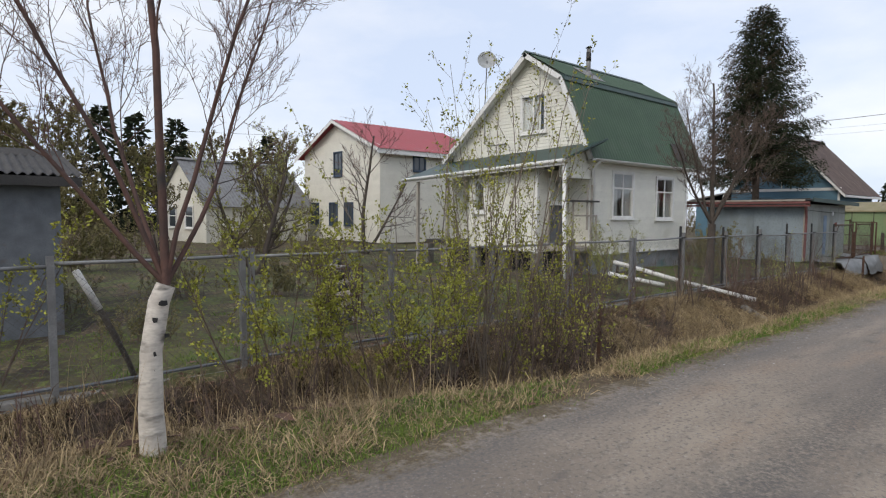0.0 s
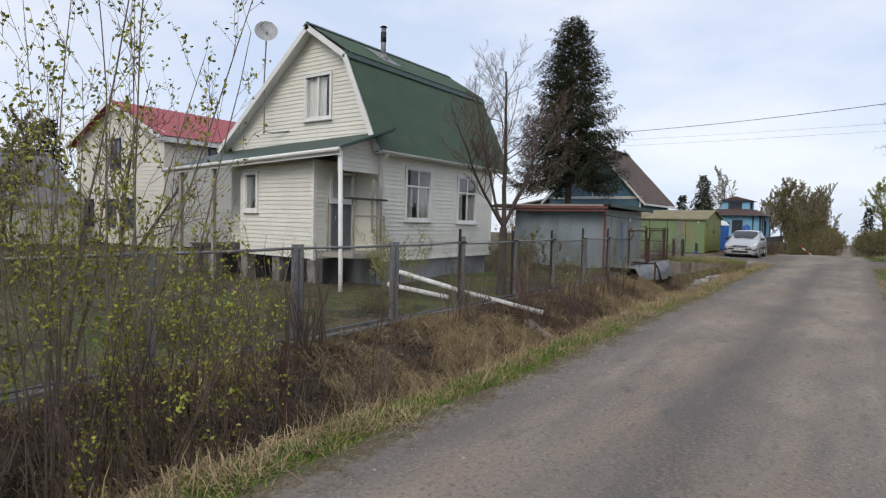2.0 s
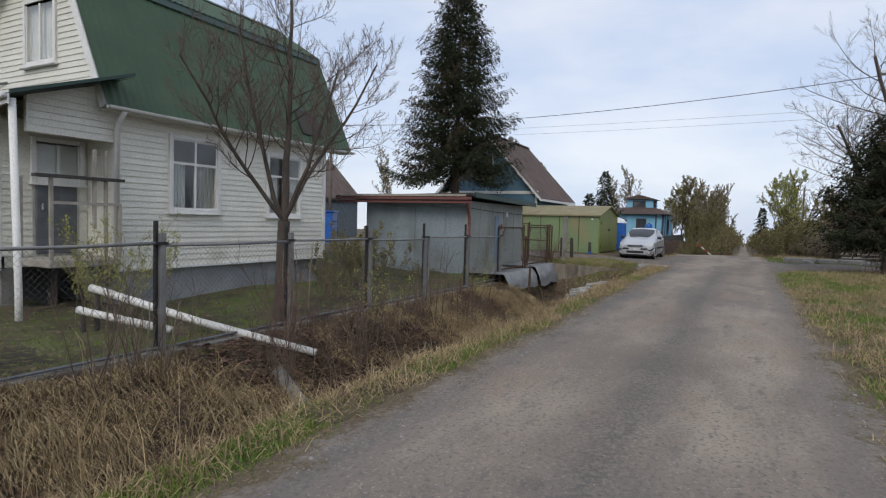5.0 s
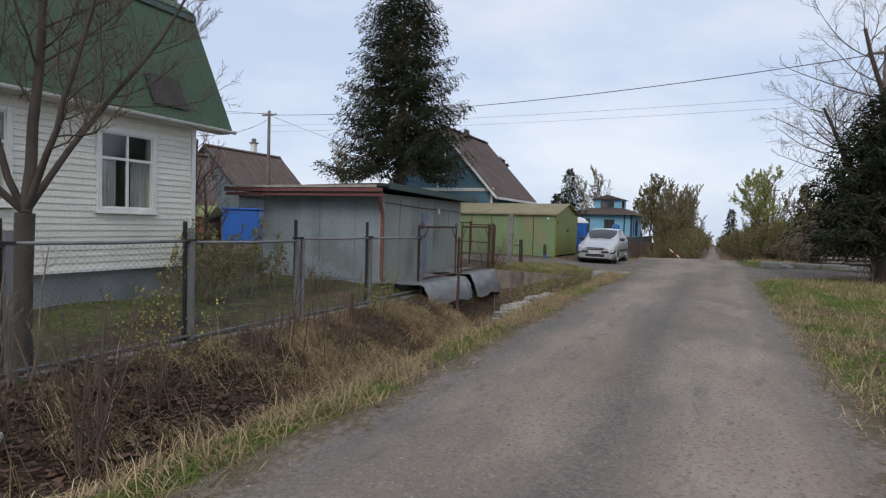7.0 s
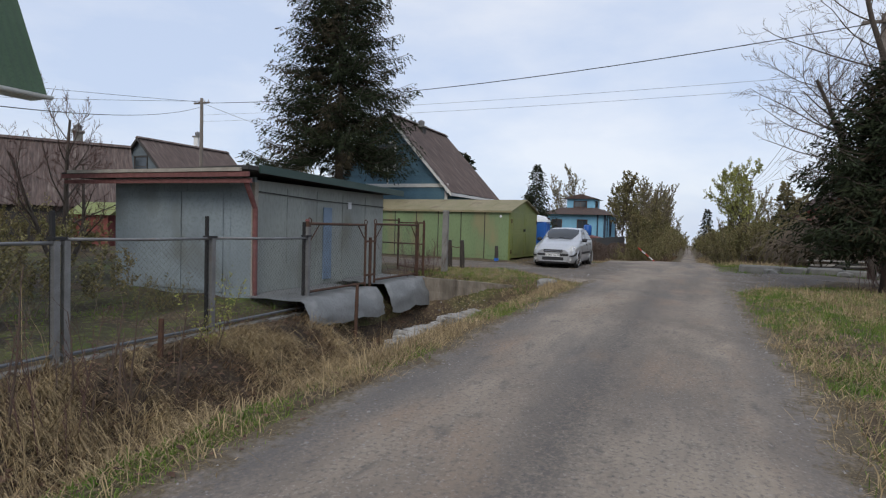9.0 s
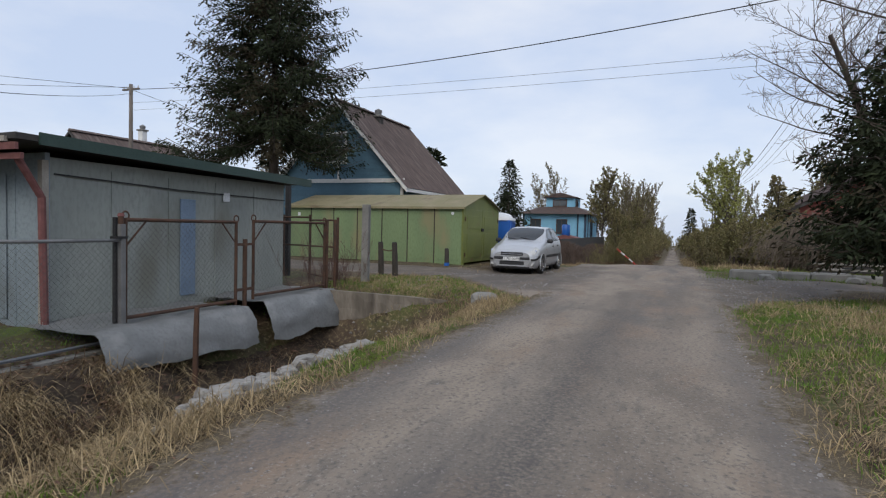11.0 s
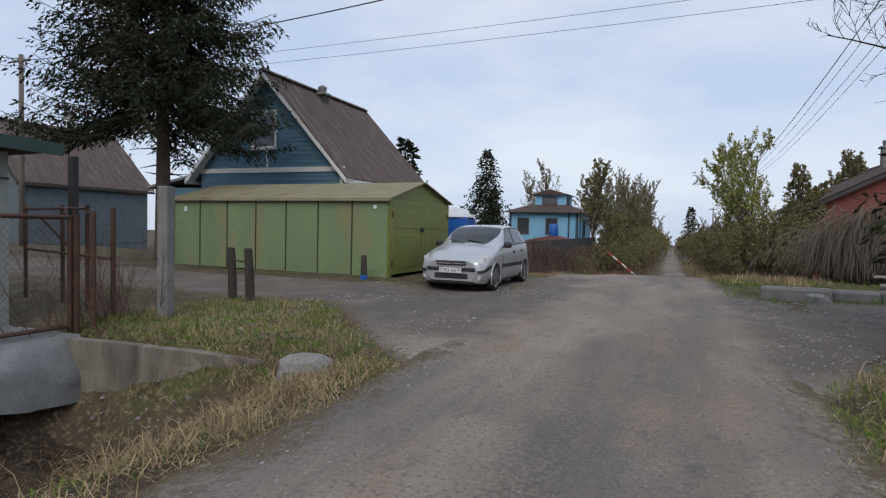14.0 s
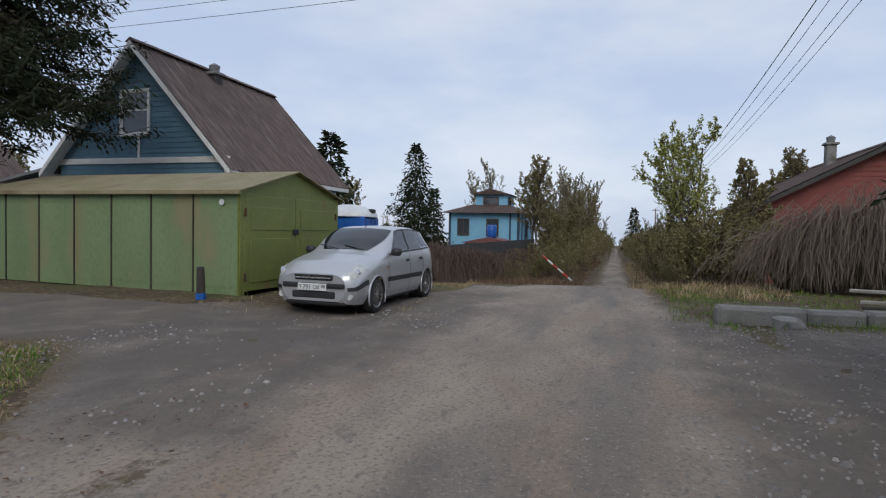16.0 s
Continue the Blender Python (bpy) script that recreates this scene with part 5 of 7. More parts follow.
    for txt, y, z, size in (("T", 0.235, 0.44, 0.085), ("791", 0.165, 0.435, 0.105), ("OK", -0.02, 0.44, 0.085), ("98", -0.165, 0.46, 0.075)):
        cu = bpy.data.curves.new("plate_text", "FONT")
        cu.body, cu.size, cu.extrude = txt, size, 0.001
        ob = new("plate_text", cu)
        me = bpy.data.meshes.new_from_object(ob.evaluated_get(bpy.context.evaluated_depsgraph_get()))
        bpy.data.objects.remove(ob)
        me.materials.clear()
        me.materials.append(INK)
        part("plate_text", me, None, pl, m=pose(-1.958, y, z, 90, 0, -90))
    part("roof_aerial", Shape().tube([(-0.02, 0, 1.44), (0.02, 0, 1.475)], [0.02, 0.006], 6), BLACK_TRIM, c)
    part("underbody", Shape().box(-1.6, 1.65, -0.56, 0.56, 0.14, 0.30), BLACK_TRIM, c)
    return c


car()


# ---------------------------------------------------------------- fence along the lane
def chain_link(x0, x1, z0, z1, y, cell=0.072, r=0.0014):
    """Crossing wires of a chain-link panel."""
    s, h = Shape(), z1 - z0
    k = int((x1 - x0 + h) / cell)
    for d in (1, -1):
        for i in range(k + 1):
            a = x0 - h + i * cell
            lo, hi = max(a, x0), min(a + h, x1)
            if hi - lo < 0.01:
                continue
            za, zb = z0 + (lo - a), z0 + (hi - a)
            if d < 0:
                za, zb = z1 - (lo - a), z1 - (hi - a)
            s.tube([(lo, y + 0.003 * d, za), (hi, y + 0.003 * d, zb)], r, 3, cap=False)
    return s


def lane_fence():
    f = thing("fence", "grey chain-link fence on steel posts along the ditch", "fence", (0, FENCE_Y, 0))
    posts = [-5.9, -3.75, -1.62, 0.5, 2.43, 4.5, 6.5, 8.55, 10.64, 12.76, 14.95, 17.06, 19.2, 21.31, 23.5]
    rng = random.Random(4)
    for x in posts:
        zb, lean = -0.75, rng.uniform(-0.012, 0.012)
        twin = x in (2.43, 8.55, 10.64, 19.2)
        for k in ((-0.055, 0.055) if twin else (0.0,)):
            p = Shape()
            p.box(x + k - 0.035, x + k - 0.028, -0.03, 0.03, zb, 1.02)
            p.box(x + k - 0.028, x + k + 0.03, -0.03, -0.022, zb, 1.02)
            part("post", p, GALV, f, m=pose(0, 0, 0, 0, math.degrees(lean) * 0.5, 0))
        if x > 12:
            part("post_extension", Shape().box(x - 0.075, x - 0.03, 0.03, 0.075, -0.7, 1.20 + rng.uniform(-0.04, 0.05), b=0.006), BLACK_STEEL, f, "black steel tube beside the post")
            part("bracket", Shape().box(x - 0.10, x + 0.05, -0.04, 0.08, 0.93, 0.96), BLACK_STEEL, f)
    for a, b in zip(posts, posts[1:]):
        za = 0.93 + rng.uniform(-0.02, 0.02)
        zb = za + rng.uniform(-0.02, 0.02)
        part("top_rail", Shape().tube([(a, 0, za), (lerp(a, b, 0.5), 0, (za + zb) / 2 - 0.01), (b, 0, zb)], 0.02, 7), GALV, f, smooth=True)
        part("bottom_rail", Shape().tube([(a, 0, -0.30 + rng.uniform(-0.02, 0.02)), (b, 0, -0.30 + rng.uniform(-0.02, 0.02))], 0.022, 6), GREY_STEEL, f)
        part("wire_mesh", chain_link(a + 0.02, b - 0.02, -0.28, 0.90, 0.0), MESH_WIRE, f)
    for a, b in zip(posts, posts[1:]):
        part("base_slab", Shape().box(a + 0.01, b - 0.01, -0.06, 0.06, -0.62, -0.36 + rng.uniform(-0.02, 0.02), b=0.012), CONCRETE, f)
    return f


lane_fence()


def gate_leaf(x0, x1, z0, z1, label):
    g = thing("gate", label, "gate", (0, 8.97, 0), group="yard gate leaves")
    r = 0.024
    part("stile", Shape().tube([(x0, 0, z0), (x0, 0, z1)], r, 8), RUST, g)
    part("stile", Shape().tube([(x1, 0, z0), (x1, 0, z1)], r, 8), RUST, g)
    part("gate_rail", Shape().tube([(x0, 0, z1 - 0.02), (x1, 0, z1 - 0.02)], r, 8), RUST, g)
    part("gate_rail", Shape().tube([(x0, 0, z0 + 0.06), (x1, 0, z0 + 0.06)], r, 8), RUST, g)
    part("wire_mesh", chain_link(x0, x1, z0 + 0.06, z1 - 0.03, 0.0, 0.08, 0.0016), MESH_WIRE, g)
    part("brace", Shape().tube([(x0, 0, z1 - 0.35), (x0 + 0.3, 0, z1 - 0.03)], 0.012, 6), RUST, g)
    part("brace", Shape().tube([(x1, 0, z1 - 0.35), (x1 - 0.3, 0, z1 - 0.03)], 0.012, 6), RUST, g)
    for x in (x0, x1):
        lug = Shape()
        lug.grid([[(x + 0.05 * math.cos(k * math.pi / 8) + 0.012 * math.cos(k * math.pi / 8) * math.cos(j), 0.012 * math.sin(j), z1 + 0.03 + 0.05 * math.sin(k * math.pi / 8) + 0.012 * math.sin(k * math.pi / 8) * math.cos(j)) for j in (0, 1.6, 3.2, 4.8, 6.28)] for k in range(17)])
        part("lifting_ring", lug, RUST, g)
    return g


gate_leaf(23.56, 25.47, -0.10, 1.18, "rusty framed chain-link gate leaf, closed")
gate_leaf(25.86, 27.86, -0.06, 1.20, "rusty framed chain-link gate leaf, closed")
g = thing("gate_post", "dark pipe post between the gate leaves", "post", (25.67, 8.97, 0))
part("pipe", Shape().tube([(0, 0, -0.6), (0, 0, 0.9)], 0.035, 8), RUST, g)
part("crossbar", Shape().box(-0.2, 0.2, -0.02, 0.02, 0.80, 0.84), RUST, g)
part("crossbar", Shape().box(-0.2, 0.2, -0.02, 0.02, 0.10, 0.14), RUST, g)
g = thing("gate_post", "rusty end post of the yard gate with a red cap", "post", (23.5, 8.97, 0))
part("pipe", Shape().tube([(0, 0, -0.7), (0, 0, 1.2)], 0.035, 8), RUST, g)
part("cap", Shape().tube([(0, 0, 1.2), (0, 0, 1.24)], [0.045, 0.03], 8), RED_TRIM, g)
solid("gate_post", Shape().tube([(27.93, 8.97, -0.7), (27.93, 8.97, 1.22)], 0.04, 8), RUST, "rusty pipe post at the gate hinge", "post")
solid("tall_post", Shape().box(29.22, 29.32, 10.82, 10.92, -0.3, 2.05, b=0.008), BLACK_STEEL, "tall black square steel post", "post")
s = Shape().box(-0.075, 0.075, -0.07, 0.07, -0.35, 1.58, b=0.012)
solid("concrete_post", s, CONCRETE, "weathered square concrete fence post", "post", at=pose(28.8, 8.6, 0, 0.4, -0.5, 8))

# side fence behind the concrete post, running away from the lane
sf = thing("side_fence", "old pipe and wire fence turning into the yard", "fence", (28.4, 8.75, 0))
for x, y, h in ((-0.35, 0.1, 1.25), (0.05, 0.3, 1.30), (0.4, 1.2, 1.35), (0.7, 2.1, 1.35), (0.9, 3.2, 1.35)):
    part("post", Shape().tube([(x, y, -0.4), (x, y, h)], 0.028, 7), RUST, sf)
for a, b, z in (((-0.35, 0.1), (0.4, 1.2), 1.24), ((0.4, 1.2), (0.9, 3.2), 1.3), ((-0.35, 0.1), (0.4, 1.2), 0.1), ((0.05, 0.3), (0.9, 3.2), 0.7)):
    part("rail", Shape().tube([(*a, z), (*b, z)], 0.018, 6), RUST, sf)

# bar fence at the left end, and a leaning white pipe
lp = thing("leaning_pipe", "short white pipe on a dark stick leaning on the fence", "pipe", (0.71, 9.03, 0))
part("pipe", Shape().tube([(0, 0, 0.86), (0.10, 0.0, 0.66), (0.20, 0.0, 0.45)], 0.035, 8), PIPE_WHITE, lp, "scuffed white plastic pipe", smooth=True)
part("stick", Shape().tube([(0.17, 0, 0.52), (0.33, 0, 0.17), (0.46, 0, -0.15), (0.55, 0, -0.45)], [0.03, 0.032, 0.028, 0.03], 7), STUMP, lp, smooth=True)

# ---------------------------------------------------------------- tarred sheets and bank at the yard gate
def draped(name, x0, x1, y0, y1, z_top, drop, seed, label):
    """A stiff sheet that runs level from the yard and folds down over the bank."""
    rws, rng = [], random.Random(seed)
    for i in range(15):
        u = i / 14
        r = []
        for j in range(19):
            x = lerp(x0, x1, j / 18)
            e = drop * (1 + 0.25 * wob(x, seed, 1.3))
            if u < 0.5:
                y, z = lerp(y0, y1, u * 2), z_top + 0.015 * wob(x, u * 3, 2.0, seed)
            else:
                k = (u - 0.5) * 2
                y, z = y1 - 0.05 - 0.20 * k - 0.05 * math.sin(k * 3), z_top - e * k
            n2 = 0.07 * wob(x, u * 2.2, 2.0, seed) + 0.045 * wob(x, u * 2, 5.0, seed + 1)
            r.append((x + 0.10 * k * wob(0.3, x, 1, 3) if u >= 0.5 else x, y - abs(n2) * (1 if u > 0.5 else 0.2), z + n2 * 0.6))
        rws.append(r)
    s = Shape().grid(rws)
    return solid(name, s, TARP, label, "sheet", group="sheets over the bank", smooth=True)


draped("roofing_sheet", 22.9, 25.35, 9.85, 8.68, -0.10, 0.46, 3, "grey tarred sheet draped over the bank below the gate")
draped("roofing_sheet", 25.75, 27.75, 9.85, 8.72, -0.06, 0.58, 8, "crumpled grey tarred sheet draped over the bank")
hw = Shape()
n = 16
rws = []
for i in range(7):
    rws.append([(27.55 + 0.5 * (j / n) + 0.05 * wob(j, i, 0.6), lerp(8.85, 6.05, j / n), lerp(-0.05 - 0.1 * (j / n), -1.0, i / 6)) for j in range(n + 1)])
hw.grid(rws)
hw.grid([[(x + d, y, -0.05 - 0.1 * (j / n)) for j in range(n + 1) for y in (lerp(8.85, 6.05, j / n),) for x in (27.55 + 0.5 * (j / n) + 0.05 * wob(j, 0, 0.6),)] for d in (0.12, 0.0)])
solid("headwall", hw, DIRTY_CONCRETE, "stained cracked concrete headwall at the ditch's end", "wall")


def stone(name, at, size, seed, mat_, label, group=""):
    bm = bmesh.new()
    bmesh.ops.create_icosphere(bm, subdivisions=2, radius=1.0)
    for v in bm.verts:
        k = 1 + 0.5 * noise.noise(v.co * 1.7 + Vector((seed * 3.1, 0, 0)))
        v.co = Vector((max(-0.8, min(0.8, v.co.x * k)) * size[0], max(-0.8, min(0.8, v.co.y * k)) * size[1], max(-0.75, min(0.75, v.co.z * k)) * size[2]))
    me = bpy.data.meshes.new(name)
    bm.to_mesh(me)
    bm.free()
    me.materials.append(mat_)
    ob = new(name, me)
    ob.matrix_basis = PLAN @ pose(*at, 0, 0, seed * 37)
    return tagged(ob, label, "stone", group)


stone("concrete_lump", (27.45, 5.62, 0.0), (0.27, 0.16, 0.15), 3, CONCRETE, "broken lump of pale concrete on the verge")
rng = random.Random(12)
for i in range(190):
    u = rng.random()
    x = lerp(21.9, 24.8, u) + rng.gauss(0, 0.12)
    y = 6.36 - 0.1 * u + rng.gauss(0, 0.2)
    stone("rubble", (x, y, land(x, y) + 0.02 + 0.012 * (i % 4)), (0.06 + 0.26 * rng.random() ** 2, 0.05 + 0.16 * rng.random() ** 2, 0.025 + 0.06 * rng.random()), i, RUBBLE, "dirty white lump of rubble dumped in the ditch", "rubble in the ditch")

# ---------------------------------------------------------------- posts, bollards and small things
def bollard(x, y, h, rz, lean, label, paint=None):
    b = thing("bollard", label, "post", (x, y, land(x, y)), rz, "old posts at the track")
    part("post", Shape().tube([(0, 0, -0.2), (0, 0, 0.15), (lean * 0.5, 0, h * 0.6), (lean, 0.01, h)], [0.072, 0.07, 0.066, 0.06], 9), STUMP, b)
    part("cap", Shape().tube([(lean, 0.01, h), (lean, 0.01, h + 0.02)], [0.06, 0.045], 9), BLACK_STEEL, b)
    if paint:
        part("painted_foot", Shape().tube([(0, 0, 0.0), (0, 0, 0.12)], 0.078, 9), BLUE_PLASTIC, b, "blue painted foot")
    return b


bollard(30.62, 9.2, 0.78, 0, -0.03, "dark wooden bollard with a flat top")
b2 = bollard(30.52, 8.78, 0.78, 0, -0.04, "dark wooden bollard with a flat top")
solid("bollard_bar", Shape().tube([(30.58, 9.18, 0.60), (30.56, 8.98, 0.57), (30.5, 8.80, 0.60)], 0.014, 6), RUST, "thin iron bar joining two bollards", "bar")
bollard(34.32, 8.98, 0.52, 0, 0.0, "charred steel post with a blue painted foot", True)
for x, y, h in ((20.1, 8.55, 0.0), (23.9, 8.2, 0.1), (6.7, 7.0, 0.2)):
    solid("stake", Shape().tube([(x, y, -1.0), (x + 0.02, y, h - 0.3), (x + 0.03, y, h)], [0.035, 0.035, 0.03], 7), RUST, "rusty iron stake driven into the bank", "stake", "stakes in the bank")

for pts in ([(13.20, 11.1, 0.20), (13.26, 10.84, 0.15), (13.75, 9.5, -0.20), (14.33, 7.92, -0.54)], [(13.05, 11.15, -0.10), (13.1, 11.0, -0.13), (13.54, 9.82, -0.32)]):
    solid("drain_pipe", Shape().tube(pts, 0.055, 10), PIPE_WHITE, "long white plastic drain pipe running to the ditch", "pipe", "drain pipes", smooth=True)
solid("concrete_pipe", Shape().tube([(x, y, land(x, y) + 0.01) for x, y in ((13.12, 6.85), (13.35, 7.35), (13.6, 7.9))], 0.10, 14), CONCRETE, "short grey concrete pipe half sunk in the ditch bank", "pipe", smooth=True)

for x, y, z in ((13.22, 11.0, 0.11), (13.07, 11.08, -0.18)):
    solid("pipe_prop", Shape().tube([(x, y, land(x, y) - 0.2), (x + 0.01, y, z)], [0.04, 0.035], 8), STUMP, "short wooden stake propping up a drain pipe", "stake", "props of the drain pipes")

# rusty mesh basket of wood in the garden
bk = thing("basket", "rusty wire basket filled with split firewood", "basket", (4.5, 10.4, -0.34))
for k in range(10):
    a = k * math.pi / 5
    part("bar", Shape().tube([(0.34 * math.cos(a), 0.34 * math.sin(a), 0), (0.36 * math.cos(a), 0.36 * math.sin(a), 0.95)], 0.012, 5), RUST, bk)
for z in (0.05, 0.5, 0.93):
    part("hoop", Shape().tube([(0.35 * math.cos(k * math.pi / 8), 0.35 * math.sin(k * math.pi / 8), z) for k in range(17)], 0.012, 5), RUST, bk)
rng = random.Random(2)
for k in range(26):
    a, r, z = rng.random() * 6.3, 0.26 * rng.random() ** 0.5, 0.06 + 0.036 * k
    part("log", Shape().box(-0.16, 0.16, -0.05, 0.05, -0.05, 0.05, b=0.02), DARK_WOOD if k % 4 else PALE_BOARD, bk, m=pose(r * math.cos(a) * 0.6, r * math.sin(a) * 0.6, z, rng.random() * 60, rng.random() * 30, rng.random() * 180))

# portable cabin with a white lid behind the garage
pc = thing("cabin", "blue plastic cabin with a white domed lid", "cabin", (39.55, 8.95, 0.05), 4)
part("wall", Shape().box(-0.55, 0.55, -0.55, 0.55, 0, 1.42, b=0.05), BLUE_PLASTIC, pc)
for x in (-0.3, 0.0, 0.3):
    part("rib", Shape().box(x - 0.04, x + 0.04, -0.575, -0.54, 0.1, 1.34, b=0.01), BLUE_PLASTIC, pc)
lid = Shape()
lid.grid([[(0.62 * math.sin(t) * math.copysign(abs(math.cos(a)) ** 0.6, math.cos(a)), 0.62 * math.sin(t) * math.copysign(abs(math.sin(a)) ** 0.6, math.sin(a)), 1.41 + 0.30 * math.cos(t)) for a in [k * math.pi / 12 for k in range(25)]] for t in [j * math.pi / 16 for j in range(9)]])
part("lid", lid, WHITE_PLASTIC, pc, "white domed lid", smooth=True)
part("vent", Shape().box(-0.12, 0.12, -0.62, -0.5, 1.51, 1.60, b=0.02), BLACK_STEEL, pc)

# kiosk and blue box behind the shed
kb = thing("storage_box", "bright blue sheet-covered storage box", "box", (32.4, 22.9, -0.35), 30)
part("box_body", Shape().box(-0.9, 0.9, -0.8, 0.8, 0, 1.95, b=0.04), BLUE_PLASTIC, kb)
part("box_lid", Shape().box(-0.97, 0.97, -0.87, 0.87, 1.95, 2.03, b=0.02), BLUE_PLASTIC, kb)
part("strap", Shape().box(-0.93, 0.93, -0.83, -0.80, 1.45, 1.5), BLACK_STEEL, kb)
kr = thing("hut", "small dark red hut with a yellow-green roof", "hut", (31.2, 24.6, -0.35), 20)
part("wall", Shape().box(-0.8, 0.8, -0.7, 0.7, 0, 1.6), BRICK_RED, kr)
part("roof", Shape().prism([(-1.0, -0.9, 1.58), (1.0, -0.9, 1.58), (0, -0.9, 2.1)], (0, 1.8, 0)), GAR_DOOR, kr)
part("door", Shape().box(-0.4, 0.3, -0.73, -0.70, 0.05, 1.5), RED_TRIM, kr)

# low wall of old blocks and boards by the side lane
bw = thing("block_wall", "low wall of old concrete blocks with planks on top", "wall", (35.55, 1.35, 0))
rng = random.Random(6)
y = 0.0
for k in range(6):
    ln = 0.75 + rng.random() * 0.5
    part("block", Shape().box(-0.14, 0.14, -ln + 0.02, 0.0, -0.15, 0.20 + rng.uniform(-0.06, 0.04), b=0.05), CONCRETE, bw, m=pose(rng.uniform(-0.04, 0.04) + 0.12 * k, y, 0, 0, 0, 7 + rng.uniform(-4, 4)))
    y -= ln * 0.99
for k in range(7):
    part("plank", Shape().box(-1.1, 1.1, -0.08, 0.08, -0.02, 0.02, b=0.006), PALE_BOARD if k % 2 else DARK_WOOD, bw, m=pose(0.55 + 0.05 * k, -3.0 - rng.random() * 1.2, 0.25 + 0.035 * k, rng.uniform(-4, 4), rng.uniform(-5, 5), 75 + rng.uniform(-22, 22)))
for k, (x, y2) in enumerate(((35.15, 0.55), (35.3, -1.4), (35.2, -2.2))):
    stone("boulder", (x, y2, 0.05), (0.24, 0.2, 0.14), 20 + k, CONCRETE, "grey stone lying before the block wall", "stones by the side lane")

lt = thing("shed", "low brown-roofed shed below the blue house", "shed", (64.0, 9.2, -1.0))
part("wall", Shape().box(0, 2.5, 0, 3.2, 0, 1.35), DARK_WOOD, lt)
part("roof", Shape().prism([(-0.2, -0.3, 1.35), (-0.2, 3.5, 1.35), (-0.2, 1.6, 1.75)], (2.9, 0, 0)), RED_TRIM, lt)
bb = thing("barrel", "bright blue plastic barrel on the shed roof", "barrel", (64.8, 10.75, 0.68))
part("drum", Shape().tube([(0, 0, 0), (0, 0, 0.1), (0, 0, 0.8), (0, 0, 0.9)], [0.28, 0.33, 0.33, 0.26], 14), BLUE_PLASTIC, bb, smooth=True)
part("cap", Shape().tube([(0, 0, 0.9), (0, 0, 0.96)], 0.12, 10), BLACK_STEEL, bb)
# red and white barrier pole, broken down
bp_ = thing("barrier", "fallen red and white striped barrier pole", "barrier", (49.9, 4.6, land(49.9, 4.6)))
for k in range(6):
    a, b = Vector((0, 0.9, 1.0)) * (1 - k / 6) + Vector((0, -0.3, 0.02)) * (k / 6), Vector((0, 0.9, 1.0)) * (1 - (k + 1) / 6) + Vector((0, -0.3, 0.02)) * ((k + 1) / 6)
    part("stripe", Shape().tube([a, b], 0.035, 8), BARRIER_RED if k % 2 == 0 else WHITE_PLASTIC, bp_)

# ---------------------------------------------------------------- poles and wires
def pole(x, y, top, label, arms=1, lean=0.0, rz=0):
    p = thing("utility_pole", label, "pole", (x, y, land(x, y)), rz, "utility poles")
    h = top - land(x, y)
    part("shaft", Shape().tube([(0, 0, -0.5), (lean, 0, h)], [0.12, 0.085], 9), POLE_WOOD, p, smooth=True)
    for k in range(arms):
        z = h - 0.25 - 0.45 * k
        part("crossarm", Shape().box(-0.05, 0.05, -0.55, 0.55, z - 0.04, z + 0.04, b=0.01), POLE_WOOD, p)
        for y2 in (-0.48, -0.2, 0.2, 0.48):
            part("insulator", Shape().tube([(0, y2, z + 0.04), (0, y2, z + 0.10), (0, y2, z + 0.16)], [0.02, 0.035, 0.02], 7), WHITE_PLASTIC, p)
    return p


pole(39.1, 27.6, 7.75, "grey wooden utility pole with a crossarm")
pole(34.7, -1.9, 7.4, "grey wooden utility pole beside the side lane", 1, 0.15)
pole(37.6, -8.5, 7.3, "grey wooden utility pole down the side lane")
pole(80.0, -2.6, 5.9, "grey wooden utility pole far down the lane")
pole(125.0, -3.2, 5.2, "grey wooden utility pole far down the lane")


def wire(a, b, sag, r=0.011, label="sagging black overhead cable between poles"):
    pts = [Vector(a).lerp(Vector(b), k / 24) - Vector((0, 0, sag * 4 * (k / 24) * (1 - k / 24))) for k in range(25)]
    return solid("overhead_cable", Shape().tube(pts, r, 4), CABLE, label, "cable", "overhead cables")


wire((39.1, 27.6, 7.5), (34.7, -1.9, 7.15), 0.55, 0.016)
wire((39.1, 27.6, 7.6), (16.0, 60.0, 7.4), 0.6)
wire((39.1, 27.6, 7.3), (20.6, 14.0, 3.0), 0.35, 0.012, "black service cable to the house gable")
wire((39.1, 27.6, 7.5), (75.0, 30.0, 7.0), 0.6)
wire((39.1, 27.6, 7.55), (-5.0, 52.0, 7.6), 0.9)
for k, dy in enumerate((-0.48, -0.2, 0.2, 0.48)):
    wire((34.8, -1.9 + dy, 7.3), (80.0, -2.6 + dy, 5.8), 0.75, 0.013 if k == 3 else 0.008)
    wire((80.0, -2.6 + dy, 5.8), (125.0, -3.2 + dy, 5.1), 0.6, 0.012)
for dz in (0.0, 0.35):
    wire((37.6, -8.5, 6.3 + dz), (39.1, 27.6, 6.5 + dz), 0.25, 0.006)

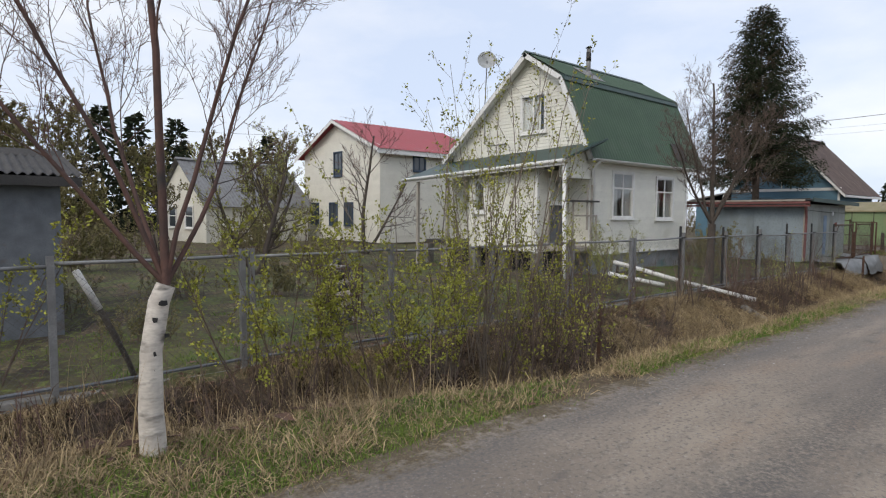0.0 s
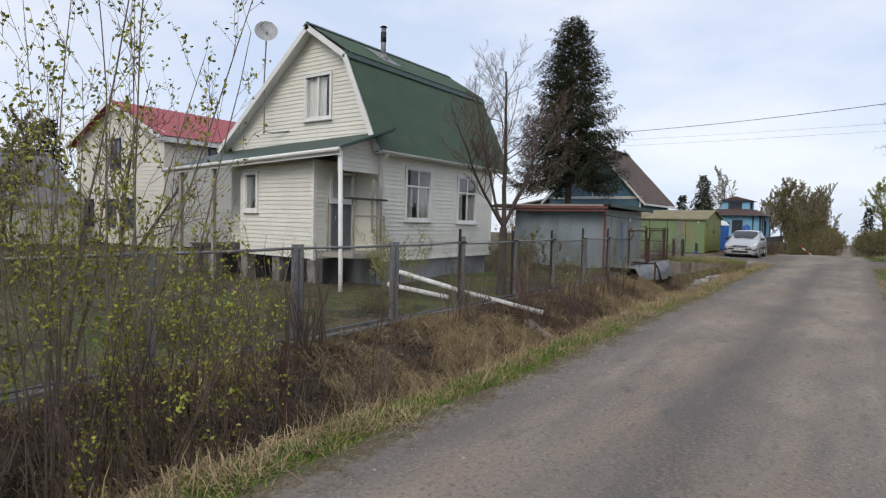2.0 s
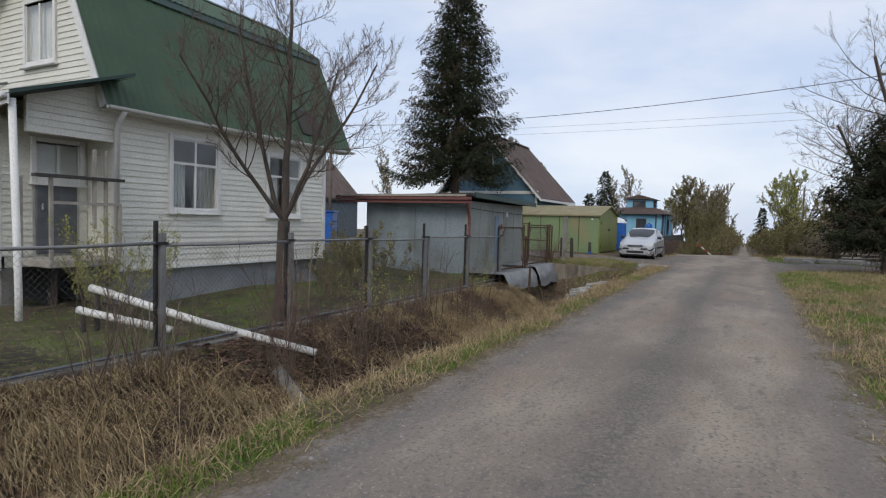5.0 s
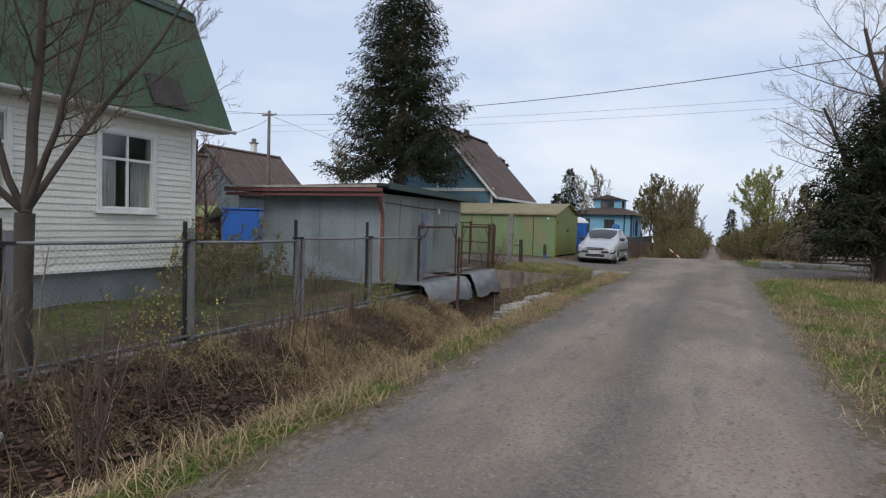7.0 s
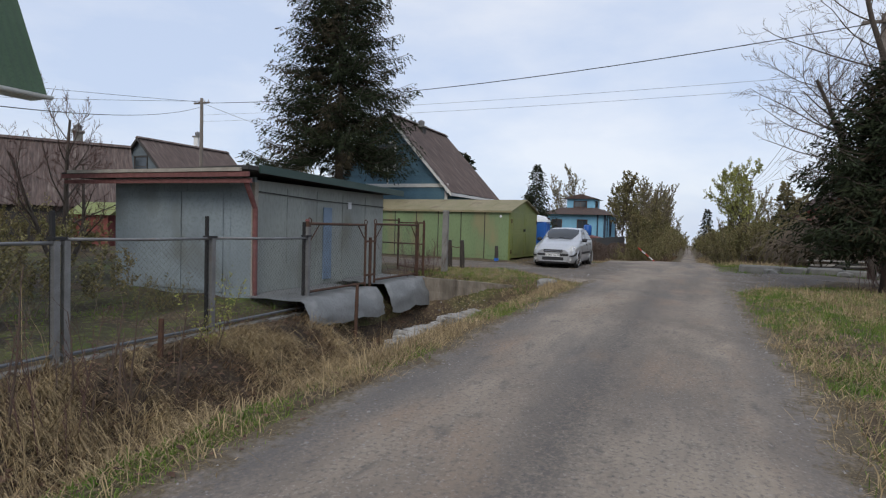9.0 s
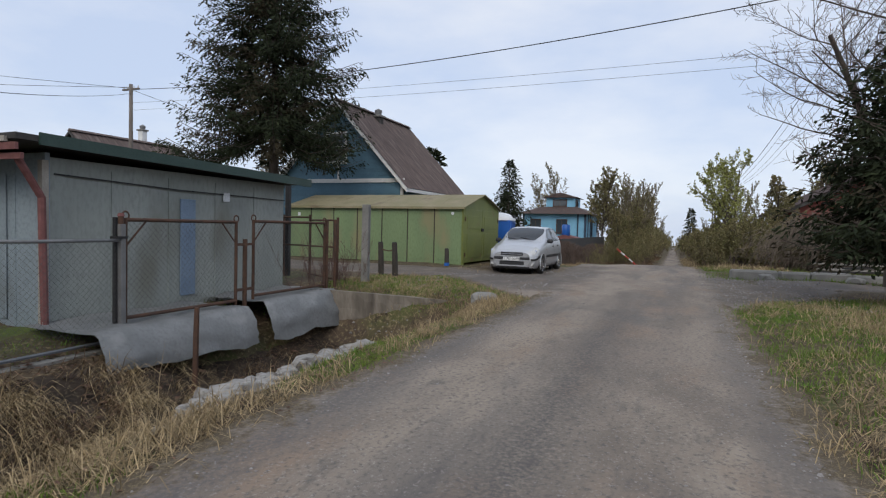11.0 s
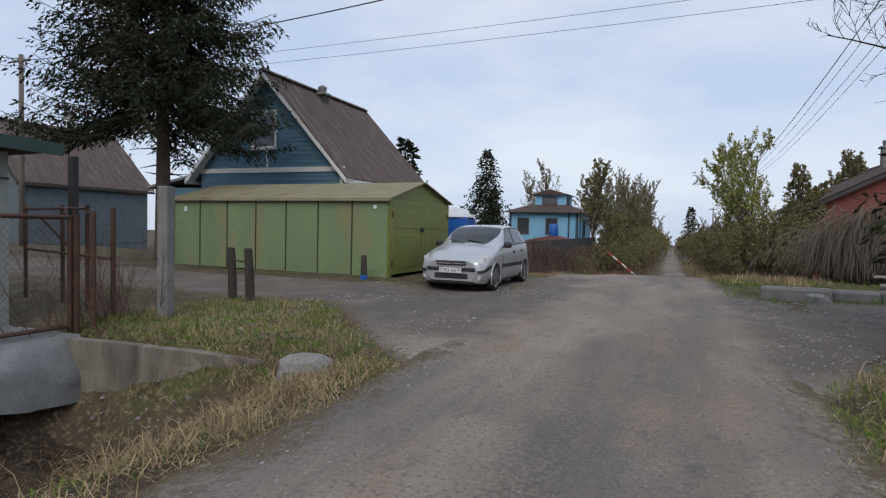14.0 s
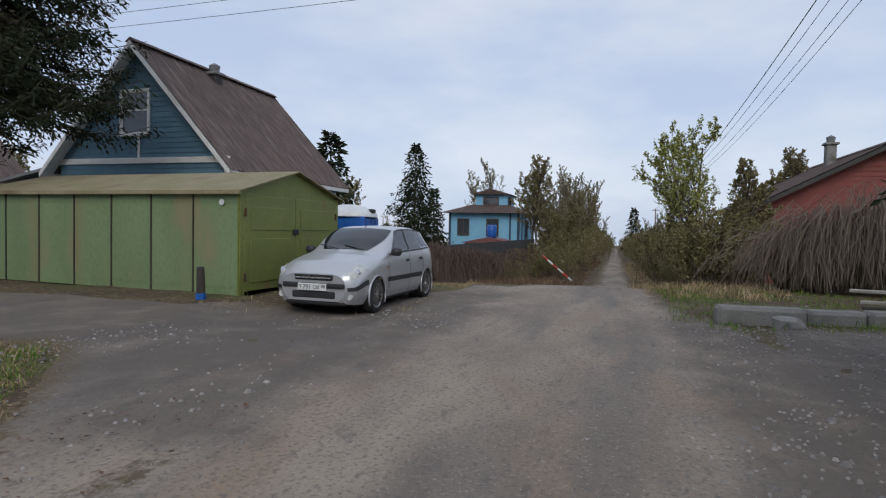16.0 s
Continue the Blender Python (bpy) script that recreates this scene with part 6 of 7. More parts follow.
# ---------------------------------------------------------------- trees and shrubs
def grow(rng, out, tips, p, d, length, r, level, cfg):
    """One limb and its children; out[level] takes the wood, tips the ends with their directions."""
    k = cfg["segs"][level]
    pts, rad, q, dd = [p.copy()], [r], p.copy(), d.copy()
    for i in range(k):
        w = cfg["wander"][level]
        dd = (dd + Vector((rng.gauss(0, w), rng.gauss(0, w), rng.gauss(0, w))) + Vector((0, 0, cfg["up"][level] / k))).normalized()
        q = q + dd * (length / k)
        pts.append(q.copy())
        rad.append(r * lerp(1.0, cfg["taper"][level], (i + 1) / k))
    out[min(level, len(out) - 1)].tube(pts, rad, cfg["sides"][level], cap=False)
    if level + 1 >= len(cfg["segs"]):
        tips.append((pts, dd))
        return
    for j in range(cfg["n"][level]):
        u = lerp(cfg["from"][level], 1.0, (j + rng.random()) / cfg["n"][level])
        i = min(int(u * k), k - 1)
        base = pts[i].lerp(pts[i + 1], u * k - i)
        along = (pts[i + 1] - pts[i]).normalized()
        az = rng.random() * 2 * math.pi
        side = along.orthogonal().normalized()
        side = Matrix.Rotation(az, 3, along) @ side
        a = radians(cfg["angle"][level] + rng.gauss(0, 9))
        nd = along * math.cos(a) + side * math.sin(a)
        ln = length * cfg["ratio"][level] * rng.uniform(0.65, 1.15) * lerp(1.0, 0.55, u)
        grow(rng, out, tips, base, nd, ln, max(cfg["thin"], rad[i] * cfg["rr"][level] * lerp(1, 0.7, u)), level + 1, cfg)


def leaf_card(s, p, d, side, ln, w):
    """A small pointed leaf, folded along its middle."""
    m = p + d * ln * 0.5
    up = d.cross(side) * (w * 0.35)
    k = len(s.v)
    s.v.extend((tuple(p), tuple(m + side * w - up), tuple(p + d * ln), tuple(m - side * w - up)))
    s.f.extend(((k, k + 1, k + 2), (k, k + 2, k + 3)))


def leaves(rng, tips, per, ln, w, spread=0.02, droop=0.0):
    s = Shape()
    for pts, dd in tips:
        for _ in range(per):
            i = rng.randrange(len(pts) - 1)
            p = pts[i].lerp(pts[i + 1], rng.random()) + Vector((rng.gauss(0, spread), rng.gauss(0, spread), rng.gauss(0, spread)))
            d = (dd * 0.6 + Vector((rng.gauss(0, 0.6), rng.gauss(0, 0.6), rng.gauss(0, 0.5) - droop))).normalized()
            leaf_card(s, p, d, Matrix.Rotation(rng.random() * 6.3, 3, d) @ d.orthogonal().normalized(), ln * rng.uniform(0.6, 1.2), w)
    return s


BARE = dict(segs=(8, 6, 4, 3), n=(11, 7, 6), wander=(0.05, 0.10, 0.13, 0.16), up=(0.3, 0.55, 0.45, 0.3), taper=(0.35, 0.3, 0.4, 0.5), sides=(8, 6, 4, 3),
            angle=(48, 42, 38), ratio=(0.55, 0.50, 0.45), rr=(0.45, 0.45, 0.5), thin=0.0035)
BARE["from"] = (0.28, 0.2, 0.15)


def tree(name, label, at, height, r, seed, cfg, bark, twig, stems=((0, 0, 1),), leaf=None, per=0, leaf_size=(0.045, 0.012), stem_lengths=None, group="", category="tree", trunk=None, side_r=0.8):
    rng = random.Random(seed)
    t = thing(name, label, category, at, group=group)
    wood, fine, tips = Shape(), Shape(), []
    start = Vector((0, 0, -0.15))
    if trunk:
        pts, rad = trunk
        tr = Shape().tube(pts, rad, 12, cap=False)
        part("trunk", tr, bark[0], t, smooth=True)
        start = Vector(pts[-1])
    for i, sdir in enumerate(stems):
        ln = height if stem_lengths is None else stem_lengths[i]
        off = Vector((0, 0, 0)) if trunk or len(stems) == 1 else Vector((rng.gauss(0, 0.12), rng.gauss(0, 0.12), 0))
        grow(rng, (wood, wood, fine), tips, start + off, Vector(sdir).normalized(), ln, r * (1.0 if i == 0 else side_r), 0, cfg)
    part("crown" if trunk else "trunk", wood, bark[-1], t, smooth=True)
    part("twigs", fine, twig, t)
    if leaf and per:
        part("leaves", leaves(rng, tips, per, *leaf_size), leaf, t)
    return t


# the birch on the verge: white foot, brown forked stems
birch = tree("birch_tree", "young birch with a white foot and bare forked brown stems", (0.70, 5.98, -0.08), 4.2, 0.027, 11,
     dict(BARE, segs=(10, 8, 5, 3), n=(17, 10, 7), angle=(42, 38, 36), ratio=(0.46, 0.42, 0.42), rr=(0.34, 0.45, 0.6), thin=0.0020, up=(0.35, 0.9, 0.5, 0.3), wander=(0.05, 0.09, 0.12, 0.15)),
     (BIRCH_BARK, BIRCH_UPPER), TWIG_RED, ((0.06, 0.05, 1), (-0.30, 0.12, 0.95), (0.26, -0.05, 1), (-0.62, 0.2, 0.8), (0.5, 0.1, 0.8), (-0.1, 0.45, 0.9)), None, 0,
     side_r=0.62, stem_lengths=(4.7, 3.6, 3.3, 2.5, 2.3, 2.8), trunk=([(0, 0, -0.2), (0.0, 0, 0.05), (-0.01, 0.0, 0.35), (0.0, 0.01, 0.7), (0.05, 0.01, 1.0), (0.09, 0.01, 1.10)], [0.10, 0.078, 0.070, 0.062, 0.060, 0.055]))
rng = random.Random(5)
for k in range(11):
    a, z = rng.uniform(2.6, 5.6), 0.0 + 0.1 * k
    s_ = Shape()
    rr = lerp(0.0665, 0.056, min(1, z))
    cx = 0.05 * z
    s_.grid([[(cx + (rr + 0.003) * math.cos(a + u * rng.uniform(0.25, 0.5)), (rr + 0.003) * math.sin(a + u * 0.4), z + v * rng.uniform(0.006, 0.018)) for u in (-1, -0.4, 0.4, 1)] for v in (-1, 1)])
    part("bark_scar", s_, BLACK_STEEL, birch, "black scar on white bark")

# the bare tree inside the fence
tree("apple_tree", "bare dark-barked fruit tree inside the fence", (15.38, 9.55, -0.42), 4.3, 0.065, 21,
     dict(BARE, segs=(8, 7, 5, 3), n=(17, 11, 9), angle=(52, 44, 40), ratio=(0.50, 0.46, 0.46), rr=(0.36, 0.42, 0.5), up=(0.35, 0.9, 0.7, 0.4), wander=(0.07, 0.13, 0.15, 0.16), thin=0.003),
     (BARK, BARK), TWIG, ((0.12, 0.0, 1), (0.5, -0.12, 0.85), (-0.6, 0.1, 0.8), (0.1, -0.5, 0.9), (-0.2, 0.35, 1)), stem_lengths=(3.9, 3.3, 2.9, 2.6, 3.2), side_r=0.62,
     trunk=([(0, 0, -0.3), (0, 0, 0.2), (0.02, 0, 0.9), (0.05, 0.0, 1.65)], [0.15, 0.115, 0.10, 0.095]))
# the tall bare tree across the side lane
tree("bare_tree", "tall bare grey tree beside the side lane", (31.9, -2.2, 0), 7.2, 0.13, 31,
     dict(BARE, segs=(9, 8, 6, 3), n=(20, 11, 8), angle=(52, 42, 38), ratio=(0.55, 0.45, 0.45), rr=(0.38, 0.42, 0.5), up=(0.2, 0.5, 0.4, 0.3), thin=0.0045),
     (BARK, BARK), TWIG, ((0.02, 0.08, 1), (-0.35, 0.35, 0.9)), stem_lengths=(7.4, 5.6))
tree("fruit_tree", "bare reddish fruit tree in the far garden", (25.6, 18.6, -0.4), 4.6, 0.09, 41,
     dict(BARE, thin=0.006, n=(12, 8, 6)), (BARK, BARK), TWIG_RED, ((0.1, 0, 1), (-0.4, 0.2, 0.9), (0.4, 0.1, 0.9)), stem_lengths=(4.4, 3.6, 3.4))
tree("apple_tree", "old apple tree with sparse young leaves", (6.6, 18.6, -0.4), 4.6, 0.10, 51,
     dict(BARE, thin=0.007, n=(11, 8, 5), angle=(58, 45, 40)), (BARK, BARK), TWIG, ((0.15, 0, 1), (-0.6, 0.1, 0.8), (0.6, 0.2, 0.8)), LEAF_PALE, 3, (0.06, 0.018), (4.0, 3.4, 3.2))
tree("apple_tree", "old apple tree with sparse young leaves", (-1.5, 24.0, -0.4), 5.2, 0.10, 52,
     dict(BARE, thin=0.009, n=(11, 8, 5), angle=(55, 45, 40)), (BARK, BARK), TWIG, ((0.15, 0, 1), (-0.5, 0.1, 0.8)), LEAF_PALE, 3, (0.07, 0.022), (4.8, 4.0))
tree("fruit_tree", "bare fruit tree beside the red-roofed house", (13.5, 24.0, -0.4), 5.2, 0.10, 53,
     dict(BARE, thin=0.008), (BARK, BARK), TWIG_RED, ((0.1, 0, 1), (0.5, 0.1, 0.8)), stem_lengths=(5.4, 4.4))

SHRUB = dict(segs=(8, 5, 3), n=(9, 3), wander=(0.035, 0.07, 0.1), up=(0.2, 0.5, 0.3), taper=(0.3, 0.4, 0.5), sides=(5, 3, 3), angle=(32, 34), ratio=(0.28, 0.4), rr=(0.5, 0.6), thin=0.0025)
SHRUB["from"] = (0.3, 0.2)


def shrub(label, at, stems, height, r, seed, twig, leaf=None, per=0, size=(0.045, 0.012), spread=0.3, lean=0.22, cfg=SHRUB, name="willow_shrub", group="", category="shrub"):
    rng = random.Random(seed)
    t = thing(name, label, category, at, group=group)
    wood, fine, tips = Shape(), Shape(), []
    for _ in range(stems):
        a = rng.random() * 6.3
        d = Vector((rng.gauss(0, lean), rng.gauss(0, lean), 1)).normalized()
        b = Vector((rng.gauss(0, spread), rng.gauss(0, spread * 0.6), -0.1))
        grow(rng, (wood, fine), tips, b, d, height * rng.uniform(0.45, 1.1), r * rng.uniform(0.6, 1.2), 0, cfg)
    part("stems", wood, twig, t)
    part("twigs", fine, twig, t)
    if leaf and per:
        part("leaves", leaves(rng, tips, per, *size), leaf, t)
    return t


shrub("leafing willow shrub with tall thin rods on the bank", (5.0, 7.6, -0.7), 34, 4.0, 0.011, 5, TWIG_PALE, LEAF, 5, (0.045, 0.013), 0.45, 0.12, group="willows on the bank")
shrub("leafing willow shrub low on the bank", (3.8, 7.5, -0.7), 22, 2.2, 0.009, 6, TWIG, LEAF, 7, (0.046, 0.013), 0.4, 0.28, group="willows on the bank")
shrub("leafing willow shrub low on the bank", (5.75, 7.1, -0.85), 30, 2.0, 0.009, 7, TWIG, LEAF, 3, (0.042, 0.012), 0.5, 0.3, group="willows on the bank")
shrub("leafing willow shrub on the bank beside the fence", (2.7, 7.9, -0.6), 16, 2.4, 0.008, 8, TWIG, LEAF, 8, (0.046, 0.013), 0.35, 0.25, group="willows on the bank")
shrub("thicket of bare brown stems in the ditch", (6.2, 6.9, -0.85), 70, 1.5, 0.006, 13, TWIG, None, 0, spread=0.9, lean=0.35, name="sapling_clump", group="saplings on the bank")
shrub("thicket of bare brown stems in the ditch", (1.2, 7.3, -0.8), 60, 1.1, 0.006, 14, TWIG, None, 0, spread=0.9, lean=0.45, name="sapling_clump", group="saplings on the bank")
shrub("thicket of bare brown stems on the bank", (14.6, 7.9, -0.7), 60, 1.25, 0.006, 15, TWIG, None, 0, spread=0.9, lean=0.3, name="sapling_clump", group="saplings on the bank")
shrub("young yellow-green leafing shrub behind the fence", (-0.5, 9.9, -0.35), 16, 2.1, 0.009, 9, TWIG, LEAF, 8, (0.045, 0.014), 0.35, 0.3, name="garden_shrub")
shrub("pale twiggy shrub with first leaves by the porch", (13.9, 11.7, -0.35), 30, 1.6, 0.007, 10, TWIG_PALE, LEAF_PALE, 4, (0.04, 0.012), 0.35, 0.35, name="garden_shrub")
shrub("dense pale shrub behind the fence beside the shed", (20.8, 11.8, -0.35), 36, 1.5, 0.006, 12, TWIG_PALE, LEAF_DARK, 8, (0.05, 0.016), 0.7, 0.3, name="garden_shrub")
for k, (x, y, h, n) in enumerate(((9.6, 8.5, 1.2, 5), (11.6, 8.3, 1.5, 9), (12.2, 8.45, 1.3, 7), (14.2, 8.2, 1.5, 10), (15.9, 8.1, 1.5, 9), (17.3, 7.9, 1.3, 8), (18.3, 7.6, 1.2, 6), (20.9, 8.4, 1.0, 6), (2.2, 7.6, 1.2, 8), (0.2, 7.4, 1.1, 8), (13.2, 7.6, 1.0, 8), (10.4, 8.6, 0.9, 5))):
    shrub("bare brown saplings on the ditch bank", (x, y, land(x, y)), n, h, 0.007, 60 + k, TWIG if k % 3 else TWIG_RED, LEAF_PALE if k in (4, 7) else None, 2, (0.035, 0.012), 0.18, 0.2, name="sapling_clump", group="saplings on the bank")
for k, (x, y, h, n, sp_) in enumerate(((8.36, 8.62, 1.45, 26, 0.16), (7.65, 8.5, 1.5, 7, 0.10), (14.8, 7.46, 1.4, 10, 0.12), (14.95, 8.72, 1.5, 8, 0.14), (17.9, 8.2, 1.4, 12, 0.25), (12.3, 8.7, 1.2, 12, 0.2), (19.0, 7.9, 1.2, 10, 0.3))):
    shrub("clump of thick bare grey sapling stems beside the fence", (x, y, land(x, y)), n, h, 0.015, 90 + k, TWIG_PALE if k % 2 else TWIG, None, 0, spread=sp_, lean=0.12, cfg=dict(SHRUB, n=(5, 2), wander=(0.06, 0.09, 0.1)), name="sapling_clump", group="saplings on the bank")
shrub("dark thicket of bare stems under the spruce", (29.9, -1.3, -0.05), 70, 1.2, 0.007, 81, TWIG_RED, None, 0, spread=0.65, lean=0.35, name="bramble_tangle")
shrub("tangle of bare brambles by the concrete post", (28.3, 9.1, -0.2), 40, 1.3, 0.006, 80, TWIG_RED, None, 0, spread=0.35, lean=0.4, name="bramble_tangle")


def spruce(label, at, height, base, radius, seed, boughs=240, droop=0.30, brown=0.0, spray=0.5, gap=0.12, card=(0.20, 0.026), trunk_r=0.2, name="spruce_tree", power=0.6, group=""):
    """Boughs set all round at uneven heights; each carries side sprays that sag, and each spray short needle tufts."""
    rng = random.Random(seed)
    t = thing(name, label, "tree", at, group=group)
    part("trunk", Shape().tube([(0, 0, -0.3), (0, 0, 0.3), (0.03, 0.02, height * 0.5), (0, 0, height)], [trunk_r * 1.35, trunk_r, trunk_r * 0.55, 0.015], 10), BARK, t, smooth=True)
    wood, green, dead = Shape(), Shape(), Shape()
    for i in range(boughs):
        u = ((i + rng.random()) / boughs) ** 1.12
        zb = lerp(base, height - 0.05, u)
        a = i * 2.39996 + rng.gauss(0, 0.35)
        ln = max(0.12, radius * (1 - u) ** power * rng.uniform(0.66, 1.10) * (1.0 + 0.12 * wob(a, zb, 0.8, seed)))
        out = Vector((math.cos(a), math.sin(a), 0))
        side = Vector((-out.y, out.x, 0))
        rise = lerp(0.10, 0.75, u * u)
        sag = droop * (1 - 0.7 * u) * rng.uniform(0.7, 1.3)
        pt = lambda q: Vector((0, 0, zb)) + out * (ln * q) + Vector((0, 0, ln * (rise * q - sag * math.sin(q * 2.2))))
        wood.tube([pt(k / 5) for k in range(6)], [0.026 * (1 - 0.8 * k / 5) * min(1, ln / 1.5) + 0.004 for k in range(6)], 4, cap=False)
        tgt = dead if rng.random() < brown else green
        n = max(3, int(ln / gap))
        for j in range(n):
            q = lerp(0.18 if ln > 1 else 0.0, 1.0, (j + rng.random()) / n)
            p = pt(q)
            for sg in (-1, 1):
                l2 = min(spray * rng.uniform(0.6, 1.2), 0.75 * ln) * lerp(1.0, 0.45, q)
                d = (out * rng.uniform(0.3, 0.9) + side * sg * rng.uniform(0.4, 1.0) + Vector((0, 0, rng.uniform(-0.75, 0.05) if u < 0.8 else rng.uniform(-0.1, 0.4)))).normalized()
                m = max(2, int(l2 / (card[0] * 0.42)))
                for k in range(m):
                    v = (k + 0.5) / m
                    b = p + d * (l2 * v) + Vector((0, 0, -0.35 * l2 * v * v))
                    e = (d + Vector((rng.gauss(0, 0.45), rng.gauss(0, 0.45), rng.gauss(-0.25, 0.35)))).normalized()
                    leaf_card(tgt, b, e, Matrix.Rotation(rng.random() * 6.3, 3, e) @ e.orthogonal().normalized(), card[0] * rng.uniform(0.6, 1.25), card[1] * rng.uniform(0.7, 1.3))
    part("branches", wood, BARK, t)
    part("needles", green, SPRUCE_GREEN, t)
    if brown:
        part("dry_sprays", dead, SPRUCE_BROWN, t, "brownish dry sprays")
    return t


sp = spruce("tall dark spruce with drooping boughs and a bare lower trunk", (36.2, 16.75, 0), 13.7, 4.6, 3.65, 3, 400, 0.38, 0.22, 0.62, 0.12, (0.17, 0.027), 0.23, power=0.60)
st = Shape()
rng = random.Random(9)
for k in range(22):
    a, z = rng.random() * 6.3, 2.3 + rng.random() * 2.4
    st.tube([(0.15 * math.cos(a), 0.15 * math.sin(a), z), ((0.3 + 0.7 * rng.random()) * math.cos(a), (0.3 + 0.7 * rng.random()) * math.sin(a), z + rng.uniform(-0.15, 0.1))], [0.025, 0.008], 5)
part("dead_snags", st, BARK, sp, "dead broken branch stubs")
spruce("small dense spruce beyond the parked car", (55.3, 12.9, -0.4), 6.0, 0.4, 2.0, 4, 150, 0.12, 0.0, 0.5, 0.17, (0.24, 0.045), 0.1, power=0.8)
spruce("broad dark spruce beside the side lane", (30.1, -1.05, 0), 5.0, 1.35, 2.15, 5, 250, 0.26, 0.10, 0.55, 0.12, (0.15, 0.024), 0.12, power=0.6)

# ---- background trees: built once, then repeated
far_trees = []
P1 = tree("background_tree", "bare birch with a haze of pale twigs", (104, 7.4, -1.3), 9.0, 0.10, 71, dict(BARE, segs=(7, 5, 3, 2), n=(18, 8, 6), angle=(30, 34, 36), ratio=(0.42, 0.42, 0.5), thin=0.016, up=(0.1, 0.8, 0.4, 0.2)), (BARK, BARK), TWIG_PALE, ((0.02, 0, 1),), LEAF_DARK, 2, (0.16, 0.05), group="trees along the lane")
P2 = tree("background_tree", "slender tree with first olive-green leaves", (62, 7.6, -0.5), 5.4, 0.07, 72, dict(BARE, segs=(7, 5, 3, 2), n=(16, 8, 5), angle=(34, 36, 36), ratio=(0.45, 0.42, 0.5), thin=0.009, up=(0.1, 0.7, 0.4, 0.2)), (BARK, BARK), TWIG, ((0.02, 0, 1), (0.2, 0.1, 1)), LEAF_DARK, 6, (0.12, 0.04), group="trees along the lane")
P3 = spruce("dark conifer in the distance", (112, 0.4, -1.6), 6.4, 0.4, 1.6, 73, 80, 0.15, 0.0, 0.6, 0.28, (0.40, 0.09), 0.1, name="background_conifer", power=0.8, group="distant conifers")
P4 = shrub("thick roadside scrub with first olive leaves", (63, 6.4, -0.6), 34, 2.6, 0.014, 74, TWIG, LEAF_DARK, 12, (0.11, 0.036), 0.8, 0.3, dict(SHRUB, n=(7, 3)), name="roadside_scrub", group="scrub along the lane")
P5 = shrub("bare brown roadside scrub", (66, 6.6, -0.6), 40, 2.6, 0.014, 75, TWIG, LEAF_DARK, 3, (0.10, 0.03), 0.8, 0.28, dict(SHRUB, n=(8, 3)), name="roadside_scrub", group="scrub along the lane")
P6 = tree("background_tree", "young tree covered in fresh yellow-green leaves", (46.2, 0.1, -0.2), 4.2, 0.05, 76, dict(BARE, segs=(7, 5, 3, 2), n=(14, 7, 5), angle=(36, 36, 36), ratio=(0.5, 0.45, 0.5), thin=0.006, up=(0.1, 0.7, 0.4, 0.2)), (BARK, BARK), TWIG, ((0.02, 0, 1), (0.25, 0.2, 1), (-0.2, 0.25, 1)), LEAF_PALE, 5, (0.085, 0.028), group="trees along the lane")
protos = dict(a=P1, b=P2, c=P3, d=P4, e=P5, f=P6)
rng = random.Random(17)


def plant(kind, x, y, sc, dz=0.0):
    copy_thing(protos[kind], pose(x * SIZE, y * SIZE, (land(x, y) - 0.05 + dz) * SIZE, 0, 0, rng.random() * 360) @ Matrix.Diagonal((sc * rng.uniform(0.85, 1.15), sc * rng.uniform(0.85, 1.15), sc * rng.uniform(0.9, 1.1), 1)))


# both sides of the lane running into the distance
for x in span((64, 3.2), (120, 6), (215, 1)):
    g_ = step(58, 110, x)
    plant("dede"[int(rng.random() * 4)], x, 5.2 + rng.uniform(-0.4, 0.4) + 1.0 * g_, lerp(0.8, 1.3, g_))
    if x > 70:
        plant("ab"[int(rng.random() * 2)], x + 1, 7.1 + rng.uniform(0, 0.6 + 2.0 * g_), lerp(0.55, 1.0, g_) if x < 100 else 1.05)
    plant("ed"[int(rng.random() * 2)], x, 0.5 + rng.uniform(-0.5, 0.2) - 0.8 * g_, lerp(0.8, 1.1, g_))
    if rng.random() < 0.5:
        plant("ab"[int(rng.random() * 2)], x + 1, -2.6 + rng.uniform(-3, 0), lerp(0.45, 0.75, g_))
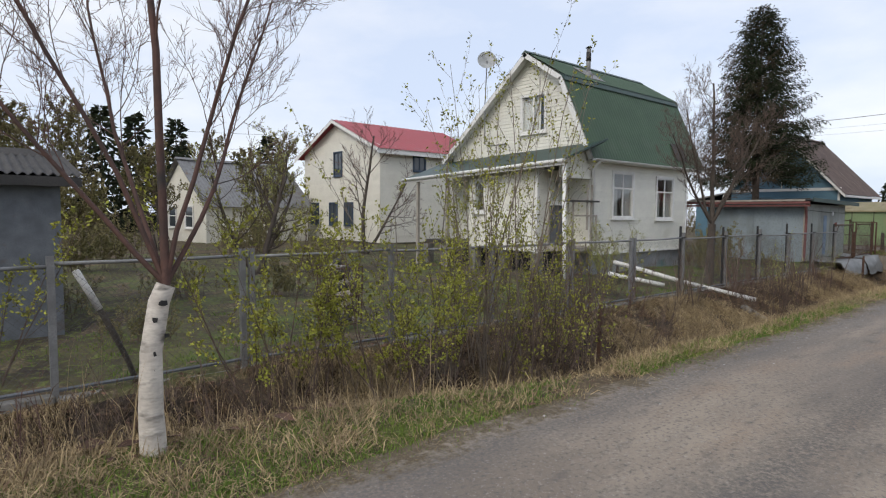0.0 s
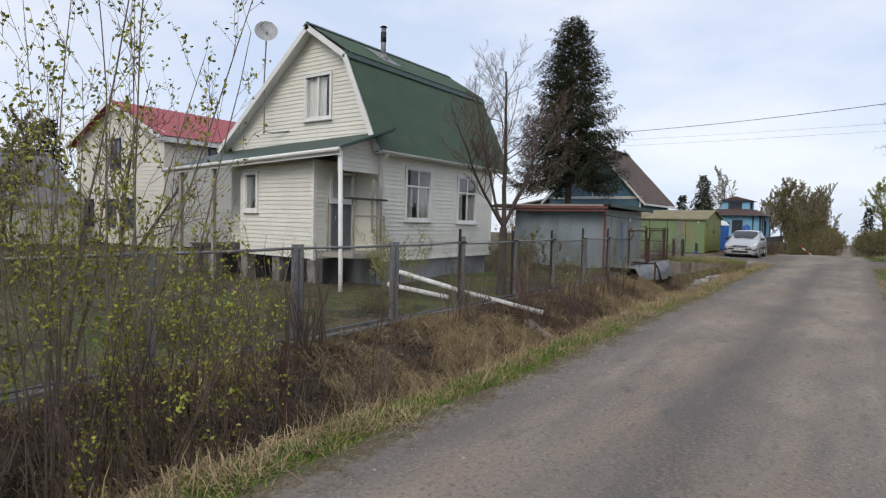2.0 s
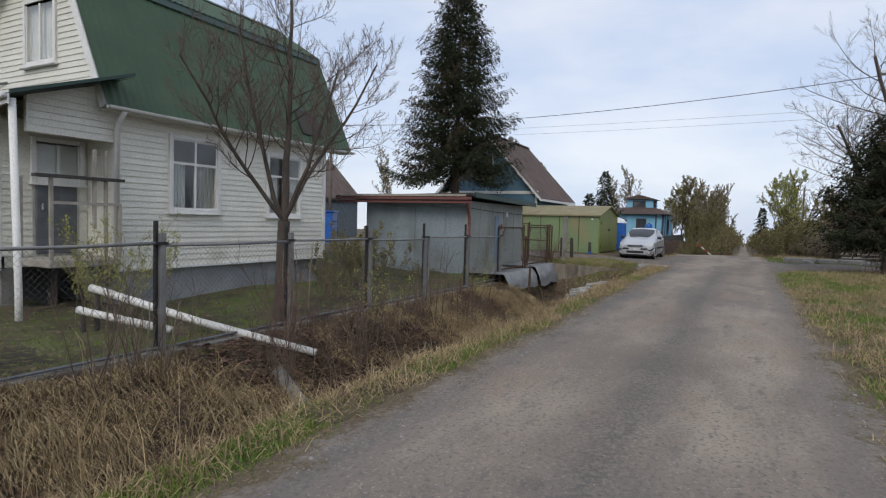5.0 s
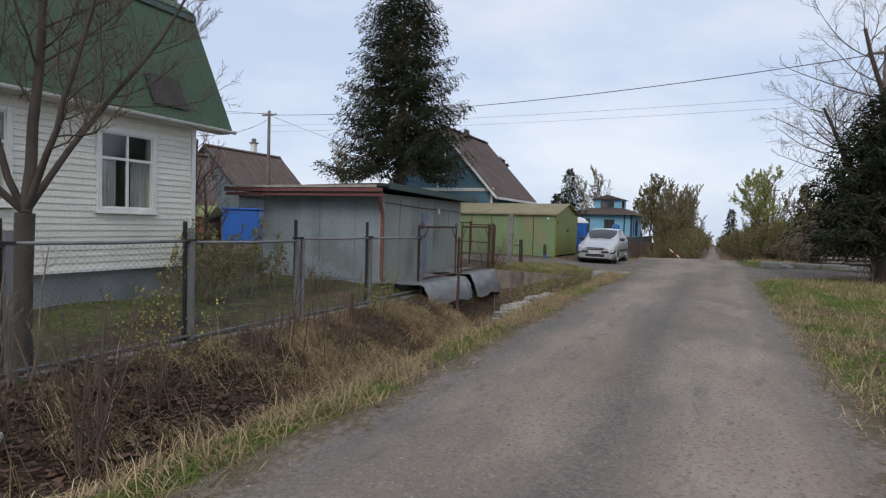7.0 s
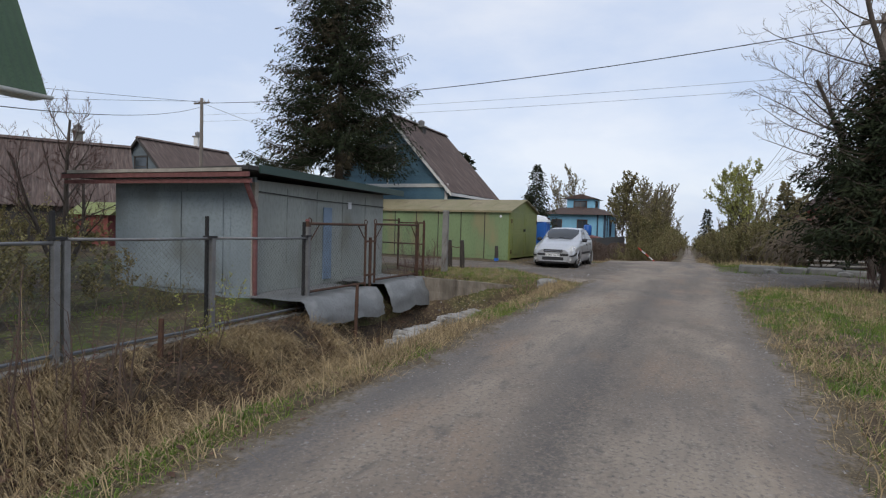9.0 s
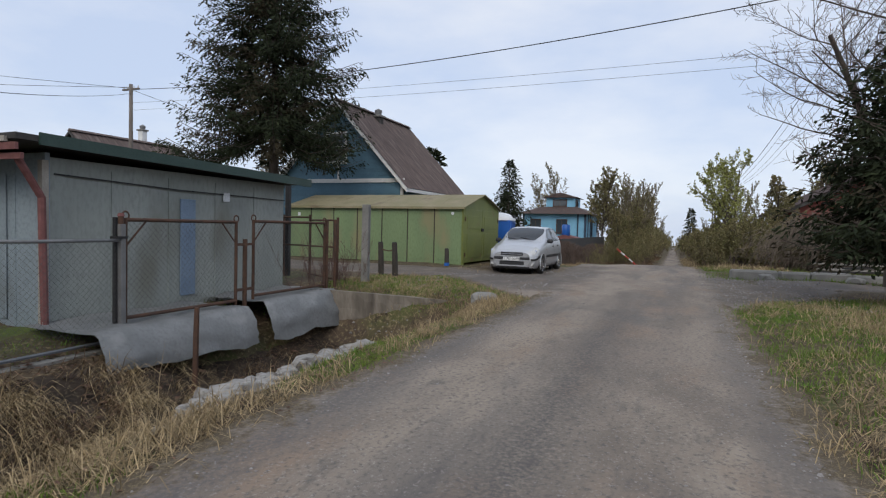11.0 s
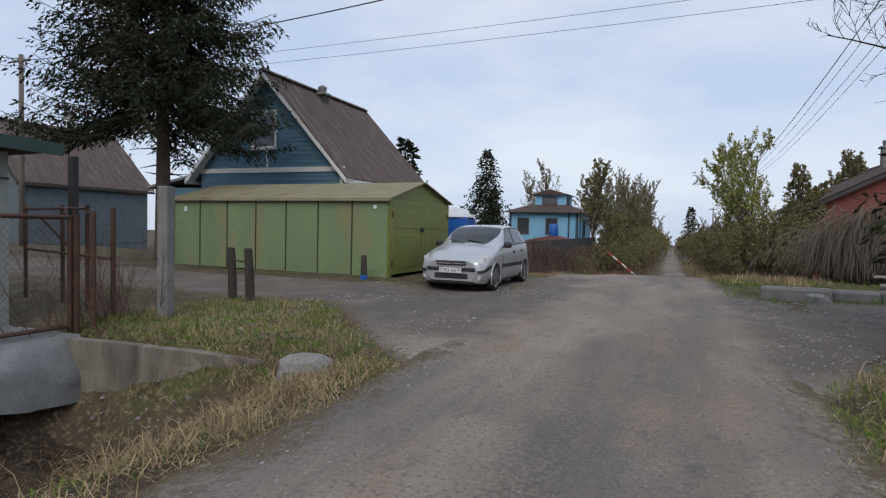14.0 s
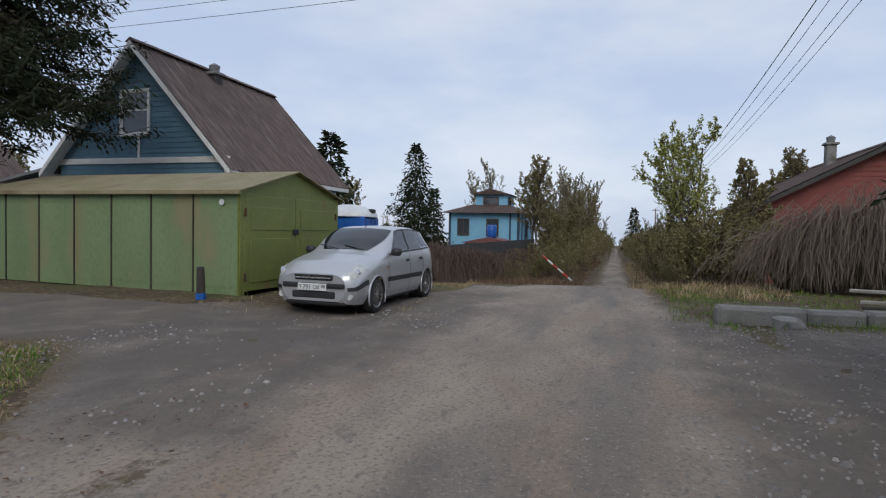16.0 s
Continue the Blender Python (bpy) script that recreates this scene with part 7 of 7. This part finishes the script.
for x, y, k, sc in ((47.0, 6.1, "e", 0.4), (51.0, 5.6, "d", 0.5), (52.0, 5.3, "e", 0.6), (54.5, 5.0, "e", 0.65), (57.0, 5.2, "d", 0.75), (59.5, 5.0, "e", 0.8), (62.0, 5.2, "b", 0.62), (58.0, 6.2, "b", 0.6), (66.0, 6.0, "a", 0.62), (70.0, 5.6, "a", 0.7), (74.0, 6.2, "a", 0.75), (46.0, 0.9, "e", 0.5), (49.0, 0.8, "d", 0.55), (52.0, 0.7, "e", 0.6), (55.0, 0.7, "d", 0.65), (58.5, 0.6, "e", 0.7), (44.0, 0.0, "d", 0.75), (44.6, -0.9, "d", 0.7), (45.5, -1.2, "d", 0.8), (47.5, -0.4, "d", 0.9), (50, -0.4, "e", 0.9), (53, -0.6, "d", 0.9), (56.5, -0.5, "e", 0.9), (60, -0.7, "d", 1.0), 
                    (60.5, 6.4, "e", 0.6), (50, -1.6, "b", 0.75), (74, -1.8, "a", 0.75), (79, -2.4, "a", 0.7), (108, 19, "a", 1.35), (112, 22, "a", 1.3), (96, 12, "b", 1.2), (97, 17, "c", 1.2), (84, 21, "c", 1.0), (60, 20.3, "c", 1.35), (64, 24, "c", 1.1), (70, 24, "b", 1.0), (52.5, 20.5, "c", 0.9), (70, 19.5, "e", 1.3),
                    (40, -8, "e", 1.1), (38.5, -11, "d", 1.3), (62, -6, "b", 1.1), (68, -8, "c", 1.1)):
    plant(k, x, y, sc)
# low brush just inside the fence
for x, y, k, sc in ((9.4, 10.4, "e", 0.28), (11.2, 9.9, "e", 0.22), (17.6, 10.2, "e", 0.24), (19.3, 11.5, "e", 0.3), (7.2, 10.2, "e", 0.3), (21.9, 10.6, "e", 0.25), (1.8, 11.2, "e", 0.3), (-1.8, 11.4, "e", 0.35)):
    plant(k, x, y, sc)
# brush behind the shed
for x, y, k, sc in ((25.5, 22.5, "e", 0.6), (28.0, 21.5, "d", 0.5), (30.0, 27.5, "e", 0.7), (22.5, 20.0, "e", 0.5), (33.5, 27.0, "e", 0.6)):
    plant(k, x, y, sc)
# brush in the garden behind the fence
for x, y, k, sc in ((-4.5, 18.5, "e", 0.55), (-2.0, 17.0, "e", 0.5), (0.5, 19.0, "e", 0.6), (2.5, 22.0, "d", 0.6), (4.0, 26.0, "e", 0.8), (8.5, 25.0, "e", 0.7), (10.5, 28.0, "d", 0.8), (1.0, 14.0, "e", 0.35), (3.2, 15.0, "e", 0.38), (5.2, 14.2, "d", 0.3), (7.8, 17.5, "e", 0.45), (9.6, 20.5, "e", 0.5), (-7, 22, "e", 0.9), (12.5, 31.0, "b", 0.9), (7.0, 31.5, "b", 0.9), (3.0, 33, "b", 1.0)):
    plant(k, x, y, sc)
# the belt behind the gardens
for x, y, k, sc in ((-24, 52, "a", 1.1), (-19, 56, "b", 1.7), (-14, 50, "a", 1.0), (-9, 58, "c", 1.5), (-6, 52, "a", 1.1), (-2, 60, "c", 1.7), (2, 55, "b", 1.6), (6, 50, "a", 0.9), (9, 58, "c", 1.7), (12, 60, "c", 1.5), (16, 62, "c", 1.6), (20, 66, "b", 1.6), (26, 64, "c", 1.5), (31, 60, "a", 1.1), (38, 66, "b", 1.6), (46, 64, "a", 1.1), (54, 60, "c", 1.4), (60, 48, "b", 1.4), (66, 40, "a", 1.0), (-30, 46, "c", 1.6), (-12, 40, "e", 1.6), (-5, 38, "d", 1.5), (1, 42, "e", 1.7), (5, 40, "d", 1.4), (30, 46, "e", 1.5), (36, 48, "e", 1.5), (-10, 30, "d", 1.1), (-16, 34, "b", 1.3), (26, 34, "e", 1.0), (29, 31, "d", 0.8), (23.5, 24.5, "e", 0.8), (27.2, 27, "d", 0.75), (72, 33, "c", 1.2), (56, 30, "e", 1.4)):
    plant(k, x, y, sc)
for x, y, k, sc in ((-30, -12, "b", 1.5), (-18, -14, "a", 1.0), (-8, -12, "d", 1.4), (2, -14, "b", 1.4), (10, -11, "e", 1.4), (18, -13, "a", 0.9), (24, -10, "d", 1.3), (-26, 20, "e", 1.6), (-32, 6, "a", 1.0), (-30, 30, "a", 1.0)):
    plant(k, x, y, sc)


def vines(name, label, path, heights, depth, n, seed, top=0.6):
    """Dead climbing stems that arch over a hidden support and hang down in front."""
    rng = random.Random(seed)
    s = Shape()
    for _ in range(n):
        u = rng.random() * (len(path) - 1)
        i = int(u)
        a, b = Vector((*path[i], 0)), Vector((*path[i + 1], 0))
        p = a.lerp(b, u - i)
        h = lerp(heights[i], heights[i + 1], u - i) * rng.uniform(0.55, 1.08) * (1 + 0.22 * wob(p.x + p.y, p.y, 0.9))
        nrm = Vector(((b - a).y, -(b - a).x, 0)).normalized()
        al = (b - a).normalized()
        z0 = land(p.x, p.y)
        o = rng.uniform(-0.5, 1.0) * depth
        w = al * rng.gauss(0, 0.65)
        pts = [p - nrm * 0.3 * depth + Vector((0, 0, z0)), p + w * 0.4 + Vector((0, 0, z0 + h * 0.8)), p + nrm * o * 0.4 + w * 0.7 + Vector((0, 0, z0 + h)),
               p + nrm * o * 0.8 + w + Vector((0, 0, z0 + h * rng.uniform(0.65, 0.92))), p + nrm * o + w * 1.2 + Vector((rng.gauss(0, 0.05), rng.gauss(0, 0.05), z0 + h * rng.uniform(0.05, 0.5)))]
        sm = []
        for j in range(len(pts) - 1):
            for t in (0, 0.5):
                sm.append(pts[j].lerp(pts[j + 1], t) + Vector((rng.gauss(0, 0.04), rng.gauss(0, 0.04), rng.gauss(0, 0.03))))
        s.tube(sm + [pts[-1]], [0.0065 * rng.uniform(0.6, 1.4)] * len(sm) + [0.004], 3, cap=False)
    return solid(name, s, TWIG_PALE if seed % 2 else TWIG, label, "hedge", kind="stuff")


vines("vine_hedge", "brown leafless vines over a low fence", [(61, 7.2), (54, 7.1), (47, 7.1), (41.0, 7.3)], [1.1, 1.1, 1.0, 1.0], 0.5, 2600, 4)
vines("vine_hedge", "mound of bare hanging vines behind the block wall", [(42.0, -0.9), (41.2, -3.0), (40.6, -6.0), (40.4, -11.0)], [1.5, 2.2, 2.5, 2.5], 1.0, 3200, 5)
solid("board_fence", Shape().box(41.2, 61, 7.35, 7.39, -0.8, 0.75), DARK_WOOD, "dark board fence under the vines", "fence")

# ---------------------------------------------------------------- grass, leaves and stones
def tufts(name, label, mat_, n, where, length, width, seed, blades=(14, 26), lean=0.5, pull=None, radius=0.09):
    """Clumps of bent blades, gathered in one mesh."""
    rng = random.Random(seed)
    V, F = [], []
    made = 0
    while made < n:
        x, y = where(rng)
        if x is None:
            continue
        made += 1
        big = rng.uniform(0.6, 1.25)
        px, py = pull(x, y) if pull else (0, 0)
        for _ in range(rng.randint(*blades)):
            bx, by = x + rng.gauss(0, radius), y + rng.gauss(0, radius)
            z = land(bx, by) - 0.015
            ln = length * big * rng.uniform(0.5, 1.2)
            dx, dy = rng.gauss(0, lean) + px, rng.gauss(0, lean) + py
            q = math.hypot(dx, dy)
            up = 1.0 / (1.0 + q)
            hx, hy = dx / (1 + q), dy / (1 + q)
            w = width * rng.uniform(0.7, 1.3)
            a = rng.random() * 6.283
            sx, sy = math.cos(a) * w, math.sin(a) * w
            mx, my, mz = bx + hx * ln * 0.45, by + hy * ln * 0.45, z + ln * 0.62 * up
            tx, ty = bx + hx * ln * 1.05, by + hy * ln * 1.05
            tz = z + ln * (0.95 * up - 0.28 * q * (1 - up))
            k = len(V)
            V += [(bx - sx, by - sy, z), (bx + sx, by + sy, z), (mx + sx * 0.8, my + sy * 0.8, mz), (mx - sx * 0.8, my - sy * 0.8, mz), (tx, ty, max(tz, land(tx, ty) + 0.01) if q > 0.8 else tz)]
            F += [(k, k + 1, k + 2, k + 3), (k + 3, k + 2, k + 4)]
    s = Shape()
    s.v, s.f = V, F
    return solid(name, s, mat_, label, "grass", kind="stuff")


def zone(x0, x1, y0, y1, keep=None):
    def pick(rng):
        x, y = rng.uniform(x0, x1), rng.uniform(y0, y1)
        if keep and rng.random() > keep(x, y):
            return None, None
        return x, y
    return pick


to_ditch = lambda x, y: (0.25, -1.5) if y > 7.3 else (0.2, 1.0)
patch = lambda s_, k, lo=0.0: (lambda x, y: max(lo, min(1.0, 0.5 + 1.8 * wob(x, y, s_, k))))
brink_y = lambda x: 5.36 + 0.75 * step(4.5, 0.8, x)
leafy = lambda x: step(12.4, 13.6, x) * step(18.2, 16.6, x)
tufts("dry_grass", "long pale dry grass hanging down the ditch bank", STRAW, 1150, zone(-5, 27.2, 6.6, 8.75, lambda x, y: patch(0.8, 3, 0.05)(x, y) * (1 - 0.95 * step(21.5, 23.0, x)) * (1 - 0.85 * leafy(x)) * (0.45 if y < 7.5 and x < 17.5 else 1.0)), 0.52, 0.0036, 1, (40, 60), 0.6, lambda x, y: (-0.1, -1.7), 0.085)
tufts("dry_grass", "old brown grass and dead stalks in the ditch", STRAW_DARK, 1300, zone(-5, 27.4, 5.9, 8.8, lambda x, y: (1 - 0.5 * step(21.5, 23.0, x)) * (0.3 if y < 6.7 else 1.0) * (1 - 0.5 * leafy(x))), 0.42, 0.0045, 2, (18, 28), 0.6, to_ditch)
tufts("dry_grass", "straw-coloured grass lying along the lane's edge", STRAW, 1500, zone(-5, 27.6, 4.98, 6.3, lambda x, y: (1.0 if y < brink_y(x) + (0.0 if 21.3 < x < 25.3 else 0.25) else 0.0) * patch(0.5, 8, 0.3)(x, y) * (0.35 if y < 5.15 else 1.0)), 0.32, 0.0027, 3, (28, 44), 1.6, lambda x, y: (0.4, 0.55))
tufts("verge_grass", "short green grass along the lane's edge", GRASS, 2700, zone(-5, 27.8, 5.0, 6.1, lambda x, y: (1.0 if y < brink_y(x) + 0.12 else 0.0) * min(1.0, 0.16 + (0.85 if 4.6 < x < 11.0 or 12.6 < x < 15.6 else 0.0) + 0.7 * wob(x, y, 0.6, 12))), 0.085, 0.0032, 4, (30, 44), 0.7, None, 0.10)
tufts("verge_grass", "matted straw on the verge", STRAW, 1500, zone(4, 31.5, -1.2, 1.98, lambda x, y: (1.0 if x < 28.6 - 0.0 * y + (1.8 - y) * 1.2 else 0.0) * patch(0.7, 21, 0.25)(x, y)), 0.32, 0.0030, 5, (28, 42), 1.6)
tufts("verge_grass", "fresh green grass among the straw on the verge", GRASS, 3000, zone(5, 31.5, -0.9, 1.95, lambda x, y: (1.0 if x < 28.6 + (1.8 - y) * 1.2 else 0.0) * min(1.0, patch(0.5, 31, 0.3)(x, y) + 0.6 * step(20, 26, x))), 0.12, 0.0034, 6, (24, 38), 0.7)
isl = lambda x, y: 1.0 if (27.75 if y > 5.7 else 0.0) < x < 27.8 + 3.1 * step(4.5, 8.4, y) else 0.0
tufts("verge_grass", "green grass on the corner of the track", GRASS, 520, zone(27.4, 30.8, 5.0, 9.2, isl), 0.10, 0.0036, 7, (24, 36), 0.6)
tufts("dry_grass", "straw on the corner of the track", STRAW, 480, zone(26.8, 30.8, 5.0, 9.2, isl), 0.18, 0.0034, 8, (20, 32), 1.4)
tufts("garden_grass", "short garden grass behind the fence", GRASS, 1900, zone(-4, 27, 9.1, 13.0, patch(0.6, 41, 0.1)), 0.10, 0.005, 9, (14, 22), 0.6, None, 0.14)
tufts("dry_grass", "straw and weeds round the garage and car", STRAW, 240, zone(34.0, 41.0, 5.6, 8.6, lambda x, y: 1.0 if (x < 34.8 and y > 8.2) or x > 39.5 else 0.05), 0.14, 0.004, 10, (14, 24), 0.9)
tufts("verge_grass", "weeds and grass below the block wall", GRASS, 520, zone(34.9, 41.0, -7.5, 1.9, lambda x, y: 1.0 if x < 35.7 or y > 0.5 else 0.4), 0.16, 0.005, 11, (16, 26), 0.6)
tufts("dry_grass", "straw along the lane beyond the crossing", STRAW, 900, zone(38.5, 75, -0.6, 2.2, lambda x, y: 1.0 if y < 1.7 else 0.5), 0.3, 0.007, 12, (14, 24), 0.7)
tufts("dry_grass", "straw along the lane beyond the crossing", STRAW_DARK, 900, zone(41.5, 80, 3.9, 6.8), 0.3, 0.008, 13, (14, 24), 0.7)
tufts("dead_stalks", "tall thin dead stalks standing in the ditch", STRAW, 420, zone(-5, 22, 5.9, 8.7, patch(0.5, 55, 0.1)), 0.95, 0.003, 14, (2, 5), 0.28, None, 0.12)


def scatter(name, label, mat_, n, where, size, seed, flat, cat):
    """Small lying pieces: leaves (flat) or stones."""
    rng = random.Random(seed)
    V, F, made = [], [], 0
    while made < n:
        x, y = where(rng)
        if x is None:
            continue
        made += 1
        r = size * rng.uniform(0.4, 1.3) * (1.0 if rng.random() < 0.93 else 1.8)
        z = land(x, y)
        a = rng.random() * 6.283
        k = len(V)
        if flat:
            tl = rng.uniform(-0.5, 0.5)
            for j, q in ((0, 1.0), (1, 0.55), (2, 1.0), (3, 0.55)):
                b = a + j * 1.571
                V.append((x + math.cos(b) * r * q, y + math.sin(b) * r * q, z + 0.015 + r * 0.5 * (1 + math.sin(b) * tl + (0.3 if j % 2 else 0))))
            F += [(k, k + 1, k + 2), (k, k + 2, k + 3)]
        else:
            z += 0.02 if ROAD_R < y < ROAD_L else 0.012
            h = r * rng.uniform(0.35, 0.7)
            for j in range(5):
                b, q = a + j * 1.2566, r * rng.uniform(0.75, 1.15)
                V.append((x + math.cos(b) * q, y + math.sin(b) * q, z - 0.004))
            for j in range(3):
                b, q = a + 0.5 + j * 2.094, r * rng.uniform(0.35, 0.6)
                V.append((x + math.cos(b) * q, y + math.sin(b) * q, z + h))
            F += [(k + 5, k + 6, k + 7), (k, k + 1, k + 5), (k + 1, k + 6, k + 5), (k + 1, k + 2, k + 6), (k + 2, k + 3, k + 6), (k + 3, k + 7, k + 6), (k + 3, k + 4, k + 7), (k + 4, k, k + 5), (k + 4, k + 5, k + 7)]
    s = Shape()
    s.v, s.f = V, F
    return solid(name, s, mat_, label, cat, kind="stuff")


scatter("dead_leaves", "brown dead leaves lying in the ditch", DEAD_LEAF, 15000, zone(-4, 27, 5.9, 9.2, lambda x, y: 0.15 + leafy(x)), 0.038, 5, True, "leaves")
scatter("dead_leaves", "bits of dead leaf and straw on the verges", DEAD_LEAF, 1800, zone(3, 30, 4.9, 5.9), 0.018, 6, True, "leaves")
mid = lambda x, y: min(1.0, 0.12 + 0.9 * math.exp(-((y - 3.46 - 0.2 * wob(x, 1, 0.3)) / 0.28) ** 2) + 0.9 * math.exp(-((y - 4.55) / 0.2) ** 2) + 0.5 * math.exp(-((y - 2.15) / 0.2) ** 2))
scatter("gravel", "loose grey stones on the lane", GRAVEL, 21000, zone(3, 30, 1.95, 5.0, mid), 0.010, 7, False, "gravel")
scatter("gravel", "loose grey stones on the crossing", GRAVEL, 5000, zone(27.5, 38, -0.5, 8.2, lambda x, y: max(0.08, min(1.0, 0.35 + 2.0 * wob(x, y, 0.5, 61)))), 0.016, 8, False, "gravel")
